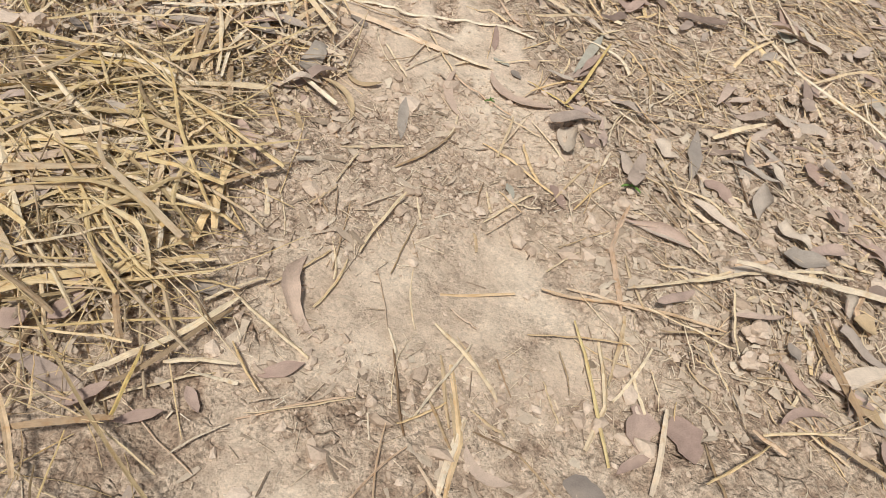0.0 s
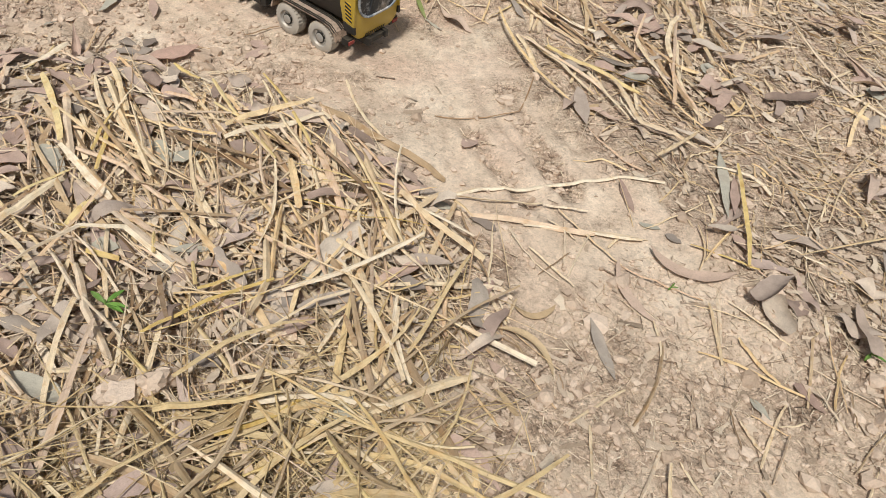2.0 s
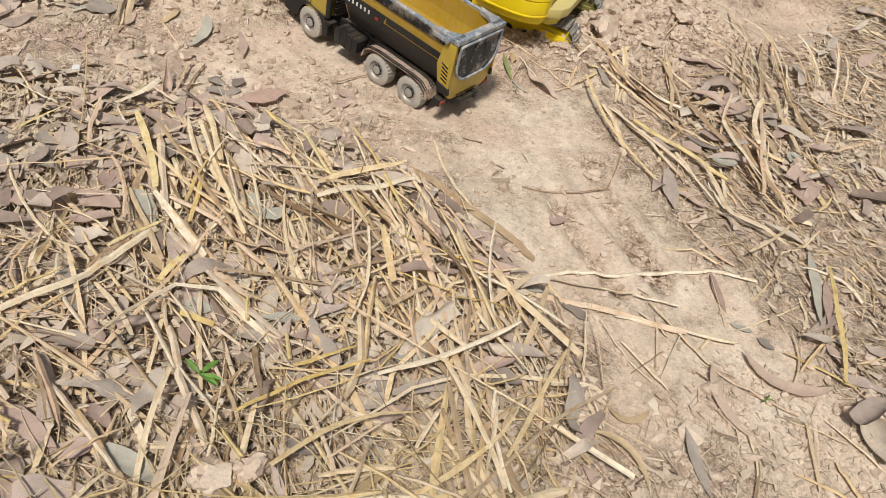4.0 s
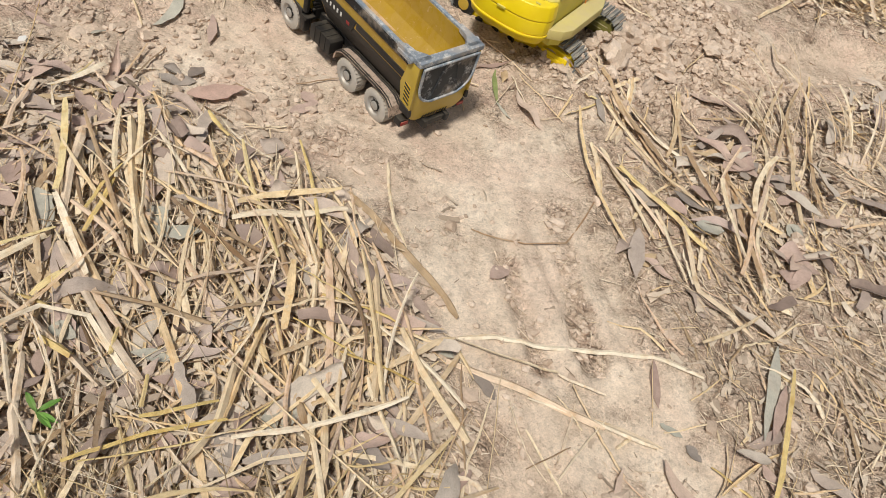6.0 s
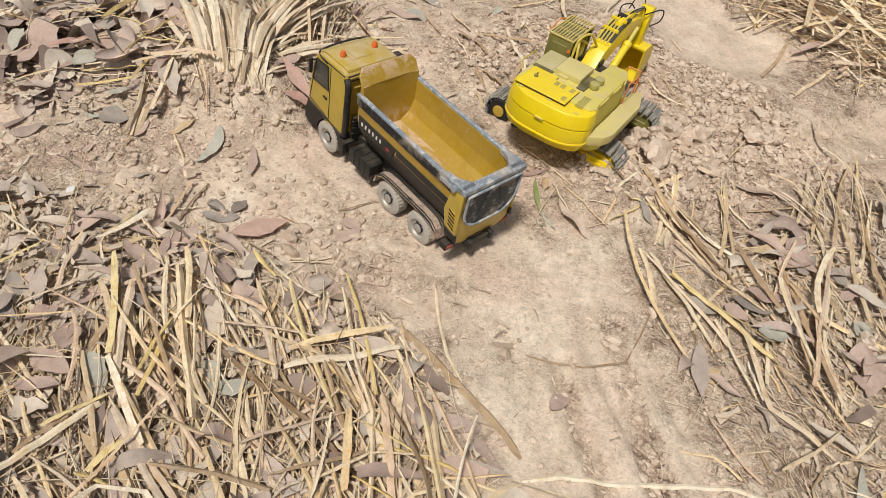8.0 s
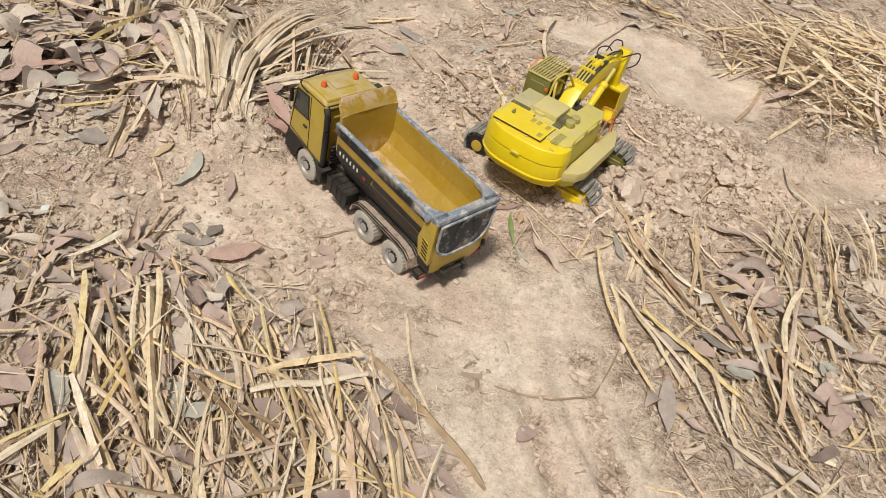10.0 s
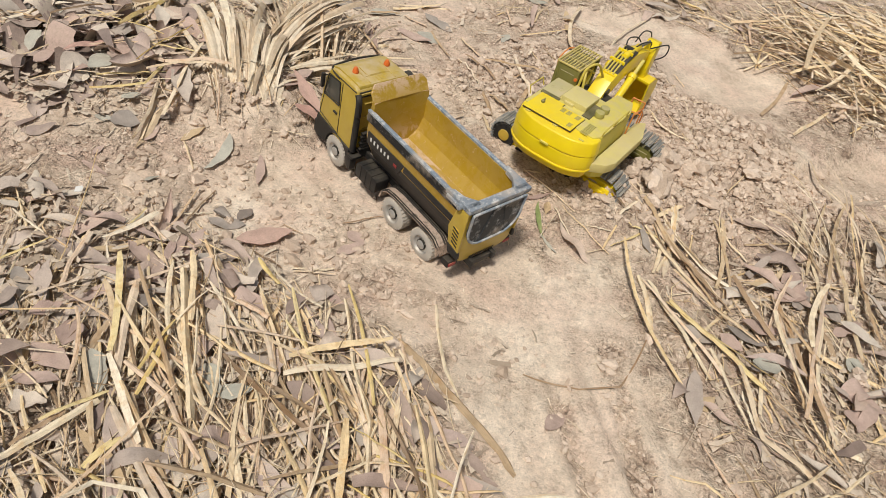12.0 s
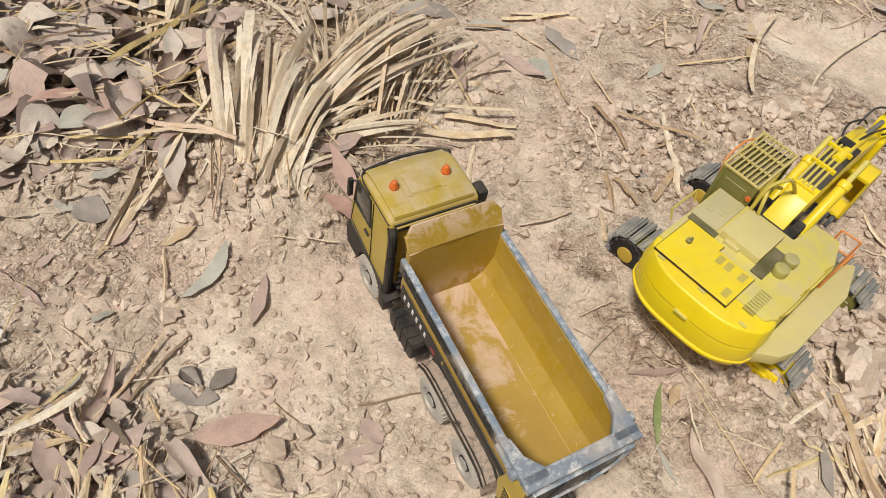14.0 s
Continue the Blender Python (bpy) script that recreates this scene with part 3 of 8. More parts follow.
def wheel(parent, x, y, side, wide):
    r, w = 0.0262, 0.02 if not wide else 0.022
    c = (x, y, r)
    hub = part("wheel", Build().lathe([(-w * 0.45, 0.004), (-w * 0.45, 0.009), (w * 0.45, 0.009), (w * 0.45, 0.004)], (0, 0, 0), 16), BLACK, parent)
    hub.location = c
    b = Build().lathe([(-w / 2, 0.0165), (-w / 2, 0.0225), (-w * 0.42, 0.0252), (-w * 0.3, r), (w * 0.3, r), (w * 0.42, 0.0252), (w / 2, 0.0225), (w / 2, 0.0165)], (0, 0, 0), 40, "x", True)
    for k in range(28):
        a = 2 * math.pi * k / 28
        for s in (-1, 1):
            b.box((s * w * 0.23, (r - 0.0007) * math.cos(a + s * 0.05), (r - 0.0007) * math.sin(a + s * 0.05)), (w * 0.4, 0.0026, 0.0026), 0, m=None)
    part("tyre", b, RUBBER, hub, "pale dusty rubber tyre with worn tread")
    e = side * w / 2
    b = Build().lathe([(e * 0.55, 0.0168), (e * 0.98, 0.0168), (e * 1.0, 0.0155), (e * 0.7, 0.0135), (e * 0.62, 0.0085), (e * 0.95, 0.0075), (e * 1.05, 0.005), (e * 1.05, 0.001)], (0, 0, 0), 28)
    for k in range(8):
        a = 2 * math.pi * k / 8
        b.cyl((e * 0.6, 0.0108 * math.cos(a), 0.0108 * math.sin(a)), (e * 0.82, 0.0108 * math.cos(a), 0.0108 * math.sin(a)), 0.0012, n=6)
    part("rim", b, RIM, hub, "grey plastic wheel rim with bolts")


def build_truck():
    root = new("toy_dump_truck")
    root.matrix_world = TRUCK
    tagged(root, "ochre yellow toy dump truck, tray lowered, dusty, on bare clay", "toy truck")
    # chassis
    b = Build()
    for s in (-1, 1):
        b.box((s * 0.021, 0.025, 0.043), (0.007, 0.345, 0.013), 0.001)
    for y in (-0.14, -0.03, 0.06, 0.14):
        b.box((0, y, 0.042), (0.04, 0.008, 0.009), 0.001)
    chassis = part("chassis", b, BLACK, root)
    b = Build().box((0, 0.005, 0.0525), (0.052, 0.225, 0.005), 0.001)
    b.box((-0.019, 0.005, 0.0565), (0.003, 0.22, 0.004), 0.0006).box((0.019, 0.005, 0.0565), (0.003, 0.22, 0.004), 0.0006)
    b.box((0, 0.03, 0.0555), (0.02, 0.05, 0.002), 0.0005).box((0, -0.05, 0.0555), (0.024, 0.03, 0.002), 0.0005)
    part("deck", b, DECK, root, "dusty dark deck plate with raised panels")
    for y in (0.173, 0.007, -0.067):
        part("axle", Build().cyl((-0.045, y, 0.0262), (0.045, y, 0.0262), 0.004, n=10), BLACK, root)
    for s in (-1, 1):
        wheel(root, s * 0.0445, 0.173, s, False)
        wheel(root, s * 0.0445, 0.007, s, True)
        wheel(root, s * 0.0445, -0.067, s, True)
        # ribbed mudguard over the twin rear axles
        b = Build()
        prof = [(0.045, 0.034), (0.04, 0.05), (0.028, 0.058), (0.01, 0.0605), (-0.07, 0.0605), (-0.088, 0.058), (-0.1, 0.05), (-0.105, 0.034), (-0.102, 0.034), (-0.097, 0.048), (-0.087, 0.0555), (-0.07, 0.058), (0.01, 0.058), (0.027, 0.0555), (0.038, 0.048), (0.042, 0.034)]
        b.prism(prof, "x", s * 0.029, s * 0.056, 0.0)
        guard = part("mudguard", b, GUARD, root, "black ribbed mudguard caked in pale dust")
        for x, w in ((0.0555, 0.0016), (0.0515, 0.0012), (0.0385, 0.0026), (0.0345, 0.0026), (0.0305, 0.0026)):
            rib = [(0.0405, 0.0505), (0.0285, 0.0592), (0.0105, 0.0622), (-0.0705, 0.0622), (-0.0885, 0.0592), (-0.1005, 0.0505), (-0.099, 0.0495), (-0.0875, 0.0575), (-0.07, 0.0602), (0.01, 0.0602), (0.0275, 0.0575), (0.039, 0.0495)]
            part("rib", Build().prism(rib, "x", s * (x - w / 2), s * (x + w / 2)), BLACK, guard)
        b = Build()
        b.prism([(0.062, 0.024), (0.108, 0.024), (0.112, 0.028), (0.112, 0.048), (0.108, 0.052), (0.062, 0.052), (0.058, 0.048), (0.058, 0.028)], "x", s * 0.028, s * 0.054, 0.0008)
        for y in (0.071, 0.085, 0.099):
            b.box((s * 0.041, y, 0.0385), (0.028, 0.0022, 0.0295), 0.0004, 1)
        part("fuel_tank" if s < 0 else "battery_box", b, BLACK, root)
        part("tail_lamp_bracket", Build().box((s * 0.053, -0.128, 0.050), (0.02, 0.014, 0.012), 0.001).box((s * 0.032, -0.126, 0.050), (0.024, 0.006, 0.010), 0.0006), BLACK, root)
        part("tail_lamp", Build().box((s * 0.055, -0.1358, 0.050), (0.013, 0.002, 0.006), 0.0005), RED, root, "dull red tail lamp")
    # hydraulic ram under the tray
    part("ram_base", Build().cyl((0, 0.122, 0.052), (0, 0.114, 0.066), 0.0075, 0.006, 16), RED, root, "red collar of the tipping ram")
    part("ram_piston", Build().cyl((0, 0.113, 0.067), (0, 0.108, 0.076), 0.0042, n=14), CHROME, root, "grey tipping ram")
    b = Build()
    for k in range(6):
        b.box((0, 0.1305, 0.058 + 0.006 * k), (0.08 - 0.004 * (k % 2), 0.006, 0.0032), 0.0005, 1)
    b.box((0, 0.131, 0.06), (0.07, 0.005, 0.04), 0.001)
    part("engine_grille", b, BLACK, root)
    build_cab(root)
    build_tray(root)


def build_cab(root):
    cab = part("cab", Build().prism([(0.139, 0.05), (0.232, 0.05), (0.234, 0.085), (0.226, 0.14), (0.214, 0.162), (0.2, 0.1665), (0.15, 0.1685), (0.142, 0.165), (0.139, 0.155)], "x", -0.0515, 0.0515, 0.004, 3), OCHRE, root, "ochre plastic cab shell with dusty roof")
    roof = part("roof", Build().prism([(0.143, 0.1655), (0.2, 0.1645), (0.214, 0.1612), (0.217, 0.163), (0.202, 0.1695), (0.16, 0.1712), (0.145, 0.1705)], "x", -0.0455, 0.0455, 0.0012), OCHRE, root, "dusty ochre roof cap with moulded panels")
    b = Build().box((0.0, 0.178, 0.1708), (0.034, 0.026, 0.002), 0.0008)
    for k in range(5):
        b.box((-0.012 + 0.006 * k, 0.155, 0.1708), (0.002, 0.01, 0.0016), 0.0003, 1)
    part("roof_hatch", b, OCHRE, roof)
    # raised mouldings on the roof, dark seam round its back edge
    b = Build()
    for s in (-1, 1):
        b.box((s * 0.024, 0.17, 0.1712), (0.0016, 0.046, 0.0014), 0.0004, 1).box((s * 0.0335, 0.158, 0.1708), (0.012, 0.0014, 0.0014), 0.0004, 1)
    b.box((0, 0.1635, 0.1712), (0.048, 0.0014, 0.0014), 0.0004, 1)
    part("roof_moulding", b, OCHRE, roof)
    b = Build().box((0, 0.1405, 0.1615), (0.094, 0.0022, 0.0016), 0.0004, 1).box((0, 0.1385, 0.1545), (0.09, 0.0022, 0.0016), 0.0004, 1)
    for q in (-1, 1):
        b.cyl((q * 0.0512, 0.143, 0.1618), (q * 0.0512, 0.192, 0.1600), 0.0011, n=6)
    part("roof_seam", b, BLACK, roof)
    b = Build().tube(curve_pts([(-0.0518, 0.188, 0.1595), (-0.0505, 0.208, 0.1605), (-0.042, 0.2175, 0.1625), (0, 0.2205, 0.1640), (0.042, 0.2175, 0.1625), (0.0505, 0.208, 0.1605), (0.0518, 0.188, 0.1595)], 6), 0.0017, 8)
    part("sun_visor", b, BLACK, root, "thin black visor strip round the roof front")
    for x in (-0.03, 0.03):
        lamp = part("beacon", Build().cyl((x, 0.180, 0.1705), (x, 0.180, 0.1735), 0.0052, n=14, bevel=0.0006), ORANGE, root, "orange roof beacon")
        part("lens", Build().lathe([(0.1735, 0.005), (0.177, 0.004), (0.1795, 0.0028), (0.1805, 0.0006)], (x, 0.180, 0), 14, "z"), ORANGE, lamp, "orange lens")
    # windows, doors, trim
    for s in (-1, 1):
        x = s * 0.0518
        b = Build().prism([(0.182, 0.115), (0.221, 0.113), (0.213, 0.15), (0.186, 0.152)], "x", x - s * 0.001, x + s * 0.0008, 0.0008)
        win = part("side_window", b, GLASS, root, "smoked side window with dust")
        b = Build()
        for p, q in (((0.180, 0.113), (0.223, 0.111)), ((0.223, 0.111), (0.215, 0.152)), ((0.215, 0.152), (0.184, 0.154)), ((0.184, 0.154), (0.180, 0.113))):
            b.cyl((x + s * 0.0006, *p), (x + s * 0.0006, *q), 0.0011, n=6)
        part("window_frame", b, BLACK, win)
        b = Build()
        for p, q in (((0.176, 0.06), (0.178, 0.156)), ((0.176, 0.06), (0.23, 0.07)), ((0.23, 0.07), (0.223, 0.111))):
            b.cyl((x, *p), (x, *q), 0.0007, n=6)
        part("door_seam", b, BLACK, root)
        part("door_handle", Build().box((x + s * 0.0012, 0.187, 0.096), (0.0024, 0.01, 0.0035), 0.0008), BLACK, root)
        # black lower flank with the wheel arch
        arch = [(0.139, 0.028), (0.139, 0.056), (0.233, 0.064), (0.236, 0.05), (0.234, 0.022), (0.206, 0.022)]
        arch += [(0.173 + 0.0305 * math.cos(t), 0.0275 + 0.0305 * math.sin(t)) for t in (radians(a) for a in range(0, 181, 20))]
        part("wheel_arch", Build().prism(arch, "x", s * 0.036, s * 0.0535, 0.0006, 1), BLACK, root)
        part("step", Build().box((s * 0.049, 0.134, 0.034), (0.012, 0.012, 0.026), 0.001).box((s * 0.047, 0.13, 0.048), (0.018, 0.016, 0.004), 0.0008), BLACK, root)
        # intake pipe up the rear corner
        b = Build().tube(curve_pts([(s * 0.049, 0.1345, 0.055), (s * 0.05, 0.1335, 0.1), (s * 0.05, 0.1345, 0.145), (s * 0.048, 0.142, 0.158)], 6), 0.0052, 10)
        if s > 0:
            b.box((0.0575, 0.152, 0.150), (0.012, 0.018, 0.034), 0.003)
        part("intake_pipe", b, BLACK, root, "black upright intake pipe")
        arm = part("mirror", Build().box((s * 0.0585, 0.222, 0.137), (0.006, 0.005, 0.026), 0.0015).cyl((s * 0.052, 0.219, 0.147), (s * 0.0585, 0.222, 0.147), 0.0012, n=6), BLACK, root, "small black wing mirror")
    part("windscreen", Build().prism([(-0.045, 0.1), (0.045, 0.1), (0.042, 0.15), (-0.042, 0.15)], "y", 0, 0.002, 0.0006, m=Matrix.Translation((0, 0.2475, 0.0)) @ Matrix.Rotation(radians(9), 4, "X")), GLASS, root, "smoked windscreen")
    b = Build().box((0, 0.236, 0.034), (0.104, 0.012, 0.026), 0.003).box((0, 0.2345, 0.066), (0.07, 0.004, 0.028), 0.001)
    for k in range(4):
        b.box((0, 0.237, 0.056 + 0.007 * k), (0.066, 0.003, 0.0025), 0.0005, 1)
    part("bumper", b, BLACK, root)
    for s in (-1, 1):
        part("headlamp", Build().box((s * 0.039, 0.2425, 0.036), (0.016, 0.002, 0.009), 0.0008), PRINT, root, "clear headlamp")
    # rear wall ribs
    b = Build()
    for z in (0.09, 0.115, 0.14):
        b.box((0, 0.1382, z), (0.07, 0.002, 0.003), 0.0005, 1)
    b.box((0, 0.138, 0.16), (0.09, 0.002, 0.002), 0.0004, 1)
    part("rear_wall_rib", b, OCHRE, root)


def build_tray(root):
    Y0, Y1 = -0.146, 0.094
    outer = [(-0.0555, 0.152), (-0.0555, 0.110), (-0.052, 0.098), (-0.036, 0.064), (0.036, 0.064), (0.052, 0.098), (0.0555, 0.110), (0.0555, 0.152)]
    inner = [(0.0505, 0.152), (0.0488, 0.120), (0.0395, 0.1005), (0.0235, 0.0872)]
    inner = inner + [(-x, z) for x, z in inner[::-1]]
    tray = part("tray", Build().prism(outer + inner, "y", Y0, Y1, 0.0005, 1), BED, root, "ochre tipping tray with faceted sides, dusted with clay", 12)
    # bulged front wall and the forward-leaning cab guard
    b = Build()
    rows = []
    for k in range(13):
        u = k / 12
        y = 0.094 - 0.010 * (1 - u)
        z = 0.078 + u * 0.090
        rows.append((y, z))
    n = 15
    grid = []
    for y, z in rows:
        half = 0.0525 if z > 0.115 else 0.036 + 0.0165 * (z - 0.078) / 0.037
        grid.append([(half * (2 * i / (n - 1) - 1), y - 0.003 * abs(2 * i / (n - 1) - 1) ** 2.2, z) for i in range(n)])
    fv = [[b.bm.verts.new(p) for p in r] for r in grid]
    bv = [[b.bm.verts.new((p[0], 0.098, p[2])) for p in r] for r in grid]
    for f, flip in ((fv, True), (bv, False)):
        for i in range(12):
            for j in range(n - 1):
                q = (f[i][j], f[i][j + 1], f[i + 1][j + 1], f[i + 1][j])
                b.bm.faces.new(q if flip else q[::-1])
    for j in range(n - 1):
        b.bm.faces.new((fv[12][j], fv[12][j + 1], bv[12][j + 1], bv[12][j]))
        b.bm.faces.new((fv[0][j + 1], fv[0][j], bv[0][j], bv[0][j + 1]))
    for i in range(12):
        b.bm.faces.new((fv[i][0], fv[i + 1][0], bv[i + 1][0], bv[i][0]))
        b.bm.faces.new((fv[i + 1][n - 1], fv[i][n - 1], bv[i][n - 1], bv[i + 1][n - 1]))
    bmesh.ops.recalc_face_normals(b.bm, faces=b.bm.faces[:])
    part("front_wall", b, BED, tray, "ochre front wall scuffed with clay")
    guard = Matrix.Translation((0, 0.0945, 0.1675)) @ Matrix.Rotation(radians(-36), 4, "X")
    part("cab_guard", Build().prism([(-0.0525, -0.001), (0.0525, -0.001), (0.0525, 0.016), (0.044, 0.027), (-0.044, 0.027), (-0.0525, 0.016)], "y", -0.002, 0.002, 0.0006, 1, m=guard), BED, tray, "ochre cab guard with worn pale paint and painted sky sheen")
    for s in (-1, 1):
        part("top_rail", Build().box((s * 0.0542, -0.024, 0.1535), (0.0064, 0.246, 0.0045), 0.0012), RAIL, tray, "worn grey top rail, sky blue painted into its colour")
        part("side_band", Build().box((s * 0.0567, -0.014, 0.1442), (0.002, 0.224, 0.0135), 0.0005, 1), SCUFFED, tray, "scuffed black band below the rail")
        panel = part("print_panel", Build().prism([(0.090, 0.122), (0.090, 0.100), (0.006, 0.100), (-0.004, 0.122)], "x", s * 0.0545, s * 0.0567, 0.0004, 1), BLACK, tray, "black panel with worn white print")
        for k in range(6):
            part("print_bar", Build().box((s * 0.0569, 0.080 - 0.0092 * k, 0.1112), (0.0008, 0.0036, 0.0066), 0.0002, 1), PRINT, panel)
        part("print_block", Build().box((s * 0.0569, 0.0155, 0.1085), (0.0008, 0.008, 0.005), 0.0002, 1), RED, panel)
        part("side_beam", Build().box((s * 0.0545, -0.066, 0.1165), (0.0046, 0.124, 0.011), 0.0008), BLACK, tray)
        part("lower_flank", Build().prism([(s * 0.0555, 0.1085), (s * 0.0525, 0.097), (s * 0.037, 0.0635), (s * 0.034, 0.0635), (s * 0.050, 0.1)], "y", -0.12, 0.09, 0.0006, 1), BLACK, tray)
        # rear cheek with a hazard plate and a black foot
        post = part("rear_post", Build().prism([(-0.150, 0.148), (-0.128, 0.148), (-0.120, 0.105), (-0.128, 0.078), (-0.152, 0.074)], "x", s * 0.0545, s * 0.0582, 0.0008), OCHRE, tray, "ochre rear cheek of the tray")
        part("foot", Build().prism([(-0.128, 0.077), (-0.152, 0.073), (-0.154, 0.062), (-0.132, 0.062)], "x", s * 0.053, s * 0.0586, 0.0008), BLACK, post)
        plate = part("hazard_plate", Build().prism([(-0.148, 0.080), (-0.135, 0.080), (-0.130, 0.112), (-0.143, 0.112)], "x", s * 0.0582, s * 0.0588), HAZARD, post, "yellow and black hazard plate")
        for k in range(5):
            z = 0.081 + 0.0062 * k
            part("hazard_stripe", Build().prism([(-0.1475 + 0.0009 * k, z), (-0.1345 + 0.0009 * k, z + 0.004), (-0.1345 + 0.0009 * k, z + 0.0068), (-0.1475 + 0.0009 * k, z + 0.0028)], "x", s * 0.0588, s * 0.0594), BLACK, plate)
        part("hinge", Build().cyl((s * 0.05, -0.132, 0.151), (s * 0.064, -0.132, 0.151), 0.0052, n=12, bevel=0.0008).box((s * 0.06, -0.118, 0.149), (0.004, 0.03, 0.006), 0.001), HEADER, tray)
    # header frame round the rear opening
    b = Build().box((0, -0.146, 0.1535), (0.118, 0.014, 0.008), 0.0014)
    for s in (-1, 1):
        b.prism([(s * 0.059, -0.148), (s * 0.059, -0.098), (s * 0.0495, -0.106), (s * 0.0465, -0.124), (s * 0.034, -0.140), (s * 0.034, -0.148)], "z", 0.1495, 0.1575, 0.0008)
    part("tailgate_header", b, HEADER, tray, "scuffed grey header frame")
    # D-shaped tailgate with a raised rim and two slanting ribs
    arc = [(-0.051, 0.147), (0.051, 0.147), (0.051, 0.118)]
    arc += [(0.019 + 0.032 * math.cos(radians(a)), 0.115 + 0.032 * math.sin(radians(a))) for a in range(0, -91, -15)]
    arc += [(-0.019 + 0.032 * math.cos(radians(a)), 0.115 + 0.032 * math.sin(radians(a))) for a in range(-90, -181, -15)]
    arc += [(-0.051, 0.118)]
    gate = part("tailgate", Build().prism(arc, "y", -0.1535, -0.1495, 0.0006, 1), GATE, tray, "scratched dark grey D-shaped tailgate")
    b = Build()
    pts = [(x, -0.1542, z) for x, z in arc]
    for p, q in zip(pts, pts[1:] + pts[:1]):
        b.cyl(p, q, 0.0021, n=6)
    part("gate_rim", b, RAIL, gate, "worn pale rim")
    for s in (-1, 1):
        part("gate_rib", Build().cyl((s * 0.010, -0.154, 0.146), (s * 0.026, -0.154, 0.087), 0.0012, n=6), GATE, gate)
    # ochre skirt and stripe below the gate
    skirt = [(-0.0562, 0.146), (0.0562, 0.146), (0.0562, 0.072)]
    skirt += [(0.0322 + 0.024 * math.cos(radians(a)), 0.070 + 0.024 * math.sin(radians(a))) for a in range(0, -91, -15)]
    skirt += [(-0.0322 + 0.024 * math.cos(radians(a)), 0.070 + 0.024 * math.sin(radians(a))) for a in range(-90, -181, -15)]
    skirt += [(-0.0562, 0.072)]
    part("rear_skirt", Build().prism(skirt, "y", -0.1492, -0.1425, 0.0012, 2), OCHRE, tray, "ochre rear skirt rounded below the tailgate")
    for k in range(9):
        x = -0.026 + 0.0056 * k
        part("skirt_stripe", Build().prism([(x, 0.0475), (x + 0.003, 0.0475), (x + 0.005, 0.0515), (x + 0.002, 0.0515)], "y", -0.1500, -0.1488), BLACK, tray)
    tray.location, tray.scale = (0, 0.007, 0.005), (1, 0.975, 1)


build_truck()

# ---- toy excavator: upper body faces y, tracks lie along x ----
DIGGER = pose(0.134, 2.335, 0.004, 0, 0, -38)


def build_track(root, y):
    L, r, w, cx = 0.106, 0.0265, 0.046, -0.004
    frame_ = Build().prism([(-L, 0.012), (L + 0.012, 0.012), (L + 0.018, 0.02), (L + 0.018, 0.036), (L + 0.010, 0.043), (-L, 0.043)], "y", y - 0.016, y + 0.016, 0.002)
    # frame and covers: yellow on the near track, darker olive on the far
    track = part("track", frame_, YELLOW if y < 0 else OLIVE, root, "yellow track frame with a grey shoe belt" if y < 0 else "darker olive track frame with a grey shoe belt")
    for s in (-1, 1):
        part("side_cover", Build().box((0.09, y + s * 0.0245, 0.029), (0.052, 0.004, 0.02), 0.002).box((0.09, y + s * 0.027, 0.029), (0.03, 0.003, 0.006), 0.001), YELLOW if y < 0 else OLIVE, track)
        part("sprocket", Build().cyl((-L, y + s * 0.017, r + 0.002), (-L, y + s * 0.0225, r + 0.002), 0.0225, n=24, bevel=0.001), BLACK, track)
        part("hub", Build().cyl((-L, y + s * 0.0225, r + 0.002), (-L, y + s * 0.025, r + 0.002), 0.011, n=18, bevel=0.0008), HUB, track, "dull gold wheel hub")
        b = Build()
        for k in range(12):
            a = 2 * math.pi * k / 12
            b.box((-L + 0.0215 * math.cos(a), y + s * 0.0225, r + 0.002 + 0.0215 * math.sin(a)), (0.004, 0.004, 0.004), 0.0006, 1)
        part("sprocket_teeth", b, BLACK, track)
        b = Build()
        for k in range(5):
            b.cyl((-0.07 + 0.035 * k, y + s * 0.017, 0.012), (-0.07 + 0.035 * k, y + s * 0.022, 0.012), 0.008, n=14)
        part("roller", b, BLACK, track)
    loop = 4 * L + 2 * math.pi * r
    count = 44
    shoe = None
    for k in range(count):
        d = loop * k / count
        if d < 2 * L:
            x, z, a = -L + d, 2 * r + 0.002, 0
        elif d < 2 * L + math.pi * r:
            t = (d - 2 * L) / r
            x, z, a = L + r * math.sin(t), r + 0.002 + r * math.cos(t), -t
        elif d < 4 * L + math.pi * r:
            x, z, a = L - (d - 2 * L - math.pi * r), 0.002, math.pi
        else:
            t = (d - 4 * L - math.pi * r) / r
            x, z, a = -L - r * math.sin(t), r + 0.002 - r * math.cos(t), math.pi - t
        m = Matrix.Translation((x, y, z)) @ Matrix.Rotation(-a, 4, "Y")
        if shoe is None:
            shoe = part("track_shoe", Build().box((0, 0, 0), (0.0108, w, 0.003), 0.0005, 1).box((0.003, 0, 0.003), (0.0022, w * 0.96, 0.0046), 0.0004, 1).box((-0.003, 0, 0.0022), (0.0016, w * 0.96, 0.002), 0.0003, 1), TRACK, track, "dusty grey plastic track shoe")
            shoe.matrix_basis = m
        else:
            share(shoe, track, m)
    track.location.x = cx


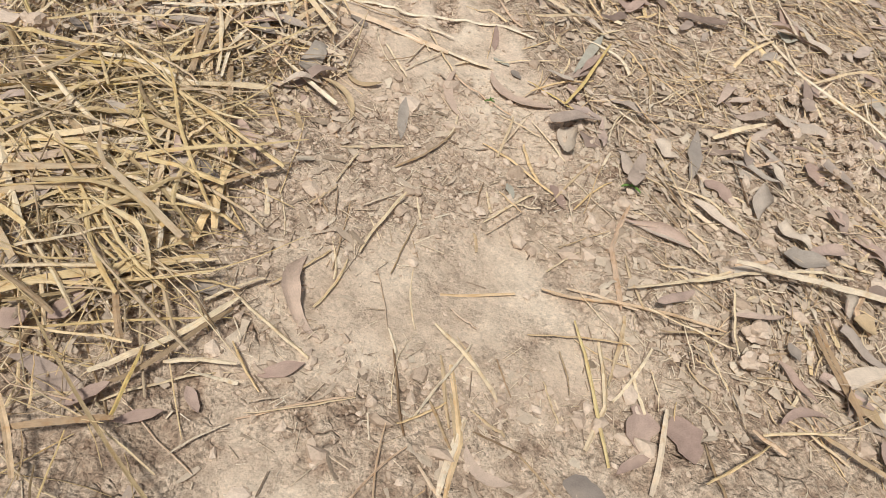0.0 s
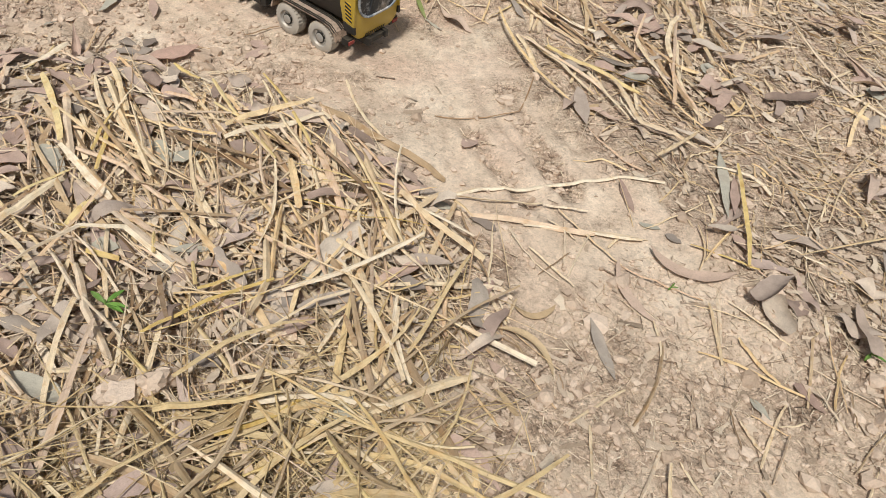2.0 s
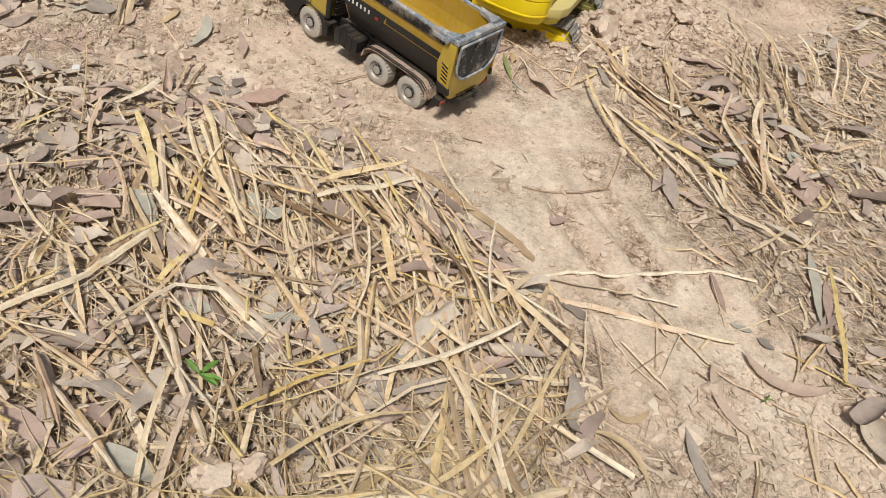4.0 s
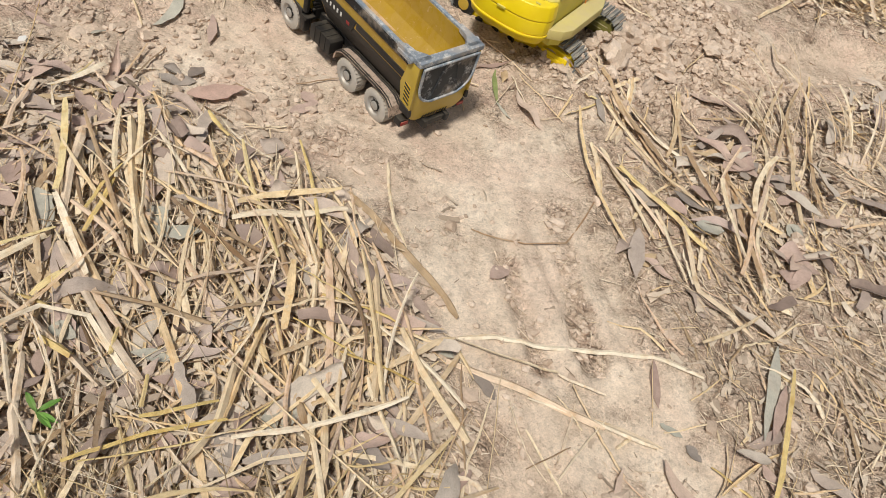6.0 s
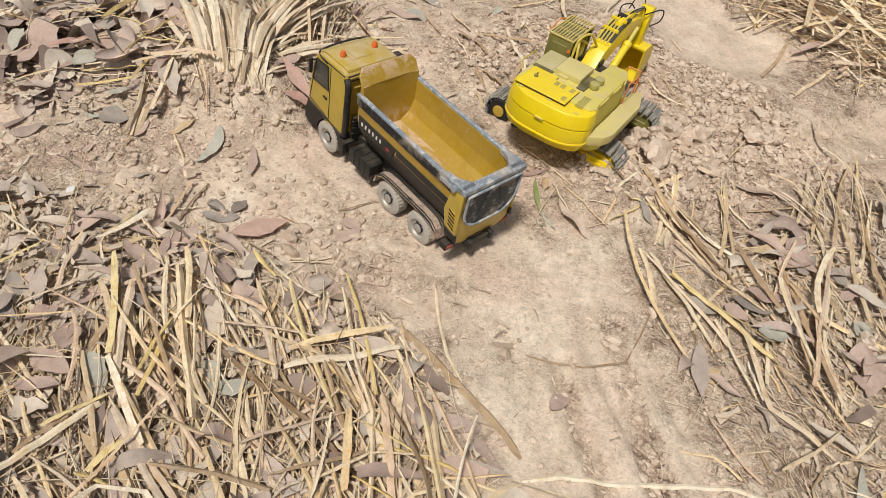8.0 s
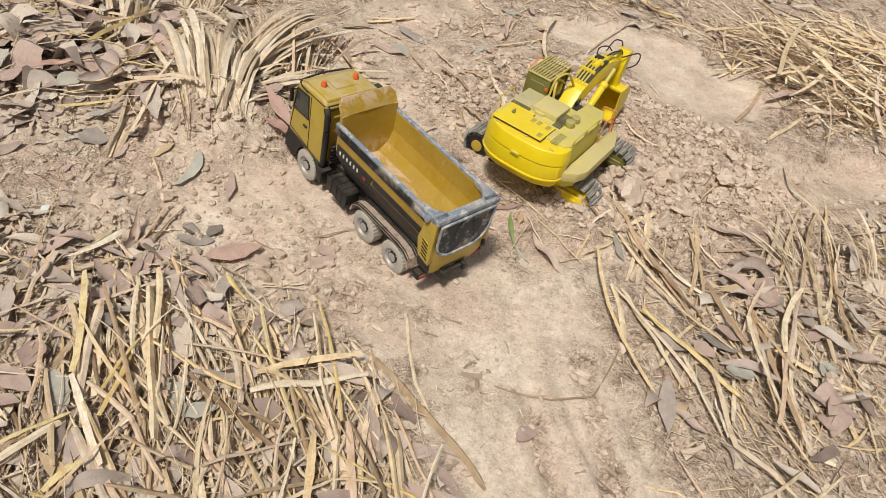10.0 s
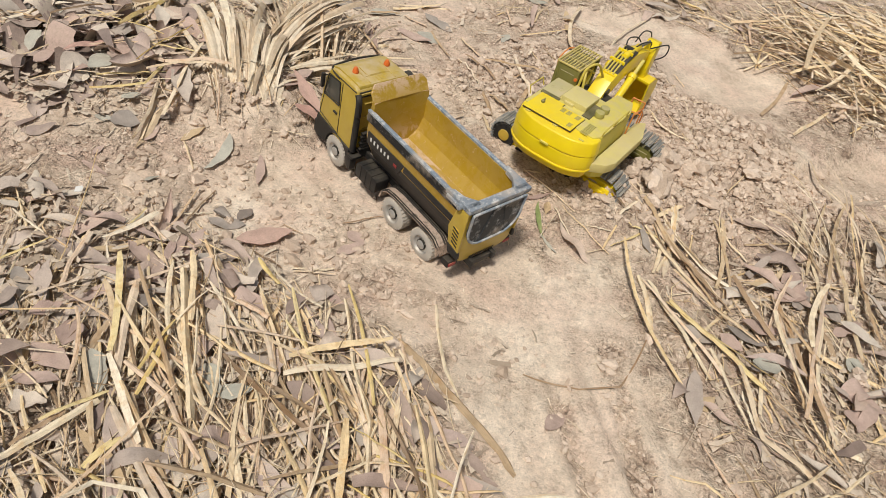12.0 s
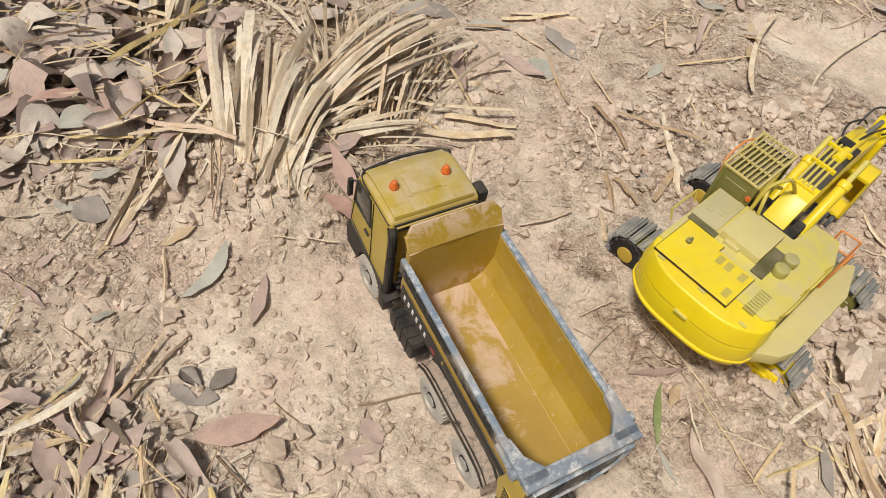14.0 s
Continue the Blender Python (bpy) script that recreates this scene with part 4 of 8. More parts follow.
def build_digger():
    root = new("toy_excavator")
    root.matrix_world = DIGGER
    tagged(root, "bright yellow toy excavator with grey tracks, dusty, among clods", "toy excavator")
    build_track(root, -0.060)
    build_track(root, 0.104)
    part("undercarriage", Build().box((0.008, 0.022, 0.034), (0.07, 0.13, 0.02), 0.004).cyl((0, 0, 0.04), (0, 0, 0.066), 0.045, n=28), BLACK, root)
    # slewing platform and engine housing
    part("platform", Build().prism([(-0.078, -0.118), (0.078, -0.118), (0.09, -0.10), (0.09, 0.022), (0.078, 0.062), (0.03, 0.062), (0.02, 0.045), (-0.03, 0.045), (-0.036, 0.06), (-0.078, 0.055)], "z", 0.066, 0.082, 0.0015), YELLOWDUST, root, "dusty yellow slewing platform")
    body = part("engine_housing", Build().prism([(-0.072, -0.132), (0.062, -0.132), (0.072, -0.115), (0.072, -0.005), (0.06, 0.03), (0.028, 0.03), (0.024, -0.012), (-0.072, -0.012)], "z", 0.082, 0.146, 0.003), YELLOWDUST, root, "dusty yellow engine housing")
    # counterweight: stacked bulging bands round the back
    def band(half, back, y_front, k=10):
        pts = [(-half, y_front), (-half, -0.136)]
        for i in range(k + 1):
            t = -1 + 2 * i / k
            pts.append((half * 0.96 * t, -0.146 - (back - 0.146) * (1 - abs(t) ** 3.4)))
        return pts + [(half, -0.136), (half, y_front)]
    def taper(b, z0, z1, amount):
        for v in b.bm.verts:
            u = min(max((v.co.z - z0) / (z1 - z0), 0), 1)
            v.co.x *= 1 - amount * u
            v.co.y = -0.12 + (v.co.y + 0.12) * (1 - 2.2 * amount * u)
        return b
    cw = part("counterweight", taper(Build().prism(band(0.0765, 0.173, -0.12, 22), "z", 0.118, 0.1432, 0.003, 3), 0.118, 0.1432, 0.055), YELLOW, root, "glossy yellow counterweight with rounded back")
    part("counterweight_belly", Build().prism(band(0.0755, 0.1715, -0.12, 22), "z", 0.0915, 0.1178, 0.003, 3), YELLOW, cw)
    part("counterweight_foot", taper(Build().prism(band(0.0715, 0.165, -0.12, 22), "z", 0.072, 0.0885, 0.003, 3), 0.0885, 0.072, 0.03), YELLOW, cw)
    part("counterweight_lip", Build().prism(band(0.0768, 0.174, -0.125, 22), "z", 0.0882, 0.0918, 0.0012, 2), YELLOW, cw)
    part("lifting_eye", Build().box((0.0, -0.1735, 0.119), (0.016, 0.003, 0.004), 0.001), YELLOWDUST, cw)
    for x in (-0.052, 0.0, 0.05):
        part("counterweight_clip", Build().box((x, -0.153, 0.1442), (0.009, 0.003, 0.0025), 0.0008), YELLOWDUST, cw)
    # hatch with vents
    hatch = part("engine_hatch", Build().prism([(-0.064, -0.150), (0.027, -0.150), (0.027, -0.098), (-0.018, -0.098), (-0.018, -0.088), (-0.064, -0.088)], "z", 0.1446, 0.1484, 0.0006, 1), YELLOW, root, "clean bright yellow engine hatch")
    part("hatch_seam", Build().prism([(-0.0648, -0.1508), (0.0278, -0.1508), (0.0278, -0.0972), (-0.0172, -0.0972), (-0.0172, -0.0872), (-0.0648, -0.0872)], "z", 0.1450, 0.1466), BLACK, hatch)
    for cx, cy in ((-0.010, -0.108), (0.001, -0.108), (0.018, -0.108), (0.018, -0.138)):
        b = Build()
        for k in range(5):
            b.box((cx, cy + 0.0026 * k - 0.005, 0.1487), (0.0075, 0.0012, 0.0008), 0, 1)
        part("vent_slot", b, CAP, hatch)
    b = Build()
    for k in range(9):
        b.box((0.045, -0.136 + 0.0042 * k, 0.1466), (0.013, 0.0016, 0.0014), 0, 1)
    part("side_vent", b, CAP, root)
    part("exhaust_stub", Build().cyl((-0.046, -0.116, 0.148), (-0.046, -0.116, 0.1525), 0.0034, n=12, bevel=0.0008).cyl((-0.046, -0.116, 0.152), (-0.044, -0.115, 0.156), 0.0015, n=8), OLIVE, hatch)
    # deck behind the boom
    plate = part("deck_plate", Build().box((-0.053, -0.048, 0.1463), (0.034, 0.058, 0.003), 0.001), DEADYELLOW, root, "deck plate paled by dust")
    for x, y in ((-0.060, -0.055), (-0.046, -0.050)):
        part("ring", Build().lathe([(0.1476, 0.0052), (0.1484, 0.0052), (0.1484, 0.0034), (0.1476, 0.0034)], (x, y, 0), 14, "z"), DEADYELLOW, plate)
    part("valve_lid", Build().box((-0.007, -0.053, 0.1505), (0.048, 0.052, 0.011), 0.0014), BEIGE, root, "beige plastic lid")
    part("lid_latch", Build().box((-0.014, -0.0812, 0.1482), (0.018, 0.005, 0.005), 0.0008), BEIGE, root)
    # dark plates on the flat deck: shade of two hollows put into colour
    part("recess", Build().box((0.0245, -0.066, 0.1466), (0.015, 0.050, 0.002), 0.0003, 1), SHADE, root)
    part("rear_recess_shade", Build().box((-0.050, -0.082, 0.1468), (0.036, 0.009, 0.002), 0.0003, 1), SHADE, root)
    for y in (-0.068, -0.048):
        part("filler_cap", Build().cyl((0.0385, y, 0.146), (0.0385, y, 0.156), 0.0082, n=20, bevel=0.0012), CAP, root, "round filler cap")
    part("side_walkway", Build().prism([(0.073, -0.135), (0.096, -0.116), (0.104, -0.095), (0.104, 0.018), (0.088, 0.068), (0.073, 0.055)], "z", 0.084, 0.102, 0.003, m=None), BEIGE, root, "dusty beige side walkway")
    b = Build()
    for y0 in (-0.115, -0.065):
        b.tube(curve_pts([(0.069, y0, 0.143), (0.072, y0, 0.158), (0.072, y0 + 0.04, 0.158), (0.069, y0 + 0.042, 0.143)], 5), 0.0014, 6)
    part("grab_rail", b, HOSE, root, "thin yellow grab rails")
    b = Build()
    for pts in ([(0.075, 0.0, 0.09), (0.076, 0.0, 0.142), (0.078, 0.03, 0.142), (0.078, 0.055, 0.12), (0.078, 0.055, 0.09)], [(0.052, 0.045, 0.085), (0.052, 0.048, 0.145), (0.075, 0.05, 0.145), (0.075, 0.05, 0.09)], [(0.052, 0.047, 0.12), (0.075, 0.05, 0.12)]):
        for p, q in zip(pts, pts[1:]):
            b.cyl(p, q, 0.0013, n=6)
    part("orange_handrail", b, WIRE, root, "thin orange wire handrail")
    for pts in ([(-0.078, -0.10, 0.142), (-0.083, -0.10, 0.155), (-0.083, -0.055, 0.155), (-0.078, -0.055, 0.142)], [(-0.08, 0.05, 0.12), (-0.085, 0.056, 0.165), (-0.08, 0.02, 0.172)]):
        b = Build()
        for p, q in zip(pts, pts[1:]):
            b.cyl(p, q, 0.0012, n=6)
        part("left_handrail", b, HOSE, root)
    # cab with slatted roof guard
    cab = part("cab", Build().box((-0.056, 0.012, 0.089), (0.044, 0.08, 0.018), 0.002), OLIVE, root, "olive cab with slatted roof guard")
    part("cab_roof", Build().box((-0.056, 0.012, 0.166), (0.041, 0.074, 0.008), 0.002), OLIVE, cab)
    for x in (-0.0765, -0.0355):
        for y in (-0.027, 0.051):
            part("cab_post", Build().box((x, y, 0.132), (0.005, 0.005, 0.084), 0.001), OLIVE, cab)
        part("cab_glass", Build().box((x, 0.012, 0.136), (0.0016, 0.074, 0.066), 0.0004, 1), GLASS, cab)
    part("cab_back", Build().box((-0.056, -0.027, 0.132), (0.038, 0.0025, 0.084), 0.0008).box((-0.056, -0.0285, 0.148), (0.028, 0.0015, 0.03), 0.0005, 1), OLIVE, cab)
    part("cab_front_glass", Build().box((-0.056, 0.051, 0.132), (0.037, 0.0016, 0.076), 0.0004, 1), GLASS, cab)
    guard = part("roof_guard", Build().box((-0.0785, 0.013, 0.1765), (0.003, 0.086, 0.004), 0.0006, 1), GUARDPAINT, root, "dusty yellow slatted roof guard")
    part("side_bar", Build().box((-0.0335, 0.013, 0.1765), (0.003, 0.086, 0.004), 0.0006, 1), GUARDPAINT, guard)
    for y in (-0.0285, -0.001, 0.0265, 0.0545):
        part("cross_bar", Build().box((-0.056, y, 0.1762), (0.046, 0.0026, 0.003), 0.0005, 1), GUARDPAINT, guard)
    slat = part("slat", Build().box((0, 0, 0), (0.0021, 0.082, 0.0026), 0.0005, 1), GUARDPAINT, guard)
    slat.location = (-0.0728, 0.013, 0.1785)
    for k in range(1, 7):
        share(slat, guard, Matrix.Translation((-0.0728 + 0.0056 * k, 0.013, 0.1785)))
    part("cab_wire", Build().tube(curve_pts([(-0.0795, -0.020, 0.150), (-0.084, -0.012, 0.172), (-0.083, 0.012, 0.182), (-0.080, 0.03, 0.180)], 5), 0.0014, 6), WIRE, cab, "orange wire rail beside the cab")
    part("cab_lamp", Build().cyl((-0.036, -0.0275, 0.158), (-0.036, -0.032, 0.158), 0.003, n=8), ORANGE, cab)
    cab.location = guard.location = (-0.003, 0.012, 0.0)
    build_boom(root)


def beam(b, line, wide):
    """A boxed beam along (y, z, half depth) points."""
    up, dn = [], []
    for i, (y, z, h) in enumerate(line):
        a, c = line[max(i - 1, 0)], line[min(i + 1, len(line) - 1)]
        d = Vector((c[0] - a[0], c[1] - a[1])).normalized()
        up.append((y - d.y * h, z + d.x * h)), dn.append((y + d.y * h, z - d.x * h))
    return b.prism(up + dn[::-1], "x", -wide, wide, 0.0015)


def build_boom(root):
    cx = -0.006
    LOW = Matrix.Translation((0, -0.010, -0.022))
    boom = part("boom", beam(Build(), [(0.004, 0.116, 0.014), (0.04, 0.145, 0.017), (0.085, 0.160, 0.017), (0.125, 0.165, 0.017), (0.165, 0.161, 0.014), (0.203, 0.154, 0.010)], 0.0142), YELLOW, root, "yellow cranked boom")
    boom.location = (cx, 0.0, 0.0)
    part("boom_foot", Build().box((cx, 0.012, 0.108), (0.056, 0.046, 0.052), 0.003), BLACK, root)
    part("boom_root", Build().box((cx, 0.026, 0.140), (0.034, 0.02, 0.010), 0.002, m=None), BLACK, root)
    for s in (-1, 1):
        x = s * 0.0245 + cx
        ram = part("boom_ram", Build().cyl((x, 0.05, 0.098), (x, 0.112, 0.147), 0.0066, n=16, bevel=0.001).cyl((x, 0.108, 0.144), (x, 0.116, 0.150), 0.0078, n=16, bevel=0.001), YELLOW, root)
        part("ram_rod", Build().cyl((x, 0.114, 0.149), (x, 0.142, 0.170), 0.0036, n=12), YELLOWDUST, ram)
    pipework = boom
    # pipes, clamps and valves along the top of the boom
    for k in range(4):
        x = -0.0125 + 0.0062 * k
        part("boom_pipe", Build().tube(curve_pts([(x, 0.028, 0.166), (x, 0.065, 0.192), (x, 0.10, 0.206), (x, 0.135, 0.210)], 5), 0.0017, 6), HOSE, pipework).matrix_basis = LOW
    part("pipe_tray", beam(Build(), [(0.026, 0.163, 0.0012), (0.065, 0.189, 0.0012), (0.10, 0.2035, 0.0012), (0.138, 0.2075, 0.0012)], 0.0138), BLACK, pipework).matrix_basis = LOW
    for y, z in ((0.055, 0.186), (0.085, 0.2015), (0.115, 0.209)):
        part("pipe_clamp", Build().box((-0.003, y, z), (0.030, 0.0035, 0.006), 0.001), YELLOW, pipework).matrix_basis = LOW
    part("valve_block", Build().box((-0.004, 0.132, 0.208), (0.016, 0.014, 0.008), 0.0012), BLACK, pipework).matrix_basis = LOW
    ram = part("stick_ram", Build().cyl((0.002, 0.09, 0.184), (0.002, 0.158, 0.183), 0.0062, n=14, bevel=0.001), YELLOW, pipework)
    part("ram_rod", Build().cyl((0.002, 0.158, 0.183), (0.002, 0.218, 0.174), 0.0032, n=12), CHROME, ram)
    for c in ([(-0.012, 0.135, 0.206), (-0.018, 0.155, 0.216), (-0.012, 0.185, 0.212), (-0.008, 0.205, 0.198)], [(0.0, 0.137, 0.207), (0.006, 0.165, 0.214), (0.012, 0.20, 0.208), (0.008, 0.225, 0.19)], [(0.012, 0.215, 0.19), (0.034, 0.245, 0.198), (0.034, 0.255, 0.172), (0.016, 0.245, 0.155)], [(-0.014, 0.19, 0.2), (-0.012, 0.21, 0.216), (-0.004, 0.23, 0.213), (-0.002, 0.242, 0.2)]):
        part("boom_hose", Build().tube(curve_pts(c, 6), 0.0013, 6), BLACK, pipework, "thin black rubber hose").matrix_basis = LOW
    for c in ([(-0.030, -0.020, 0.15), (-0.029, -0.012, 0.182), (-0.018, 0.008, 0.190), (-0.010, 0.034, 0.160)], [(-0.020, -0.022, 0.15), (-0.024, -0.018, 0.168), (-0.029, -0.004, 0.178), (-0.022, 0.016, 0.168)]):
        part("swing_hose", Build().tube(curve_pts(c, 6), 0.0022, 7), HOSE, root, "looped yellow hose")
    stick = part("stick", beam(Build(), [(0.231, 0.176, 0.009), (0.226, 0.150, 0.014), (0.224, 0.125, 0.013), (0.222, 0.100, 0.010)], 0.0125), YELLOW, root, "yellow stick folded down")
    stick.location.x = 0.002
    # bucket, its opening turned back towards the machine
    x0, x1 = -0.016, 0.032
    back = [(0.205, 0.104), (0.238, 0.104), (0.258, 0.094), (0.265, 0.074), (0.258, 0.050), (0.238, 0.034), (0.212, 0.026)]
    inside = [(0.213, 0.03), (0.236, 0.038), (0.254, 0.053), (0.260, 0.074), (0.254, 0.090), (0.237, 0.099), (0.205, 0.099)]
    bucket = part("bucket", Build().prism(back + inside, "x", x0, x1, 0.0008), YELLOW, root, "yellow digging bucket resting on the clay")
    for a, b in ((x0 - 0.001, x0 + 0.002), (x1 - 0.002, x1 + 0.001)):
        part("bucket_side", Build().prism([(0.205, 0.1035), (0.238, 0.1035), (0.257, 0.093), (0.264, 0.074), (0.257, 0.051), (0.238, 0.0345), (0.212, 0.0265)], "x", a, b, 0.0005, 1), YELLOW, bucket)
    for k in range(5):
        x = x0 + 0.006 + 0.009 * k
        part("bucket_tooth", Build().prism([(0.219, 0.024), (0.219, 0.031), (0.196, 0.018)], "x", x - 0.0026, x + 0.0026), GATE, bucket)
    part("bucket_link", Build().cyl((-0.008, 0.226, 0.14), (-0.008, 0.225, 0.101), 0.003, n=8), YELLOW, bucket)


build_digger()


# ---- litter ----
RNG = np.random.RandomState(11)


def mesh_arrays(name, co, faces, uv, mat, smooth=True):
    me = bpy.data.meshes.new(name)
    co, faces = np.asarray(co, np.float32), np.asarray(faces, np.int32)
    k = faces.shape[1]
    me.vertices.add(len(co)), me.loops.add(faces.size), me.polygons.add(len(faces))
    me.vertices.foreach_set("co", co.ravel())
    me.loops.foreach_set("vertex_index", faces.ravel())
    me.polygons.foreach_set("loop_start", np.arange(0, faces.size, k, dtype=np.int32))
    me.polygons.foreach_set("use_smooth", np.full(len(faces), smooth))
    me.update(calc_edges=True)
    if uv is not None:
        lay = me.uv_layers.new(name="along")
        lay.data.foreach_set("uv", np.asarray(uv, np.float32)[faces.ravel()].ravel())
    me.materials.append(mat)
    if smooth:
        me.set_sharp_from_angle(angle=radians(48))
    return me


def ribbons(x, y, head, length, width, bend, tilt, lift, roll, shape, segs=8, sag=0.6, thick=0.0012, curl=0.0, kink=None, wander=0.0, cup=0.0, twist=0.0):
    """Thin closed blades on the ground, each a bent strip: arrays of one value a piece. shape: width along the strip."""
    k = len(x)
    shape = np.atleast_2d(shape)
    s = np.linspace(-0.5, 0.5, segs + 1)
    ang = head[:, None] + bend[:, None] * s[None, :]
    if kink is not None:
        ang = ang + kink[:, None] * (s[None, :] > RNG.uniform(-0.3, 0.3, (k, 1)))
    if wander:
        ang = ang + np.cumsum(RNG.normal(0, wander, (k, segs + 1)), 1)
    step = (length / segs)[:, None]
    dx, dy = np.cos(ang) * step, np.sin(ang) * step
    cx = np.cumsum(dx, 1) - dx * 0.5
    cy = np.cumsum(dy, 1) - dy * 0.5
    cx, cy = cx - cx.mean(1, keepdims=True) + x[:, None], cy - cy.mean(1, keepdims=True) + y[:, None]
    g = hgt(cx, cy)
    line = g.mean(1, keepdims=True) + (g[:, -1:] - g[:, :1]) * s[None, :]
    z = g * sag + line * (1 - sag)
    gap = np.max(g - z, 1, keepdims=True)
    z = z + np.maximum(gap, 0) + lift[:, None] + 0.0006 + tilt[:, None] * (s[None, :] + 0.5) * length[:, None]
    z = z + curl * length[:, None] * (4 * s[None, :] ** 2) * np.abs(np.sin(roll * 7))[:, None]
    w = width[:, None] * shape * 0.5
    if wander:
        w = w * RNG.uniform(0.84, 1.12, (k, segs + 1))
        z = z + np.abs(RNG.normal(0, 0.0012, (k, segs + 1)))
    nx, ny = -np.sin(ang), np.cos(ang)
    turn = roll[:, None] + twist * RNG.normal(0, 1, (k, 1)) * s[None, :]
    cr, sr = np.cos(turn), np.sin(turn)
    fold = cup * RNG.normal(0.25, 1, (k, 1)) * w
    lift_edge = np.abs(w * sr)
    rows = []
    for side, up in ((-1, 0.0), (0, 1.0), (1, 0.0), (0, -0.15)):
        o = side * w
        rows.append(np.stack([cx + nx * o * cr, cy + ny * o * cr, z + lift_edge + o * sr + up * thick * np.maximum(shape, 0.25) + thick * 0.2 + (fold if side == 0 else np.maximum(-fold, 0))], -1))
    co = np.stack(rows, 2)  # piece, along, round, xyz
    n = segs + 1
    base = (np.arange(k) * n * 4)[:, None, None]
    i, j = np.meshgrid(np.arange(segs), np.arange(4), indexing="ij")
    q = np.stack([i * 4 + j, i * 4 + (j + 1) % 4, (i + 1) * 4 + (j + 1) % 4, (i + 1) * 4 + j], -1).reshape(-1, 4)
    caps = np.array([[3, 2, 1, 0], [segs * 4, segs * 4 + 1, segs * 4 + 2, segs * 4 + 3]])
    f = (np.concatenate([q, caps])[None] + base).reshape(-1, 4)
    uvs = np.broadcast_to(np.stack([np.broadcast_to(s[:, None] * 4, (n, 4)), np.broadcast_to(np.array([0, 0.5, 1, 0.5])[None], (n, 4))], -1)[None], (k, n, 4, 2)).copy()
    uvs += RNG.rand(k, 1, 1, 2) * 20
    return co.reshape(-1, 3), f, uvs.reshape(-1, 2)


STALK = np.array([0.75, 0.95, 1, 1, 1, 1, 1, 0.9, 0.6])
BLADE = np.array([0.08, 0.5, 0.8, 0.95, 1, 0.92, 0.72, 0.42, 0.04])
ROUND = np.array([0.15, 0.58, 0.88, 1, 0.99, 0.9, 0.72, 0.44, 0.05])
BROAD = np.array([0.1, 0.62, 0.9, 1, 1, 0.95, 0.8, 0.5, 0.06])


def leaf_mesh(x, y, head, length, width, bend, tilt, lift, cup, wave, thick=0.0007, shape=BLADE, torn=1.0):
    """Dead leaves: strips five points wide with a creased midrib, cupped and wavy, with two skins."""
    k, segs = len(x), 8
    s = np.linspace(-0.5, 0.5, segs + 1)
    ang = head[:, None] + bend[:, None] * s[None, :]
    step = (length / segs)[:, None]
    dx, dy = np.cos(ang) * step, np.sin(ang) * step
    cx, cy = np.cumsum(dx, 1), np.cumsum(dy, 1)
    cx, cy = cx - cx.mean(1, keepdims=True) + x[:, None], cy - cy.mean(1, keepdims=True) + y[:, None]
    g = hgt(cx, cy)
    z0 = np.max(g - (g.mean(1, keepdims=True) + (g[:, -1:] - g[:, :1]) * s[None, :]), 1, keepdims=True) * 0.6
    zc = g.mean(1, keepdims=True) + (g[:, -1:] - g[:, :1]) * s[None, :] + z0 + lift[:, None]
    zc = zc + tilt[:, None] * s[None, :] * length[:, None] + wave[:, None] * length[:, None] * np.sin(s * 7 + head[:, None] * 5)
    w = width[:, None] * np.atleast_2d(shape) * 0.5 * (1 + 0.045 * RNG.normal(0, 1, (k, segs + 1)))
    t = np.array([-1, -0.5, 0, 0.5, 1])
    nx, ny = -np.sin(ang), np.cos(ang)
    # each half has its own outline and its own fold; now and then a bite is missing
    ph, fold = RNG.rand(k, 2) * 6.3, RNG.normal(0, 0.28 * torn, (k, 2))
    half = 1 + 0.13 * torn * np.sin(s[None, :, None] * RNG.uniform(6, 13, (k, 1, 2)) + ph[:, None, :]) + 0.1 * RNG.normal(0, 1, (k, 1, 2))
    half = half - np.where(RNG.rand(k, 1, 2) < 0.22 * torn, 0.5, 0.0) * np.exp(-((s[None, :, None] - RNG.uniform(-0.35, 0.35, (k, 1, 2))) / 0.09) ** 2)
    w = w[..., None] * np.stack([half[..., 0], half[..., 0], np.ones_like(cx), half[..., 1], half[..., 1]], -1)
    fold = np.stack([fold[:, 0], fold[:, 0], 0 * fold[:, 0], fold[:, 1], fold[:, 1]], -1)[:, None, :]
    X = cx[..., None] + nx[..., None] * w * t
    Y = cy[..., None] + ny[..., None] * w * t
    Z = zc[..., None] + (cup[:, None, None] + fold) * w * (np.abs(t) ** 1.5) + (wave * 0.4)[:, None, None] * w * np.sin(9 * s[None, :, None] + 2 * t) + RNG.normal(0, 0.03, (k, segs + 1, 5)) * w
    Z = np.maximum(Z, hgt(X, Y) + 0.0005 + lift[:, None, None] * 0.3)
    top = np.stack([X, Y, Z + thick], -1)
    bot = np.stack([X, Y, Z], -1)
    n = segs + 1
    co = np.stack([top, bot], 1).reshape(k, -1, 3)
    i, j = np.meshgrid(np.arange(segs), np.arange(4), indexing="ij")
    a = np.stack([i * 5 + j, (i + 1) * 5 + j, (i + 1) * 5 + j + 1, i * 5 + j + 1], -1).reshape(-1, 4)[:, ::-1]
    d = a[:, ::-1] + n * 5
    rim = []
    for e in range(segs):
        for c in (0, 4):
            p, q = e * 5 + c, (e + 1) * 5 + c
            rim.append([p, q, q + n * 5, p + n * 5] if c == 4 else [q, p, p + n * 5, q + n * 5])
    f1 = np.concatenate([a, d, np.array(rim)])
    f = (f1[None] + (np.arange(k) * n * 10)[:, None, None]).reshape(-1, 4)
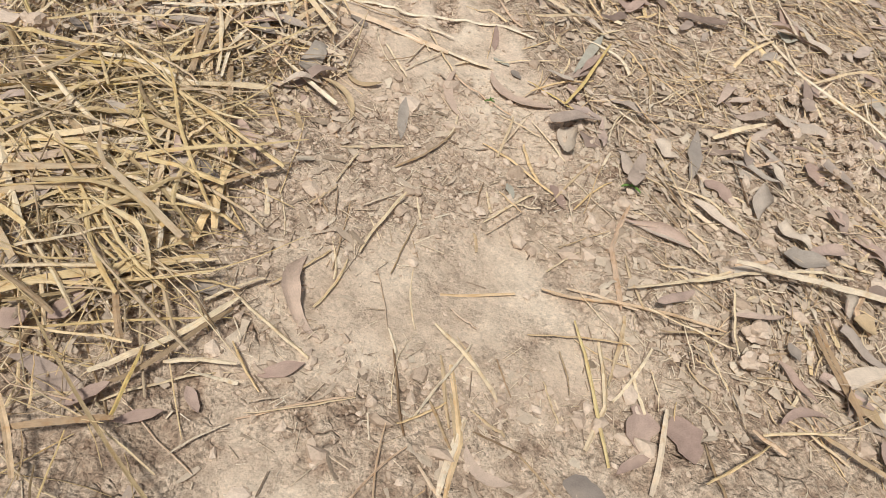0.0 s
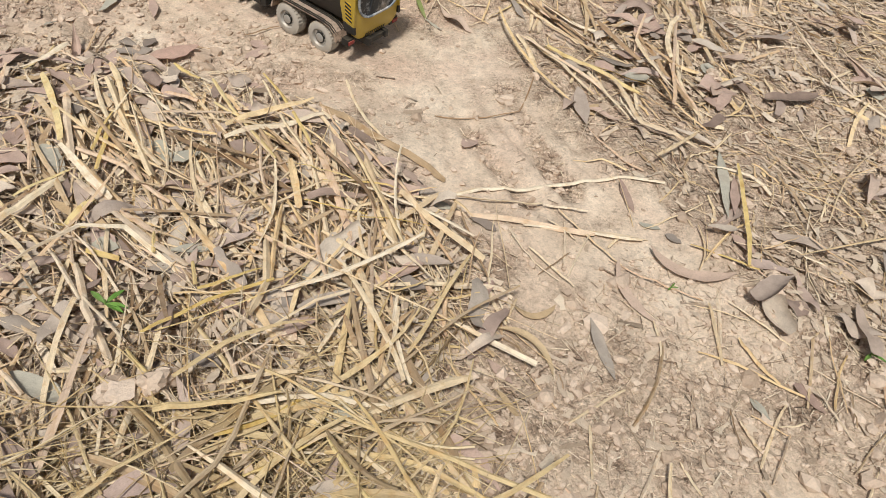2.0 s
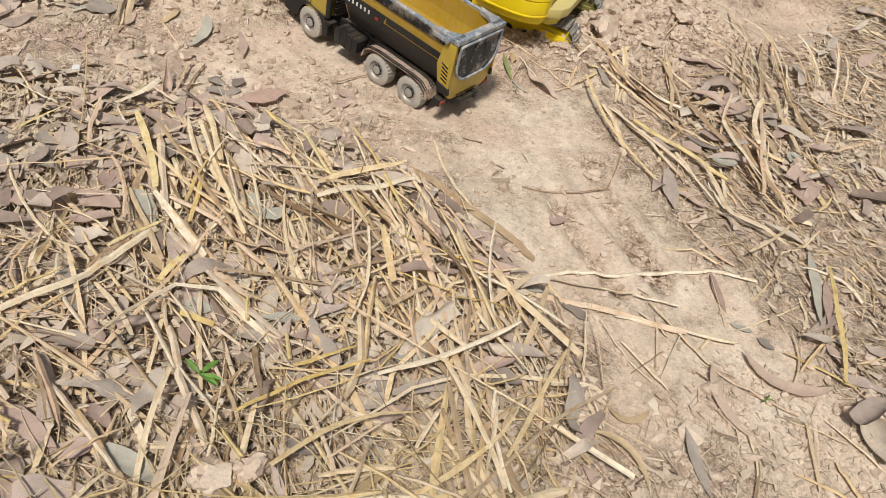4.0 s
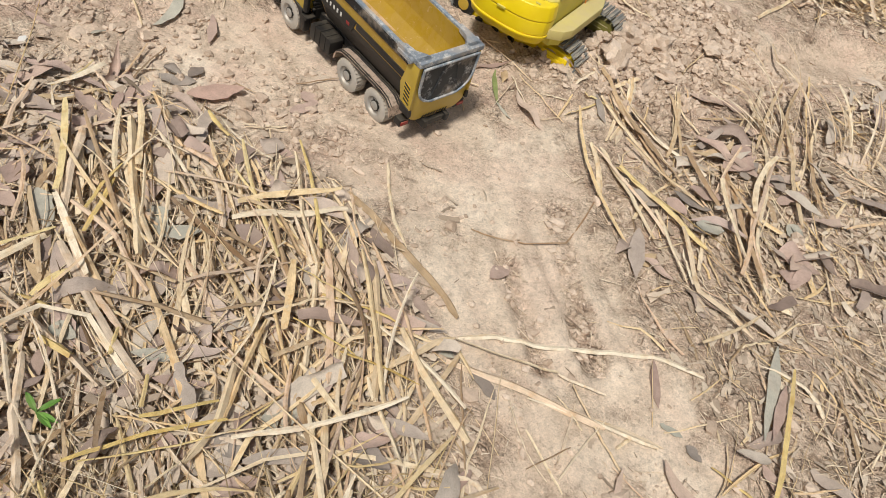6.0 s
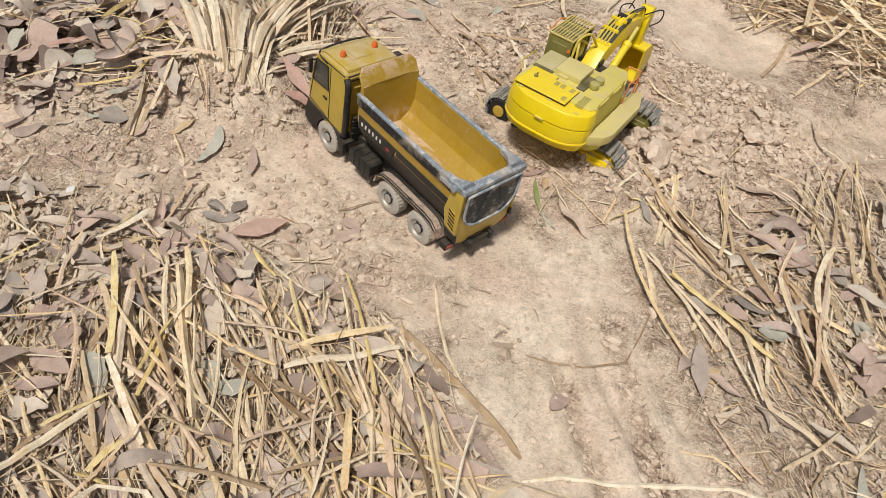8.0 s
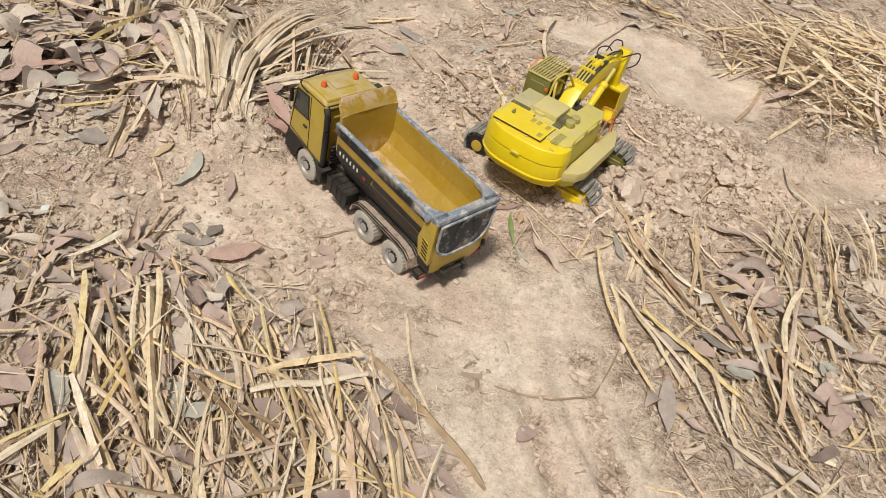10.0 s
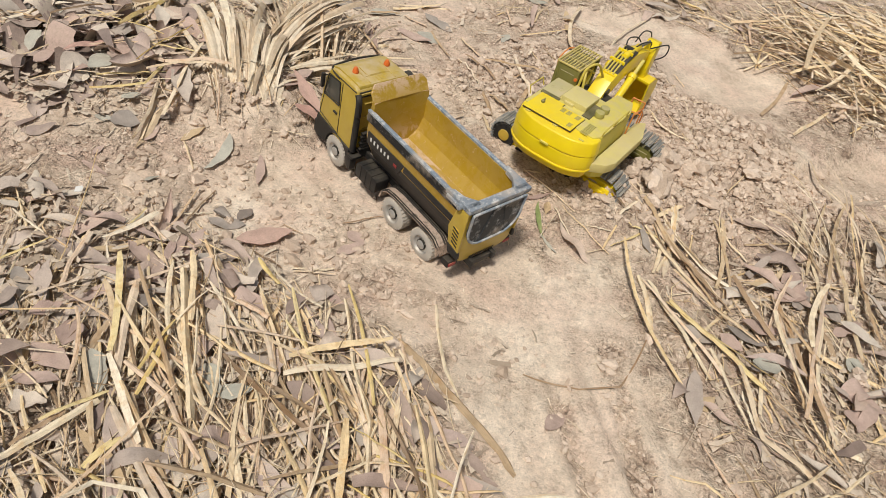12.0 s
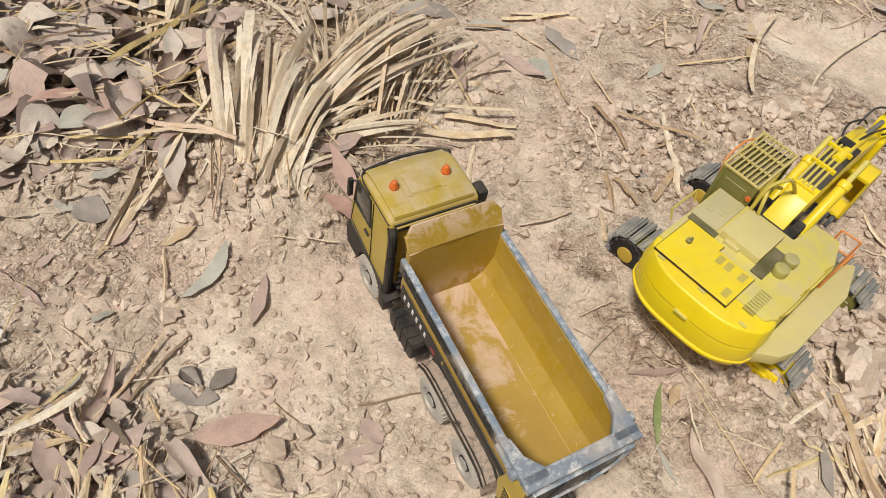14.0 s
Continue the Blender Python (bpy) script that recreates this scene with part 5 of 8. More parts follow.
    u1 = np.stack(np.broadcast_arrays(s[:, None] * 3, t[None, :] * 0.5), -1).reshape(-1, 2)
    uv = np.tile(np.concatenate([u1, u1])[None], (k, 1, 1)) + RNG.rand(k, 1, 2) * 20
    return co.reshape(-1, 3), f, uv.reshape(-1, 2)


def leaf_shapes(k):
    """Outlines of dead leaves: fuller near one end, blunt or drawn out, some torn short."""
    u = np.linspace(0, 1, 9)[None, :] * RNG.choice([1.0, 1.0, 0.8, 0.66], (k, 1)) + 0.02
    return np.maximum(np.sin(np.pi * np.clip(u, 0, 1) ** RNG.uniform(0.65, 1.3, (k, 1))) ** RNG.uniform(0.55, 1.05, (k, 1)), 0.05)


def edge_left(y):
    return np.interp(y, [0.5, 0.85, 1.1, 1.3, 1.4, 1.5, 1.6, 1.7, 1.8, 1.88, 1.95, 2.0, 2.05, 2.12], [-0.2, -0.16, -0.15, -0.14, -0.1, -0.05, -0.06, -0.10, -0.15, -0.2, -0.36, -0.55, -0.75, -1.0])


def edge_right(y):
    return np.interp(y, [0.5, 0.85, 1.1, 1.35, 1.5, 1.7, 1.9, 2.0, 2.08, 2.15, 2.3, 2.5], [0.36, 0.36, 0.33, 0.32, 0.27, 0.22, 0.24, 0.25, 0.32, 0.52, 0.75, 1.1])


def straw_density(x, y):
    w = 0.05 * vnoise(x, y, 8) + 0.03 * vnoise(x, y, 21)
    left = soft(0.04, -0.06, x - edge_left(y) + w)
    right = 0.7 * soft(-0.05, 0.08, x - edge_right(y) + w) * (0.72 + 0.3 * vnoise(x, y, 5)) * (1 - 0.38 * soft(1.75, 1.4, y))
    far = 0.42 * soft(-0.05, 0.15, y - 2.95 - 0.1 * vnoise(x, y, 4) + 0.25 * np.abs(x - 0.9)) * (0.5 + 0.5 * vnoise(x, y, 3, 3.0))
    corner = 0.9 * soft(1.2, 0.6, np.hypot((x - 1.2) / 0.42, (y - 2.85) / 0.34) + w)
    tl = 0.5 * soft(1.15, 0.7, np.hypot((x + 0.62) / 0.42, (y - 2.52) / 0.24) + 2 * w)
    d = np.maximum.reduce([left * (0.75 + 0.25 * vnoise(x, y, 6)), right, far, corner, tl])
    loose = 0.07 * soft(1.65, 1.35, y) * soft(-0.3, 0.5, vnoise(x, y, 7, 2.0))
    return np.clip(d, 0, 1) * (1 - 0.9 * trodden(x, y)) + loose


def leaf_density(x, y):
    w = 0.06 * vnoise(x, y, 7)
    a = soft(0.08, -0.05, x - edge_left(y) + w) * (0.78 + 0.6 * vnoise(x, y, 4, 5.0)) + 0.8 * soft(1.2, 0.7, np.hypot((x + 0.62) / 0.22, (y - 1.95) / 0.12))
    b = 1.2 * soft(1.2, 0.6, np.hypot((x + 0.85) / 0.32, (y - 2.42) / 0.22) + w)
    c = 0.36 * soft(-0.05, 0.08, x - edge_right(y) + w) * (0.7 + 0.5 * vnoise(x, y, 5, 8.0))
    e = (0.5 - 0.38 * soft(-0.15, 0.1, x)) * soft(2.8, 3.1, y + w)
    return np.clip(np.maximum.reduce([a, b, c, e]), 0, 1) * (1 - 0.92 * trodden(x, y))


def scatter(density, count, lo=(-1.15, 0.62), hi=(1.6, 3.7)):
    x, y = RNG.uniform(lo[0], hi[0], count), RNG.uniform(lo[1], hi[1], count)
    rim = soft(1.0, 0.72, (np.abs(x - 0.22) ** 5 / 1.37 ** 5 + np.abs(y - 2.16) ** 5 / 1.54 ** 5) ** 0.2 + 0.12 * vnoise(x, y, 3) + 0.06 * vnoise(x, y, 9))
    keep = RNG.rand(count) < density(x, y) * rim
    return x[keep], y[keep]


def stuff(name, arrays, mat, label, smooth=True):
    ob = new(name, mesh_arrays(name, *arrays, mat, smooth))
    return tagged(ob, label, "litter", kind="stuff")


def straw_flow(x, y, k):
    """Headings: the straw lies in swathes, mostly along the way, with loose pieces across."""
    a = 1.95 + 0.9 * vnoise(x, y, 1.9, 4.0) + 0.7 * vnoise(x, y, 4.5, 1.0)
    return np.where(RNG.rand(k) < 0.3, RNG.rand(k) * 3.14, a + RNG.normal(0, 0.33, k))


# loose straw that nobody could count
x, y = scatter(straw_density, 43000)
k = len(x)
flow = straw_flow(x, y, k)
mulch = soft(-0.06, 0.02, x - edge_right(y)) * soft(3.0, 2.7, y)
mulch = np.maximum(mulch, soft(2.25, 2.5, y))
flow = np.where(RNG.rand(k) < 0.6 * mulch, RNG.rand(k) * 3.14, flow)
L = np.clip(RNG.lognormal(-2.45, 0.6, k) * (1 - 0.38 * mulch), 0.02, 0.32)
fine = RNG.rand(k) < 0.45
W = np.where(fine, RNG.uniform(0.0008, 0.0020, k), np.clip(RNG.lognormal(-5.95, 0.55, k) * (L / 0.09) ** 0.3, 0.0012, 0.0100))
stuff("straw", ribbons(x, y, flow, L, W, RNG.normal(0, 0.3, k), RNG.normal(0, 0.07, k), RNG.rand(k) ** 1.3 * 0.024 * straw_density(x, y) * (1 - 0.4 * mulch), RNG.normal(0, 0.4, k), np.where(RNG.rand(k, 1) < 0.5, STALK[[0, 2, 4, 5, 7, 8]], np.array([0.9, 1, 0.92, 0.75, 0.5, 0.12]) * RNG.uniform(0.9, 1.1, (k, 6))), 5, thick=0.0006, kink=np.where(RNG.rand(k) < 0.35, RNG.normal(0, 0.7, k), 0), wander=0.07, cup=0.22, twist=0.5), STRAW, "matted pale yellow dry straw over the clay", False)


# the heap beside the near end of the way: fine strands below, long flat blades above
def heap(x, y):
    return straw_density(x, y) * soft(0.02, -0.05, x - edge_left(y)) * soft(1.5, 1.22, y) * (0.25 + 0.75 * soft(-0.3, 0.3, vnoise(x, y, 8, 5.0)))


def heap_flow(k):
    side = RNG.rand(k)
    return np.where(side < 0.4, RNG.normal(0.38, 0.28, k), np.where(side < 0.75, RNG.normal(2.35, 0.28, k), RNG.rand(k) * 3.14))


x, y = scatter(heap, 11500, (-0.7, 0.62), (0.0, 1.65))
k = len(x)
stuff("straw", ribbons(x, y, heap_flow(k) + 0.3 * vnoise(x, y, 5, 3.0), np.clip(RNG.lognormal(-2.15, 0.5, k), 0.04, 0.3), np.clip(RNG.lognormal(-6.4, 0.4, k), 0.0008, 0.0034), RNG.normal(0, 0.7, k), RNG.normal(0, 0.06, k), RNG.rand(k) ** 1.2 * 0.028, RNG.normal(0, 0.5, k), np.where(RNG.rand(k, 1) < 0.5, STALK[[0, 2, 4, 4, 5, 7, 8]], np.array([0.8, 1, 0.95, 0.85, 0.7, 0.45, 0.12]) * RNG.uniform(0.9, 1.1, (k, 7))), 6, thick=0.0006, kink=np.where(RNG.rand(k) < 0.25, RNG.normal(0, 0.6, k), 0), wander=0.09, cup=0.2, twist=0.6), GOLDSTRAW, "tangled fine golden straw strands", False)
x, y = scatter(heap, 1150, (-0.7, 0.62), (0.0, 1.65))
k = len(x)
stuff("straw", ribbons(x, y, heap_flow(k), np.clip(RNG.lognormal(-1.75, 0.35, k), 0.08, 0.26), np.clip(RNG.lognormal(-5.1, 0.32, k), 0.0035, 0.0095) * (1 - 0.6 * soft(1.0, 0.92, y) * soft(-0.42, -0.32, x)), RNG.normal(0, 0.35, k), RNG.normal(0, 0.05, k), 0.012 + RNG.rand(k) * 0.024, RNG.normal(0, 0.4, k), np.where(RNG.rand(k, 1) < 0.5, STALK, np.array([0.85, 1, 1, 0.95, 0.88, 0.78, 0.62, 0.42, 0.1]) * RNG.uniform(0.92, 1.08, (k, 9))), 8, thick=0.0008, kink=np.where(RNG.rand(k) < 0.3, RNG.normal(0, 0.5, k), 0), wander=0.06, cup=0.25, twist=0.8), GOLDSTRAW, "heaped broad golden straw blades", False)

# blades thrown in sheaves over the side of the way, lying mostly along it
def sheaves(x, y):
    return straw_density(x, y) * soft(0.0, -0.06, x - edge_left(y)) * soft(1.45, 1.55, y) * soft(2.02, 1.9, y) * (0.15 + 0.85 * soft(-0.1, 0.35, vnoise(x, y, 6, 2.0)))


x, y = scatter(sheaves, 850, (-0.85, 1.4), (0.0, 2.05))
k = len(x)
stuff("straw", ribbons(x, y, RNG.normal(1.85, 0.42, k) + 0.5 * vnoise(x, y, 4, 7.0), np.clip(RNG.lognormal(-2.05, 0.4, k), 0.05, 0.24), np.clip(RNG.lognormal(-5.5, 0.42, k), 0.0018, 0.0085), RNG.normal(0, 0.25, k), RNG.normal(0, 0.05, k), 0.004 + RNG.rand(k) * 0.018, RNG.normal(0, 0.4, k), np.where(RNG.rand(k, 1) < 0.6, STALK, np.array([0.85, 1, 1, 0.95, 0.88, 0.78, 0.62, 0.42, 0.1]) * RNG.uniform(0.92, 1.08, (k, 9))), 8, thick=0.0008, kink=np.where(RNG.rand(k) < 0.25, RNG.normal(0, 0.5, k), 0), wander=0.05, cup=0.25, twist=0.6), STRAW, "sheaves of pale straw blades beside the way", False)


# the deep heap beyond the diggings
def far_heap(x, y):
    return soft(1.1, 0.6, np.hypot((x - 1.12) / 0.42, (y - 2.92) / 0.30) + 0.12 * vnoise(x, y, 5) + 0.08 * vnoise(x, y, 12))


x, y = scatter(far_heap, 2100, (0.6, 2.5), (1.6, 3.35))
k = len(x)
stuff("straw", ribbons(x, y, np.where(RNG.rand(k) < 0.7, RNG.rand(k) * 3.14, 2.2 + 1.2 * vnoise(x, y, 5, 9.0)), np.clip(RNG.lognormal(-1.95, 0.45, k), 0.06, 0.32), np.clip(RNG.lognormal(-5.2, 0.45, k), 0.002, 0.012), RNG.normal(0, 0.4, k), RNG.normal(0, 0.08, k), (0.006 + RNG.rand(k) * 0.05) * far_heap(x, y), RNG.normal(0, 0.5, k), np.where(RNG.rand(k, 1) < 0.6, STALK[[0, 2, 4, 4, 5, 7, 8]], np.array([0.8, 1, 0.95, 0.85, 0.7, 0.45, 0.12]) * RNG.uniform(0.9, 1.1, (k, 7))), 6, thick=0.0008, kink=np.where(RNG.rand(k) < 0.25, RNG.normal(0, 0.6, k), 0), wander=0.07, cup=0.25, twist=0.7), STRAW, "deep heap of pale straw and stalks", False)

# small broken straw
x, y = scatter(lambda x, y: 0.15 + 0.75 * np.maximum(straw_density(x, y), 0.7 * leaf_density(x, y)) - 0.145 * trodden(x, y) - 0.3 * sand(x, y) + 0.4 * rut_mask(x, y) + 0.3 * soft(-0.04, 0.06, x - edge_right(y)) + 0.34 * patchy(x, y) * soft(1.62, 1.4, y), 62000)
k = len(x)
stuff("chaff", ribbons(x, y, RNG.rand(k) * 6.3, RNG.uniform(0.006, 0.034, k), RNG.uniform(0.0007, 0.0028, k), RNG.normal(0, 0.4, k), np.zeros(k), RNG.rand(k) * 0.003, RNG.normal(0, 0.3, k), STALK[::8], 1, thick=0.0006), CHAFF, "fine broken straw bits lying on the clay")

# finest grit and fibre, drifted in patches
x, y = scatter(lambda x, y: 0.03 + 0.6 * patchy(x, y) * (1 - 0.6 * trodden(x, y) * soft(1.5, 1.65, y)), 50000, (-0.95, 0.72), (1.2, 3.0))
k = len(x)
stuff("fibre", ribbons(x, y, RNG.rand(k) * 6.3, RNG.uniform(0.003, 0.013, k), RNG.uniform(0.0005, 0.0015, k), np.zeros(k), np.zeros(k), RNG.rand(k) * 0.0015, RNG.normal(0, 0.3, k), np.array([1.0, 0.7]), 1, thick=0.0004), FIBRE, "drifts of fine plant fibre on the clay", False)

# scraps of leaf
x, y = scatter(lambda x, y: 0.012 + 0.03 * patchy(x, y) + 0.9 * np.maximum(leaf_density(x, y), 0.8 * straw_density(x, y)) - 0.1 * sand(x, y) + 0.2 * patchy(x, y) * soft(1.62, 1.4, y) + 0.28 * soft(-0.02, 0.1, x - edge_right(y)) * soft(2.5, 2.2, y), 39000)
k = len(x)
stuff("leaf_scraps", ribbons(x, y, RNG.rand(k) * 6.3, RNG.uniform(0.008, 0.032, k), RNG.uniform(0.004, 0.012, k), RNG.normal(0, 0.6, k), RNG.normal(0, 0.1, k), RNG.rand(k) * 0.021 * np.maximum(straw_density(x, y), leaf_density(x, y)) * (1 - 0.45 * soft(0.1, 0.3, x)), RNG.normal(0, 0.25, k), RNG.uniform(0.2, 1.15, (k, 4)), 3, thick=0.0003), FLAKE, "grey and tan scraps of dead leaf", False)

# dead leaves that nobody could count, larger ones heaped behind the tufts
x, y = scatter(leaf_density, 6200)
k = len(x)
pile = soft(2.2, 2.35, y) * soft(-0.42, -0.54, x)
big = 1 + (0.05 + 0.4 * RNG.rand(k)) * pile
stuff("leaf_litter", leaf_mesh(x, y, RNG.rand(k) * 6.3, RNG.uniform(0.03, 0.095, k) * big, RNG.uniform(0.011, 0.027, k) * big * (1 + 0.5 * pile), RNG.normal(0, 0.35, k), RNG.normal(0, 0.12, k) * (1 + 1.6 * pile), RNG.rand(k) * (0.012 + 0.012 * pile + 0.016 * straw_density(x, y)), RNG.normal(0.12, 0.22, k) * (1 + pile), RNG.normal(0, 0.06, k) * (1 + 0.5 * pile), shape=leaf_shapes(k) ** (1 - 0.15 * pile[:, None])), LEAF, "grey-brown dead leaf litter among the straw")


def rock_arrays(x, y, size, flat, sub=0):
    """Angular crumbs of clay, each a jittered, flattened icosahedron."""
    bm = bmesh.new()
    bmesh.ops.create_icosphere(bm, subdivisions=sub + 1, radius=1)
    v0 = np.array([v.co[:] for v in bm.verts])
    f0 = np.array([[v.index for v in f.verts] for f in bm.faces])
    bm.free()
    k = len(x)
    v = v0[None] * (1 + RNG.normal(0, 0.24 if sub == 0 else 0.15, (k, len(v0), 1)))
    v = v * (size[:, None] * RNG.uniform(0.6, 1.4, (k, 3)))[:, None, :]
    v[..., 2] *= flat
    a = RNG.rand(k) * 6.3
    c, s = np.cos(a)[:, None], np.sin(a)[:, None]
    X = v[..., 0] * c - v[..., 1] * s + x[:, None]
    Y = v[..., 0] * s + v[..., 1] * c + y[:, None]
    Z = v[..., 2] + (hgt(x, y) + size * flat * 0.35)[:, None]
    return np.stack([X, Y, Z], -1).reshape(-1, 3), (f0[None] + (np.arange(k) * len(v0))[:, None, None]).reshape(-1, 3), None


def crumb_density(x, y):
    r = 1 - soft(0.7, 1.25, np.minimum(line_dist(x, y, RUBBLE), line_dist(x, y, RUBBLE_NEAR)) + 0.2 * vnoise(x, y, 12))
    r = np.maximum(r, 0.95 * rut_mask(x, y))
    c = 0.24 * (1 - soft(0.7, 1.25, line_dist(x, y, CRUMBS_LEFT) + 0.25 * vnoise(x, y, 12))) * soft(-0.2, 0.5, vnoise(x, y, 9, 4.0) + 0.6 * vnoise(x, y, 24, 2.0))
    return np.clip(np.maximum(r, c) + 0.05 + 0.22 * patchy(x, y) * (1 + 2.0 * soft(1.62, 1.45, y)) - 0.5 * sand(x, y), 0, 1)


x, y = scatter(crumb_density, 106000, (-0.95, 0.72), (1.25, 3.1))
k = len(x)
tagged(new("clay_crumbs", mesh_arrays("clay_crumbs", *rock_arrays(x, y, np.clip(RNG.lognormal(-6.3, 0.68, k), 0.0009, 0.011), 0.68), CLOD, False)), "small crumbs of dry clay and grit", "grit", kind="stuff")


# ---- single pieces that stand out ----
STRAW_KINDS = {"s": (STRAW, "pale dry straw blade lying on the litter"), "y": (YSTRAW, "bright yellow dry straw blade lying on the litter"), "b": (TWIG, "brown dry stalk lying on the litter"), "w": (WSTRAW, "bleached whitish straw blade lying on the clay")}
LEAF_KINDS = {"n": (HALFGREEN, "narrow half-dried green leaf lying on clay"), "d": (DARKLEAF, "dark grey-brown curled dead leaf"), "g": (GREYLEAF, "pale grey-green dead leaf"), "t": (TANLEAF, "tan dry sickle-shaped leaf"), "r": (REDLEAF, "reddish brown fallen leaf on the clay"), "m": (MAUVELEAF, "mauve-brown fallen leaf among the straw"), "b": (LEAF, "brown crumpled dead leaf"), "p": (PINKLEAF, "pinkish tan sickle-shaped leaf on the clay")}


def one(v):
    return np.array([float(v)])


def straw_at(x, y, head, length, width, kind):
    mat, label = STRAW_KINDS[kind]
    d = float(straw_density(np.array([x]), np.array([y]))[0])
    arr = ribbons(one(x), one(y), one(radians(head)), one(length), one(width), one(RNG.normal(0, 0.16)), one(RNG.normal(0, 0.03)), one(0.002 + 0.031 * d), one(RNG.normal(0, 0.25)), STALK, sag=0.35, thick=0.0011, wander=0.04, cup=0.25, twist=0.5)
    tagged(new("dry_straw", mesh_arrays("dry_straw", *arr, mat, False)), label, "straw", "straw blades on the ground")


def bent_straw(x, y, head, runs, width, kind):
    """A straw creased on its way: from (x, y) it runs on, each run a (length, turn) before it."""
    mat, label = STRAW_KINDS[kind]
    pts, a = [(x, y)], radians(head)
    for run, turn in runs:
        a += radians(turn)
        k = max(2, int(run / 0.016))
        for _ in range(k):
            a += RNG.normal(0, 0.03)
            pts.append((pts[-1][0] + run / k * math.cos(a), pts[-1][1] + run / k * math.sin(a)))
    p = np.array(pts)
    n = len(p)
    d = straw_density(p[:, 0], p[:, 1])
    z = hgt(p[:, 0], p[:, 1])
    pile = float(np.mean(soft(2.24, 2.34, p[:, 1]) * soft(-0.48, -0.56, p[:, 0])))
    z = np.maximum(np.convolve(np.pad(z, 2, mode="edge"), np.ones(5) / 5, "valid"), z) + 0.002 + 0.030 * d.mean() + 0.022 * pile + 0.002 * np.sin(np.arange(n) * 0.9 + x * 40)
    g = np.gradient(p, axis=0)
    side = np.stack([-g[:, 1], g[:, 0]], -1) / np.hypot(g[:, 0], g[:, 1])[:, None]
    w = 0.5 * width * RNG.uniform(0.85, 1.12, n)
    w[0] *= 0.7
    w[-1] *= RNG.choice([0.25, 0.8])
    tip = RNG.normal(0, 0.3)
    fold = RNG.normal(0.2, 0.2) * width
    rings = [np.stack([p[:, 0] + side[:, 0] * w * q, p[:, 1] + side[:, 1] * w * q, z + q * w * tip + np.abs(w * tip) + h], -1) for q, h in ((-1, 0), (0, fold + 0.0006), (1, 0), (0, fold - 0.0004))]
    co = np.stack(rings, 1).reshape(-1, 3)
    i, j = np.meshgrid(np.arange(n - 1), np.arange(4), indexing="ij")
    f = np.stack([i * 4 + j, i * 4 + (j + 1) % 4, (i + 1) * 4 + (j + 1) % 4, (i + 1) * 4 + j], -1).reshape(-1, 4)
    f = np.concatenate([f, [[3, 2, 1, 0], [n * 4 - 4, n * 4 - 3, n * 4 - 2, n * 4 - 1]]])
    uv = np.stack([np.repeat(np.linspace(0, 0.3 * n, n), 4), np.tile([0, 0.5, 1, 0.5], n)], -1) + RNG.rand(2) * 20
    tagged(new("dry_straw", mesh_arrays("dry_straw", co, f, uv, mat, False)), label, "straw", "straw blades on the ground")


def leaf_at(x, y, head, length, width, kind, bend=0.0):
    mat, label = LEAF_KINDS[kind]
    d = float(straw_density(np.array([x]), np.array([y]))[0])
    wide = width / length
    pile = 0.016 * float(soft(2.24, 2.34, y) * soft(-0.48, -0.56, x))
    arr = leaf_mesh(one(x), one(y), one(radians(head)), one(length), one(width), one(radians(bend) + RNG.normal(0, 0.12)), one(RNG.normal(0, 0.06 + 9 * pile)), one((0.005 if bend else 0.002) + 0.018 * d + (0.011 if kind == "r" else 0.0) + pile * RNG.uniform(0.5, 1.4)), one(RNG.normal(0.14, 0.14)), one(RNG.normal(0, 0.03)), torn=0.3 if bend else 0.7, shape=(ROUND if wide > 0.44 else BROAD if wide > 0.3 else BLADE) * (1 + 0.05 * RNG.normal(0, 1, 9)))
    tagged(new("fallen_leaf", mesh_arrays("fallen_leaf", *arr, mat)), label, "leaf", "fallen leaves on the ground")


def clod_at(x, y, size, low=1.0):
    bm = bmesh.new()
    bmesh.ops.create_icosphere(bm, subdivisions=3 if size > 0.008 else 2, radius=1)
    off = Vector((x * 37, y * 53, size * 900))
    sx, sy, sz = RNG.uniform(0.85, 1.25), RNG.uniform(0.75, 1.0), RNG.uniform(0.68, 0.95)
    cuts = [(Vector(RNG.normal(0, 1, 3)).normalized(), RNG.uniform(0.5, 0.82)) for _ in range(6)]
    for v in bm.verts:
        for n, d in cuts:
            over = v.co.dot(n) - d
            if over > 0:
                v.co -= n * over
        n = noise.noise(v.co * 1.3 + off) * 0.5 + noise.noise(v.co * 2.7 + off) * 0.34 + noise.noise(v.co * 6.0 + off) * 0.18
        p = v.co * (1 + n)
        v.co = Vector((p.x * sx, p.y * sy, max(p.z, -0.45) * sz * low)) * size
    b = Build()
    b.bm.free()
    b.bm = bm
    ob = part("clay_clod", b, CLOD, smooth=24)
    ob.matrix_world = pose(x, y, float(hgt(x, y)) + size * (0.24 * low - 0.12 * (1 - low)) + 0.024 * float(straw_density(np.array([x]), np.array([y]))[0]), 0, 0, RNG.uniform(0, 360))
    tagged(ob, "large dry clod of clay on rubble" if size > 0.011 else "small pale dry clod of clay", "clod", "clods of clay")


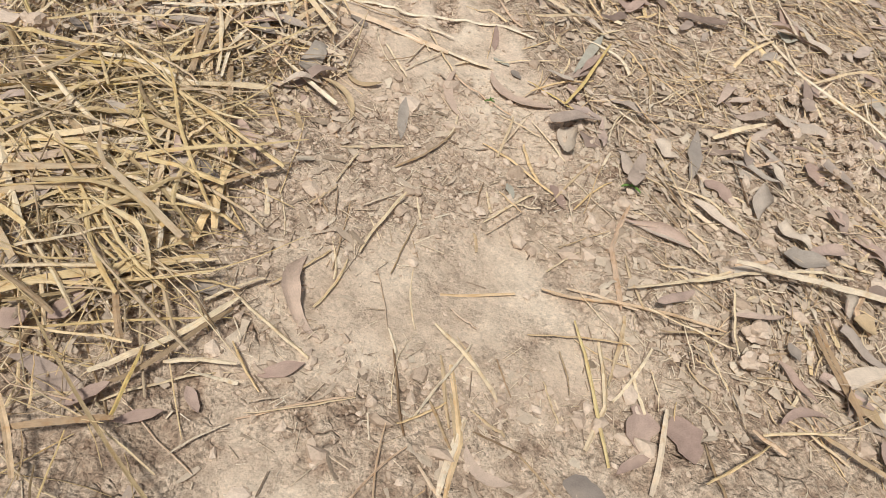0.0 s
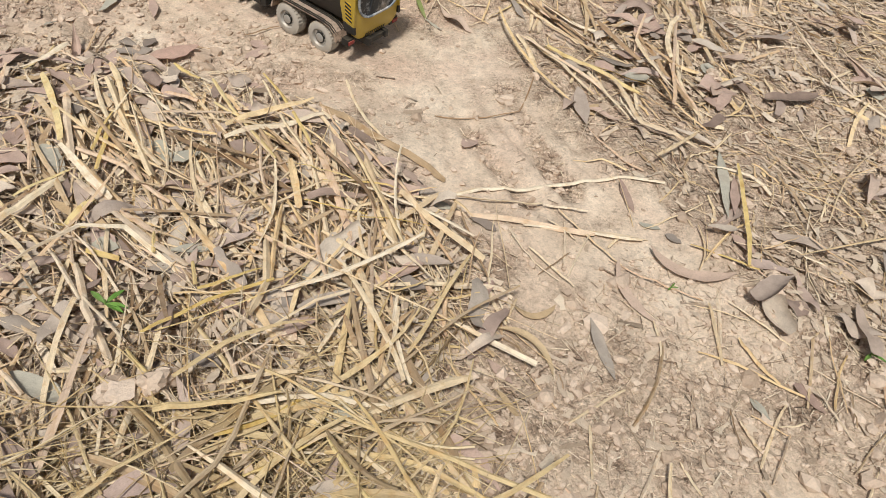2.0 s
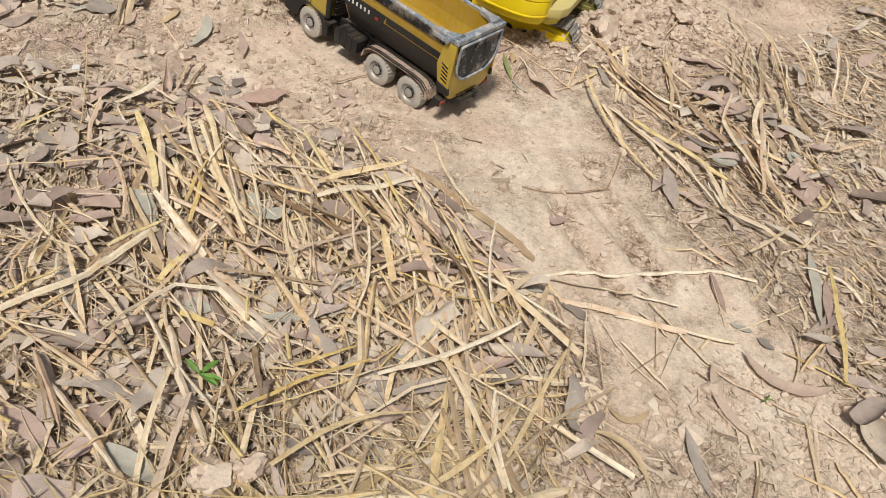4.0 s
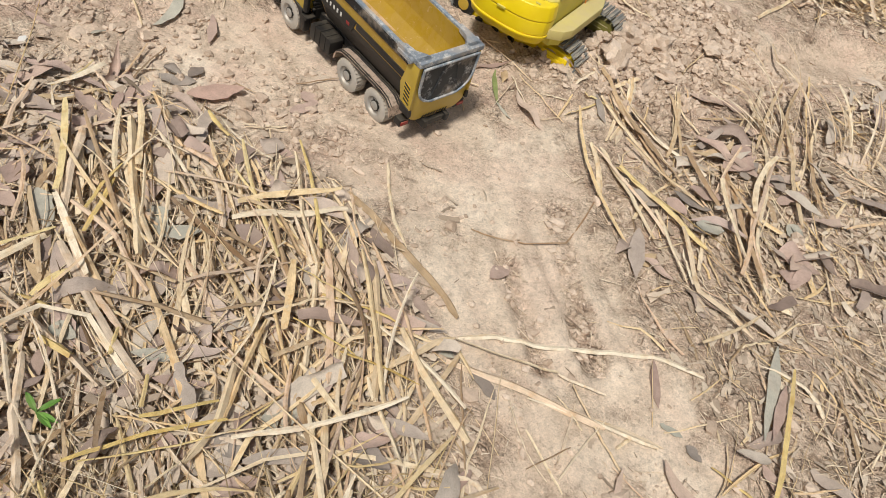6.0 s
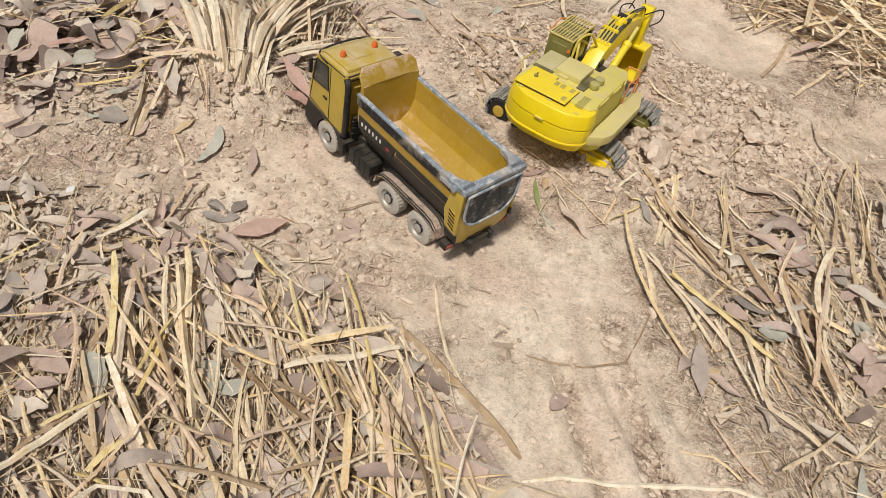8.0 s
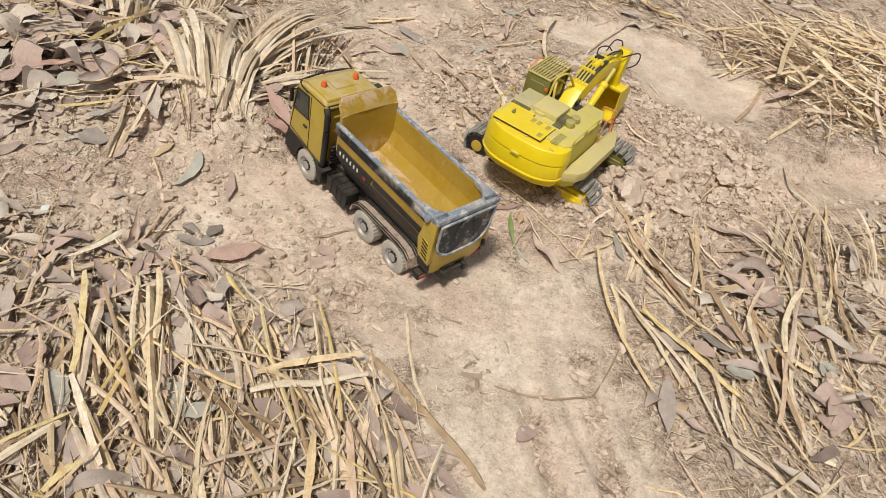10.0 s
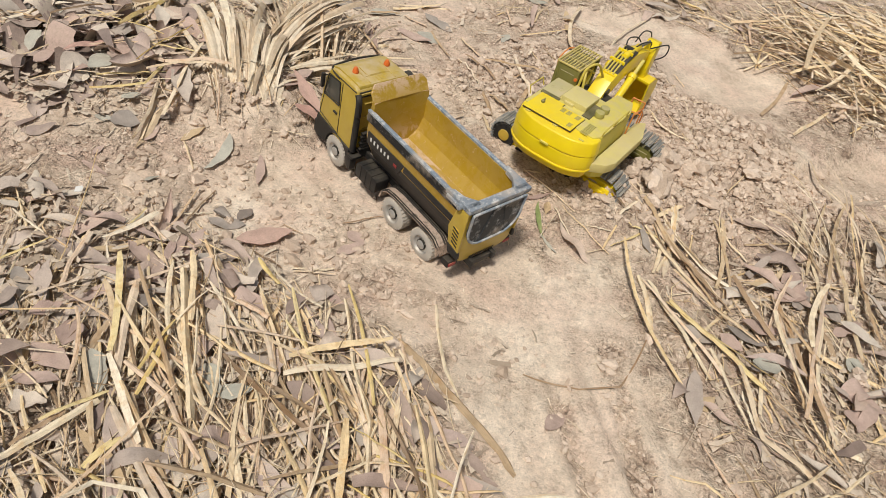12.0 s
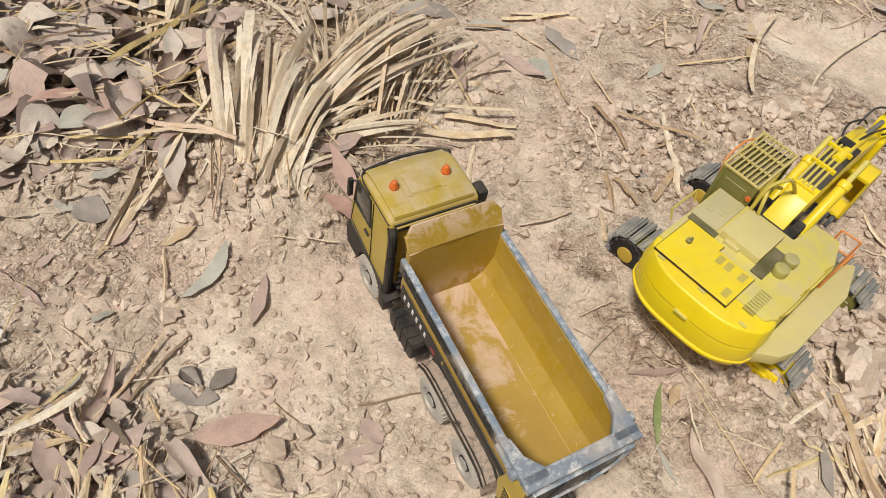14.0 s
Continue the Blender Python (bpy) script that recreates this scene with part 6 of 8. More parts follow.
def tuft(x, y, count, spread, length, head, fan, rise, label, wide=1.0, gold=0.2, splay=9.0, droop=1.75, fall=0.0):
    """Cut stubble combed over to one side: flat stiff blades from one root, each a part."""
    z0 = float(hgt(x, y))
    b = Build()
    bmesh.ops.create_icosphere(b.bm, subdivisions=3, radius=1)
    for v in b.bm.verts:
        n = 1 + 0.3 * noise.noise(v.co * 2.3 + Vector((x * 30, y * 30, 0))) + 0.15 * noise.noise(v.co * 6 + Vector((x * 30, 0, 0)))
        v.co = Vector((v.co.x * spread[0] * 0.6 * n, v.co.y * spread[1] * 0.6 * n, v.co.z * 0.007 * n - 0.004))
    root = part("straw_tuft", b, CLOD)
    root.location = (x, y, z0)
    tagged(root, label, "straw tuft", "stubble tufts")
    for k in range(count):
        a, r = RNG.rand() * 6.3, RNG.rand() ** 0.6
        bx, by = r * spread[0] * math.cos(a), r * spread[1] * math.sin(a)
        ln = length * (RNG.uniform(0.75, 1.08) if RNG.rand() < 0.65 else RNG.uniform(0.3, 0.8)) * (1 - fall * max(0.0, bx / spread[0]))
        way = radians(head - fan * bx / spread[0] + RNG.normal(0, splay))
        d = Vector((math.cos(way), math.sin(way), 0))
        zb = float(hgt(x + bx, y + by)) - z0 - 0.004
        side = Vector((-d.y, d.x, RNG.normal(0, 0.5))).normalized()
        up = max(rise * (1 + RNG.normal(0, 0.35)) * (1 - 0.25 * by / spread[1]), 0.05)
        w = min(0.0019 * math.exp(RNG.normal(0, 0.45)), 0.0031) * wide
        bow = RNG.normal(0, 0.028) * ln
        frayed = RNG.rand() < 0.35
        crease = RNG.uniform(-0.4, 0.5) * w
        bb = Build()
        rings = []
        for i in range(8):
            u = i / 7
            c = Vector((bx, by, zb)) + d * ln * u * (0.82 + 0.18 * u) + side * bow * u * u
            gz = float(hgt(x + c.x, y + c.y)) - z0
            c.z = max(zb + ln * up * (2.1 * u - droop * u * u), gz + 0.004) if i else zb
            ww = w * (0.75 + 0.35 * math.sin(2.4 * u)) * ((1 - 0.85 * u ** 3) if frayed else 1) * RNG.uniform(0.92, 1.06)
            rings.append([bb.bm.verts.new(c + side * ww * p + Vector((0, 0, q))) for p, q in ((-1, 0), (0, crease + 0.0006), (1, 0), (0, crease - 0.0005))])
        for p, q in zip(rings, rings[1:]):
            for j in range(4):
                bb.bm.faces.new((p[j], p[(j + 1) % 4], q[(j + 1) % 4], q[j]))
        bb.bm.faces.new(rings[0][::-1]), bb.bm.faces.new(rings[-1])
        uv = bb.bm.loops.layers.uv.new("along")
        for f in bb.bm.faces:
            for lo in f.loops:
                o = lo.vert.co - Vector((bx, by, zb))
                lo[uv].uv = (o.dot(d) * 14 + k * 1.7, (k * 0.37) % 1 + o.dot(side) * 120)
        part("stalk", bb, WSTRAW if RNG.rand() > gold else STUBBLE, root, smooth=0)


def sprig(x, y, n, size):
    root = part("green_sprig", Build().tube([(0, 0, -0.002), (0.001, 0.001, 0.006)], [0.0012, 0.0008], 6), GREEN)
    root.location = (x, y, float(hgt(x, y)) + 0.006 + 0.026 * float(straw_density(np.array([x]), np.array([y]))[0]))
    tagged(root, "small fresh green sprig among dry straw", "sprig", "green sprigs")
    for k in range(n):
        a = RNG.rand() * 6.3
        d = Vector((math.cos(a), math.sin(a), 0.35))
        s = Vector((-math.sin(a), math.cos(a), 0))
        bb = Build()
        rings = []
        for u, w in ((0, 0.15), (0.3, 0.9), (0.6, 1), (0.85, 0.6), (1, 0.08)):
            c = d * size * u + Vector((0, 0, -0.3 * size * u * u))
            rings.append([bb.bm.verts.new(c + s * size * 0.13 * w * p + Vector((0, 0, q))) for p, q in ((-1, 0.001), (0, 0), (1, 0.001), (0, -0.0006))])
        for p, q in zip(rings, rings[1:]):
            for j in range(4):
                bb.bm.faces.new((p[j], p[(j + 1) % 4], q[(j + 1) % 4], q[j]))
        part("leaf", bb, GREEN, root)


tuft(-0.463, 2.322, 64, (0.054, 0.020), 0.235, 101, 17, 0.30, "pale cut straw tuft standing in dry clay", 2.0, 0.5, 5, fall=0.45)
tuft(-0.463, 2.318, 30, (0.056, 0.018), 0.085, 96, 40, 0.40, "short stubble at the foot of the pale tuft", 1.3, 0.4, 20)
tuft(-0.440, 2.440, 30, (0.026, 0.022), 0.29, 64, 7, 0.22, "leaning golden straw sheaf beside bare clay", 1.9, 0.85, 4)
tuft(-0.365, 2.462, 95, (0.062, 0.032), 0.25, 97, 14, 0.24, "brownish straw tuft behind the golden sheaf", 0.85, 0.9, 12)
tuft(-0.400, 2.420, 18, (0.035, 0.02), 0.13, 32, 16, 0.12, "thin flattened straw tuft beside bare clay", 1.3, 0.6, 10)
tuft(-0.672, 2.500, 42, (0.042, 0.022), 0.23, 108, 10, 0.26, "grey-yellow cut straw tuft behind dead leaves", 1.8, 0.75, 5)
tuft(-0.560, 2.720, 50, (0.06, 0.03), 0.22, 80, 20, 0.22, "dry straw tuft among dead leaves", 1.0, 0.7, 14)
tuft(0.600, 2.110, 18, (0.075, 0.04), 0.15, 118, 22, 0.55, "pale straw tuft leaning over the diggings", 0.8, 0.6, 14, 1.1)
tuft(0.730, 2.100, 16, (0.07, 0.04), 0.14, 88, 24, 0.5, "pale straw tuft on littered clay", 0.8, 0.6, 16, 1.1)
sprig(0.375, 1.283, 3, 0.018)
sprig(-0.468, 1.497, 4, 0.024)
sprig(0.183, 1.428, 3, 0.009)

b = Build().prism([(-0.007, -0.004), (0.003, -0.006), (0.007, -0.001), (0.005, 0.005), (-0.004, 0.005)], "z", 0, 0.005, 0.0012)
shard = part("white_shard", b, WHITE)
shard.matrix_world = pose(-0.655, 2.063, float(hgt(-0.655, 2.063)) + 0.001, 8, -6, 20)
tagged(shard, "small white broken shard on crumbly clay", "shard")

# clods strewn over the diggings and the crumbly side; the small ones are past counting
small = []
for line, many, big in ((RUBBLE[:5], 90, 0.017), (RUBBLE, 1400, 0.0115), (CRUMBS_LEFT, 130, 0.0075), (RUBBLE_NEAR, 60, 0.010)):
    for k in range(many):
        i = RNG.randint(len(line) - 1)
        t = RNG.rand()
        (x0, y0, w0), (x1, y1, w1) = line[i], line[i + 1]
        a, r = RNG.rand() * 6.3, RNG.rand() ** 0.6 * 0.95 * (w0 + (w1 - w0) * t)
        cx, cy, size = x0 + (x1 - x0) * t + r * math.cos(a), y0 + (y1 - y0) * t + r * math.sin(a), big * (RNG.uniform(0.4, 1.1) if k < 80 else RNG.uniform(0.22, 0.62))
        if size > 0.0072:
            clod_at(cx, cy, size)
        else:
            small.append((cx, cy, size))
small = np.array(small)
tagged(new("clay_rubble", mesh_arrays("clay_rubble", *rock_arrays(small[:, 0], small[:, 1], small[:, 2], 0.78, 1), CLOD, False)), "broken lumps of dry clay about the diggings", "rubble", kind="stuff")

# crumbled clay about the foot of the tufts
for k in range(26):
    clod_at(-0.463 + RNG.normal(0, 0.055), 2.292 + RNG.normal(0, 0.018), RNG.uniform(0.004, 0.011))

# thin loose straws past counting, along the near end of the way and over the diggings
k = 130
near = np.arange(k) < 75
x = np.where(near, RNG.uniform(-0.08, 0.42, k), RNG.uniform(-0.06, 0.5, k))
y = np.where(near, RNG.uniform(0.82, 1.55, k), np.where(np.arange(k) % 2, RNG.uniform(2.42, 2.72, k), RNG.uniform(2.1, 2.3, k)))
stuff("straw", ribbons(x, y, RNG.normal(1.75, 0.8, k), RNG.uniform(0.03, 0.13, k), RNG.uniform(0.0014, 0.0046, k), RNG.normal(0, 0.2, k), RNG.normal(0, 0.03, k), 0.002 + 0.03 * straw_density(x, y), RNG.normal(0, 0.3, k), STALK, wander=0.05, cup=0.25, twist=0.5), STRAW, "thin loose straws dropped on the clay", False)

# straws creased or bent on their way
bent_straw(-0.212, 1.674, -152, ((0.069, 0), (0.060, -1),), 0.0052, "s")
bent_straw(-0.454, 1.638, -6, ((0.068, 0), (0.061, -8),), 0.0079, "s")
bent_straw(-0.212, 1.673, -18, ((0.051, 0), (0.048, -10),), 0.0048, "y")
bent_straw(-0.188, 1.594, -23, ((0.050, 0), (0.045, -7),), 0.0050, "y")
bent_straw(-0.336, 1.853, -59, ((0.069, 0), (0.071, 9),), 0.0046, "y")
bent_straw(-0.264, 1.897, -77, ((0.109, 0), (0.079, 11), (0.155, -21),), 0.0058, "s")
bent_straw(-0.187, 1.855, -49, ((0.113, 0), (0.089, -2), (0.032, -17),), 0.0090, "s")
bent_straw(-0.133, 1.930, -88, ((0.115, 0), (0.046, 18),), 0.0042, "s")
bent_straw(-0.214, 1.531, 29, ((0.063, 0), (0.101, 3), (0.026, -22),), 0.0074, "s")
bent_straw(-0.229, 1.566, 41, ((0.072, 0), (0.069, -27), (0.061, -35), (0.041, -52),), 0.0054, "s")
bent_straw(-0.528, 1.885, -82, ((0.070, 0), (0.075, -1),), 0.0098, "s")
bent_straw(-0.472, 1.806, -95, ((0.043, 0), (0.043, -7),), 0.0062, "y")
bent_straw(-0.506, 1.705, -56, ((0.088, 0), (0.118, 3),), 0.0088, "s")
bent_straw(-0.502, 1.721, -62, ((0.072, 0), (0.080, 12),), 0.0067, "s")
bent_straw(-0.380, 1.547, -88, ((0.037, 0),), 0.0052, "y")
bent_straw(-0.489, 1.579, -27, ((0.040, 0),), 0.0091, "y")
bent_straw(-0.401, 1.498, -5, ((0.066, 0), (0.051, 20), (0.057, 26), (0.052, 37),), 0.0022, "s")
bent_straw(-0.399, 1.507, -18, ((0.052, 0), (0.041, 13), (0.052, 25),), 0.0026, "s")
bent_straw(-0.477, 1.915, -72, ((0.115, 0), (0.115, -2),), 0.0098, "s")
bent_straw(-0.515, 1.632, 59, ((0.023, 0), (0.022, -9),), 0.0082, "y")
bent_straw(-0.155, 1.759, -65, ((0.101, 0), (0.105, -10), (0.071, 9),), 0.0044, "s")
bent_straw(-0.211, 1.736, -82, ((0.092, 0), (0.093, -4),), 0.0087, "s")
bent_straw(-0.153, 1.728, -85, ((0.105, 0), (0.091, -2),), 0.0080, "s")
bent_straw(-0.118, 1.631, -66, ((0.077, 0), (0.077, 0),), 0.0098, "s")
bent_straw(-0.049, 1.608, -122, ((0.073, 0), (0.065, 0),), 0.0062, "s")
bent_straw(-0.230, 1.575, -50, ((0.045, 0), (0.040, -7),), 0.0058, "s")
bent_straw(-0.286, 1.790, -73, ((0.059, 0), (0.047, 2),), 0.0058, "b")
bent_straw(-0.329, 1.768, 15, ((0.080, 0), (0.064, 6),), 0.0078, "w")
bent_straw(-0.402, 1.786, -44, ((0.064, 0), (0.079, 7), (0.055, -12),), 0.0048, "s")
bent_straw(-0.394, 1.843, -28, ((0.075, 0), (0.062, 2),), 0.0054, "s")
bent_straw(-0.509, 1.763, -33, ((0.073, 0), (0.088, -17),), 0.0060, "s")
bent_straw(-0.556, 1.772, -67, ((0.057, 0), (0.066, -7),), 0.0064, "s")
bent_straw(-0.044, 1.645, 6, ((0.048, 0), (0.204, -14), (0.067, -23),), 0.0065, "w")
bent_straw(0.071, 1.559, -20, ((0.066, 0), (0.067, -2),), 0.0066, "w")
bent_straw(-0.687, 1.574, 29, ((0.102, 0), (0.115, 17),), 0.0061, "s")
bent_straw(-0.687, 1.572, -11, ((0.074, 0), (0.081, -8),), 0.0025, "s")
bent_straw(-0.420, 1.451, 14, ((0.085, 0), (0.057, 7), (0.057, 24),), 0.0027, "y")
bent_straw(-0.499, 1.559, -76, ((0.067, 0), (0.082, 11),), 0.0073, "s")
bent_straw(-0.297, 1.566, -89, ((0.063, 0), (0.056, -17),), 0.0081, "s")
bent_straw(-0.209, 1.358, 69, ((0.051, 0), (0.044, -35), (0.046, -155),), 0.0059, "s")
bent_straw(-0.200, 1.523, -89, ((0.068, 0), (0.066, -12),), 0.0073, "s")
bent_straw(-0.621, 1.533, -68, ((0.052, 0), (0.040, -5),), 0.0067, "s")
bent_straw(-0.575, 1.463, -59, ((0.061, 0), (0.030, 2),), 0.0052, "s")
bent_straw(0.209, 2.022, -73, ((0.065, 0), (0.066, 1), (0.062, 4),), 0.0086, "s")
bent_straw(0.231, 1.976, -54, ((0.069, 0), (0.078, 8), (0.046, 3),), 0.0074, "y")
bent_straw(0.308, 1.862, -93, ((0.077, 0), (0.044, 0), (0.052, 45), (0.041, 0),), 0.0065, "w")
bent_straw(0.423, 2.007, -100, ((0.139, 0), (0.098, 2),), 0.0065, "b")
bent_straw(0.522, 2.047, -118, ((0.220, 0), (0.107, 14),), 0.0055, "s")
bent_straw(0.550, 2.223, -96, ((0.149, 0), (0.085, -14),), 0.0067, "s")
bent_straw(0.256, 2.163, -71, ((0.090, 0), (0.119, 10),), 0.0098, "b")
bent_straw(0.269, 2.173, -67, ((0.113, 0), (0.108, 11),), 0.0067, "s")
bent_straw(0.303, 2.202, -105, ((0.087, 0), (0.086, -15),), 0.0098, "w")
bent_straw(0.178, 1.900, -121, ((0.100, 0), (0.063, -40), (0.078, -22),), 0.0025, "b")
bent_straw(0.606, 2.218, -96, ((0.134, 0), (0.119, -5), (0.077, 13),), 0.0061, "s")
bent_straw(0.337, 1.823, -64, ((0.077, 0), (0.071, 1),), 0.0050, "b")
bent_straw(0.408, 1.892, -106, ((0.096, 0), (0.087, 27),), 0.0060, "s")
bent_straw(-0.481, 1.324, -33, ((0.095, 0), (0.071, 12), (0.094, -22),), 0.0084, "s")
bent_straw(-0.349, 1.351, -8, ((0.083, 0), (0.067, -23),), 0.0060, "w")
bent_straw(-0.360, 1.273, 13, ((0.044, 0), (0.041, 5),), 0.0048, "y")
bent_straw(-0.203, 1.368, -74, ((0.090, 0), (0.063, 0), (0.046, -15),), 0.0076, "s")
bent_straw(-0.322, 1.167, 21, ((0.047, 0), (0.045, 4),), 0.0073, "s")
bent_straw(-0.373, 1.181, -70, ((0.053, 0), (0.050, -5),), 0.0097, "s")
bent_straw(-0.464, 1.119, 9, ((0.068, 0), (0.065, -1), (0.040, 15),), 0.0094, "s")
bent_straw(-0.148, 1.236, -94, ((0.081, 0), (0.082, -5),), 0.0096, "s")
bent_straw(-0.184, 1.136, 43, ((0.049, 0), (0.060, 5),), 0.0039, "b")
bent_straw(-0.201, 1.231, -101, ((0.064, 0), (0.070, 7),), 0.0050, "s")
bent_straw(-0.272, 1.140, -18, ((0.071, 0), (0.048, -55), (0.024, -7),), 0.0050, "w")
bent_straw(-0.478, 1.246, -16, ((0.059, 0), (0.035, -12),), 0.0048, "s")
bent_straw(-0.404, 1.098, 87, ((0.044, 0), (0.043, 7),), 0.0085, "s")
bent_straw(-0.333, 1.127, -6, ((0.045, 0), (0.057, -7),), 0.0078, "s")
bent_straw(-0.247, 1.276, -55, ((0.045, 0), (0.064, -52),), 0.0061, "s")
bent_straw(-0.311, 1.082, 6, ((0.050, 0), (0.067, -21),), 0.0054, "s")
bent_straw(-0.437, 1.107, 34, ((0.066, 0), (0.062, 16),), 0.0049, "s")
bent_straw(0.108, 1.067, 7, ((0.046, 0), (0.045, 0),), 0.0037, "s")
bent_straw(-0.088, 0.886, 19, ((0.055, 0), (0.057, -4),), 0.0028, "s")
bent_straw(-0.318, 0.988, 11, ((0.071, 0), (0.060, 8), (0.061, 4),), 0.0055, "s")
bent_straw(-0.203, 0.899, 36, ((0.060, 0), (0.076, 6),), 0.0049, "s")
bent_straw(-0.062, 1.607, -16, ((0.104, 0), (0.096, -4),), 0.0088, "s")
bent_straw(-0.229, 1.535, -74, ((0.173, 0), (0.143, -7),), 0.0077, "s")
bent_straw(0.289, 1.024, -91, ((0.085, 0), (0.059, -26),), 0.0064, "s")
bent_straw(0.229, 1.088, -14, ((0.098, 0), (0.126, 1),), 0.0061, "s")
bent_straw(0.560, 1.061, -85, ((0.078, 0), (0.049, 4),), 0.0050, "b")
bent_straw(0.367, 1.246, -115, ((0.096, 0), (0.097, 23),), 0.0059, "s")
bent_straw(0.406, 1.107, 20, ((0.140, 0), (0.123, -2),), 0.0051, "s")
bent_straw(0.497, 1.150, -4, ((0.120, 0), (0.095, -4),), 0.0042, "b")
bent_straw(0.109, 0.828, 78, ((0.058, 0), (0.088, 22),), 0.0057, "s")
bent_straw(-0.593, 2.275, -97, ((0.052, 0), (0.044, -8),), 0.0092, "s")
bent_straw(-0.556, 2.423, -96, ((0.103, 0), (0.087, -4),), 0.0080, "w")
bent_straw(-0.610, 2.334, -88, ((0.068, 0), (0.081, -6),), 0.0067, "w")
bent_straw(-0.552, 2.336, -113, ((0.056, 0), (0.045, 1),), 0.0046, "w")
bent_straw(-0.637, 2.600, -107, ((0.088, 0), (0.089, -7),), 0.0085, "y")
bent_straw(-0.490, 2.332, 166, ((0.085, 0), (0.065, 5),), 0.0065, "s")
bent_straw(-0.773, 2.410, 48, ((0.108, 0), (0.122, 3),), 0.0064, "s")
bent_straw(-0.855, 2.585, -13, ((0.098, 0), (0.099, 17),), 0.0097, "s")
bent_straw(-0.902, 2.502, -4, ((0.077, 0), (0.073, -7),), 0.0045, "s")
bent_straw(-0.704, 2.278, 17, ((0.084, 0), (0.071, 56),), 0.0054, "y")
bent_straw(-0.404, 2.444, 22, ((0.076, 0), (0.175, -4),), 0.0094, "s")
bent_straw(-0.591, 1.969, 59, ((0.041, 0), (0.044, 13),), 0.0050, "y")

straw_at(0.041, 2.570, -15, 0.132, 0.0051, "b")
straw_at(-0.030, 2.570, -62, 0.112, 0.0082, "b")
straw_at(0.052, 2.529, -83, 0.142, 0.0082, "s")
straw_at(0.217, 2.848, -105, 0.255, 0.0098, "w")
straw_at(0.364, 2.883, -122, 0.264, 0.0054, "w")
straw_at(0.028, 2.532, 40, 0.068, 0.0051, "b")
straw_at(0.049, 2.476, -112, 0.071, 0.0092, "b")
straw_at(-0.029, 2.391, -81, 0.052, 0.0082, "s")
straw_at(-0.005, 2.446, -40, 0.050, 0.0092, "b")
straw_at(-0.025, 2.447, -73, 0.055, 0.0073, "b")
straw_at(0.083, 2.651, 64, 0.058, 0.0051, "s")
straw_at(-0.105, 2.379, 31, 0.074, 0.0051, "s")
straw_at(-0.215, 2.536, 11, 0.105, 0.0098, "s")
straw_at(-0.218, 2.642, 39, 0.076, 0.0054, "s")
straw_at(-0.111, 2.662, -73, 0.115, 0.0054, "b")
straw_at(-0.161, 2.814, 20, 0.121, 0.0098, "s")
straw_at(-0.235, 2.758, 16, 0.071, 0.0085, "b")
straw_at(-0.165, 2.749, -35, 0.059, 0.0054, "s")
straw_at(0.057, 2.845, -86, 0.085, 0.0041, "s")
straw_at(0.202, 2.171, 45, 0.054, 0.0054, "s")
straw_at(0.150, 2.128, -16, 0.037, 0.0022, "w")
straw_at(0.162, 2.111, -122, 0.053, 0.0041, "s")
straw_at(0.192, 2.113, 32, 0.064, 0.0061, "y")
straw_at(0.227, 2.131, -9, 0.063, 0.0030, "y")
straw_at(0.138, 2.083, 18, 0.042, 0.0022, "w")
straw_at(0.283, 2.151, -102, 0.103, 0.0098, "s")
straw_at(0.282, 2.183, 37, 0.069, 0.0082, "s")
straw_at(0.250, 2.148, -71, 0.099, 0.0073, "b")
straw_at(-0.494, 2.061, 73, 0.122, 0.0041, "s")
straw_at(-0.490, 2.062, 29, 0.043, 0.0032, "s")
straw_at(-0.479, 2.031, -53, 0.036, 0.0032, "s")
straw_at(-0.581, 2.080, -25, 0.054, 0.0032, "s")
straw_at(-0.441, 1.962, -28, 0.067, 0.0024, "s")
straw_at(-0.528, 1.986, -52, 0.043, 0.0041, "s")
straw_at(-0.562, 1.989, 45, 0.085, 0.0092, "s")
straw_at(-0.310, 1.976, 9, 0.065, 0.0032, "w")
straw_at(-0.529, 2.181, -65, 0.070, 0.0041, "s")
straw_at(-0.246, 2.096, 32, 0.070, 0.0022, "b")
straw_at(-0.342, 2.054, -35, 0.051, 0.0022, "b")
straw_at(0.246, 2.149, -67, 0.155, 0.0064, "s")
straw_at(0.277, 2.122, -65, 0.206, 0.0064, "s")
straw_at(0.301, 2.115, -62, 0.216, 0.0073, "b")
straw_at(0.252, 2.119, -67, 0.150, 0.0061, "s")
straw_at(0.266, 2.071, -64, 0.161, 0.0051, "s")
straw_at(0.253, 2.104, -111, 0.133, 0.0064, "s")
straw_at(0.361, 2.103, -104, 0.164, 0.0081, "s")
straw_at(0.307, 1.978, -54, 0.168, 0.0051, "s")
straw_at(0.373, 1.974, -80, 0.147, 0.0071, "b")
straw_at(0.480, 1.981, -123, 0.180, 0.0091, "s")
straw_at(0.389, 1.885, -99, 0.179, 0.0080, "s")
straw_at(0.429, 1.919, -79, 0.092, 0.0070, "b")
straw_at(0.409, 1.843, -109, 0.158, 0.0081, "s")
straw_at(0.281, 1.825, -78, 0.130, 0.0060, "w")
straw_at(0.572, 2.180, -125, 0.242, 0.0064, "s")
straw_at(0.610, 2.179, -120, 0.246, 0.0064, "s")
straw_at(0.657, 2.193, -123, 0.350, 0.0064, "s")
straw_at(0.549, 2.192, -126, 0.206, 0.0091, "w")
straw_at(0.635, 2.098, -123, 0.210, 0.0081, "s")
straw_at(0.581, 3.141, -48, 0.160, 0.0130, "y")

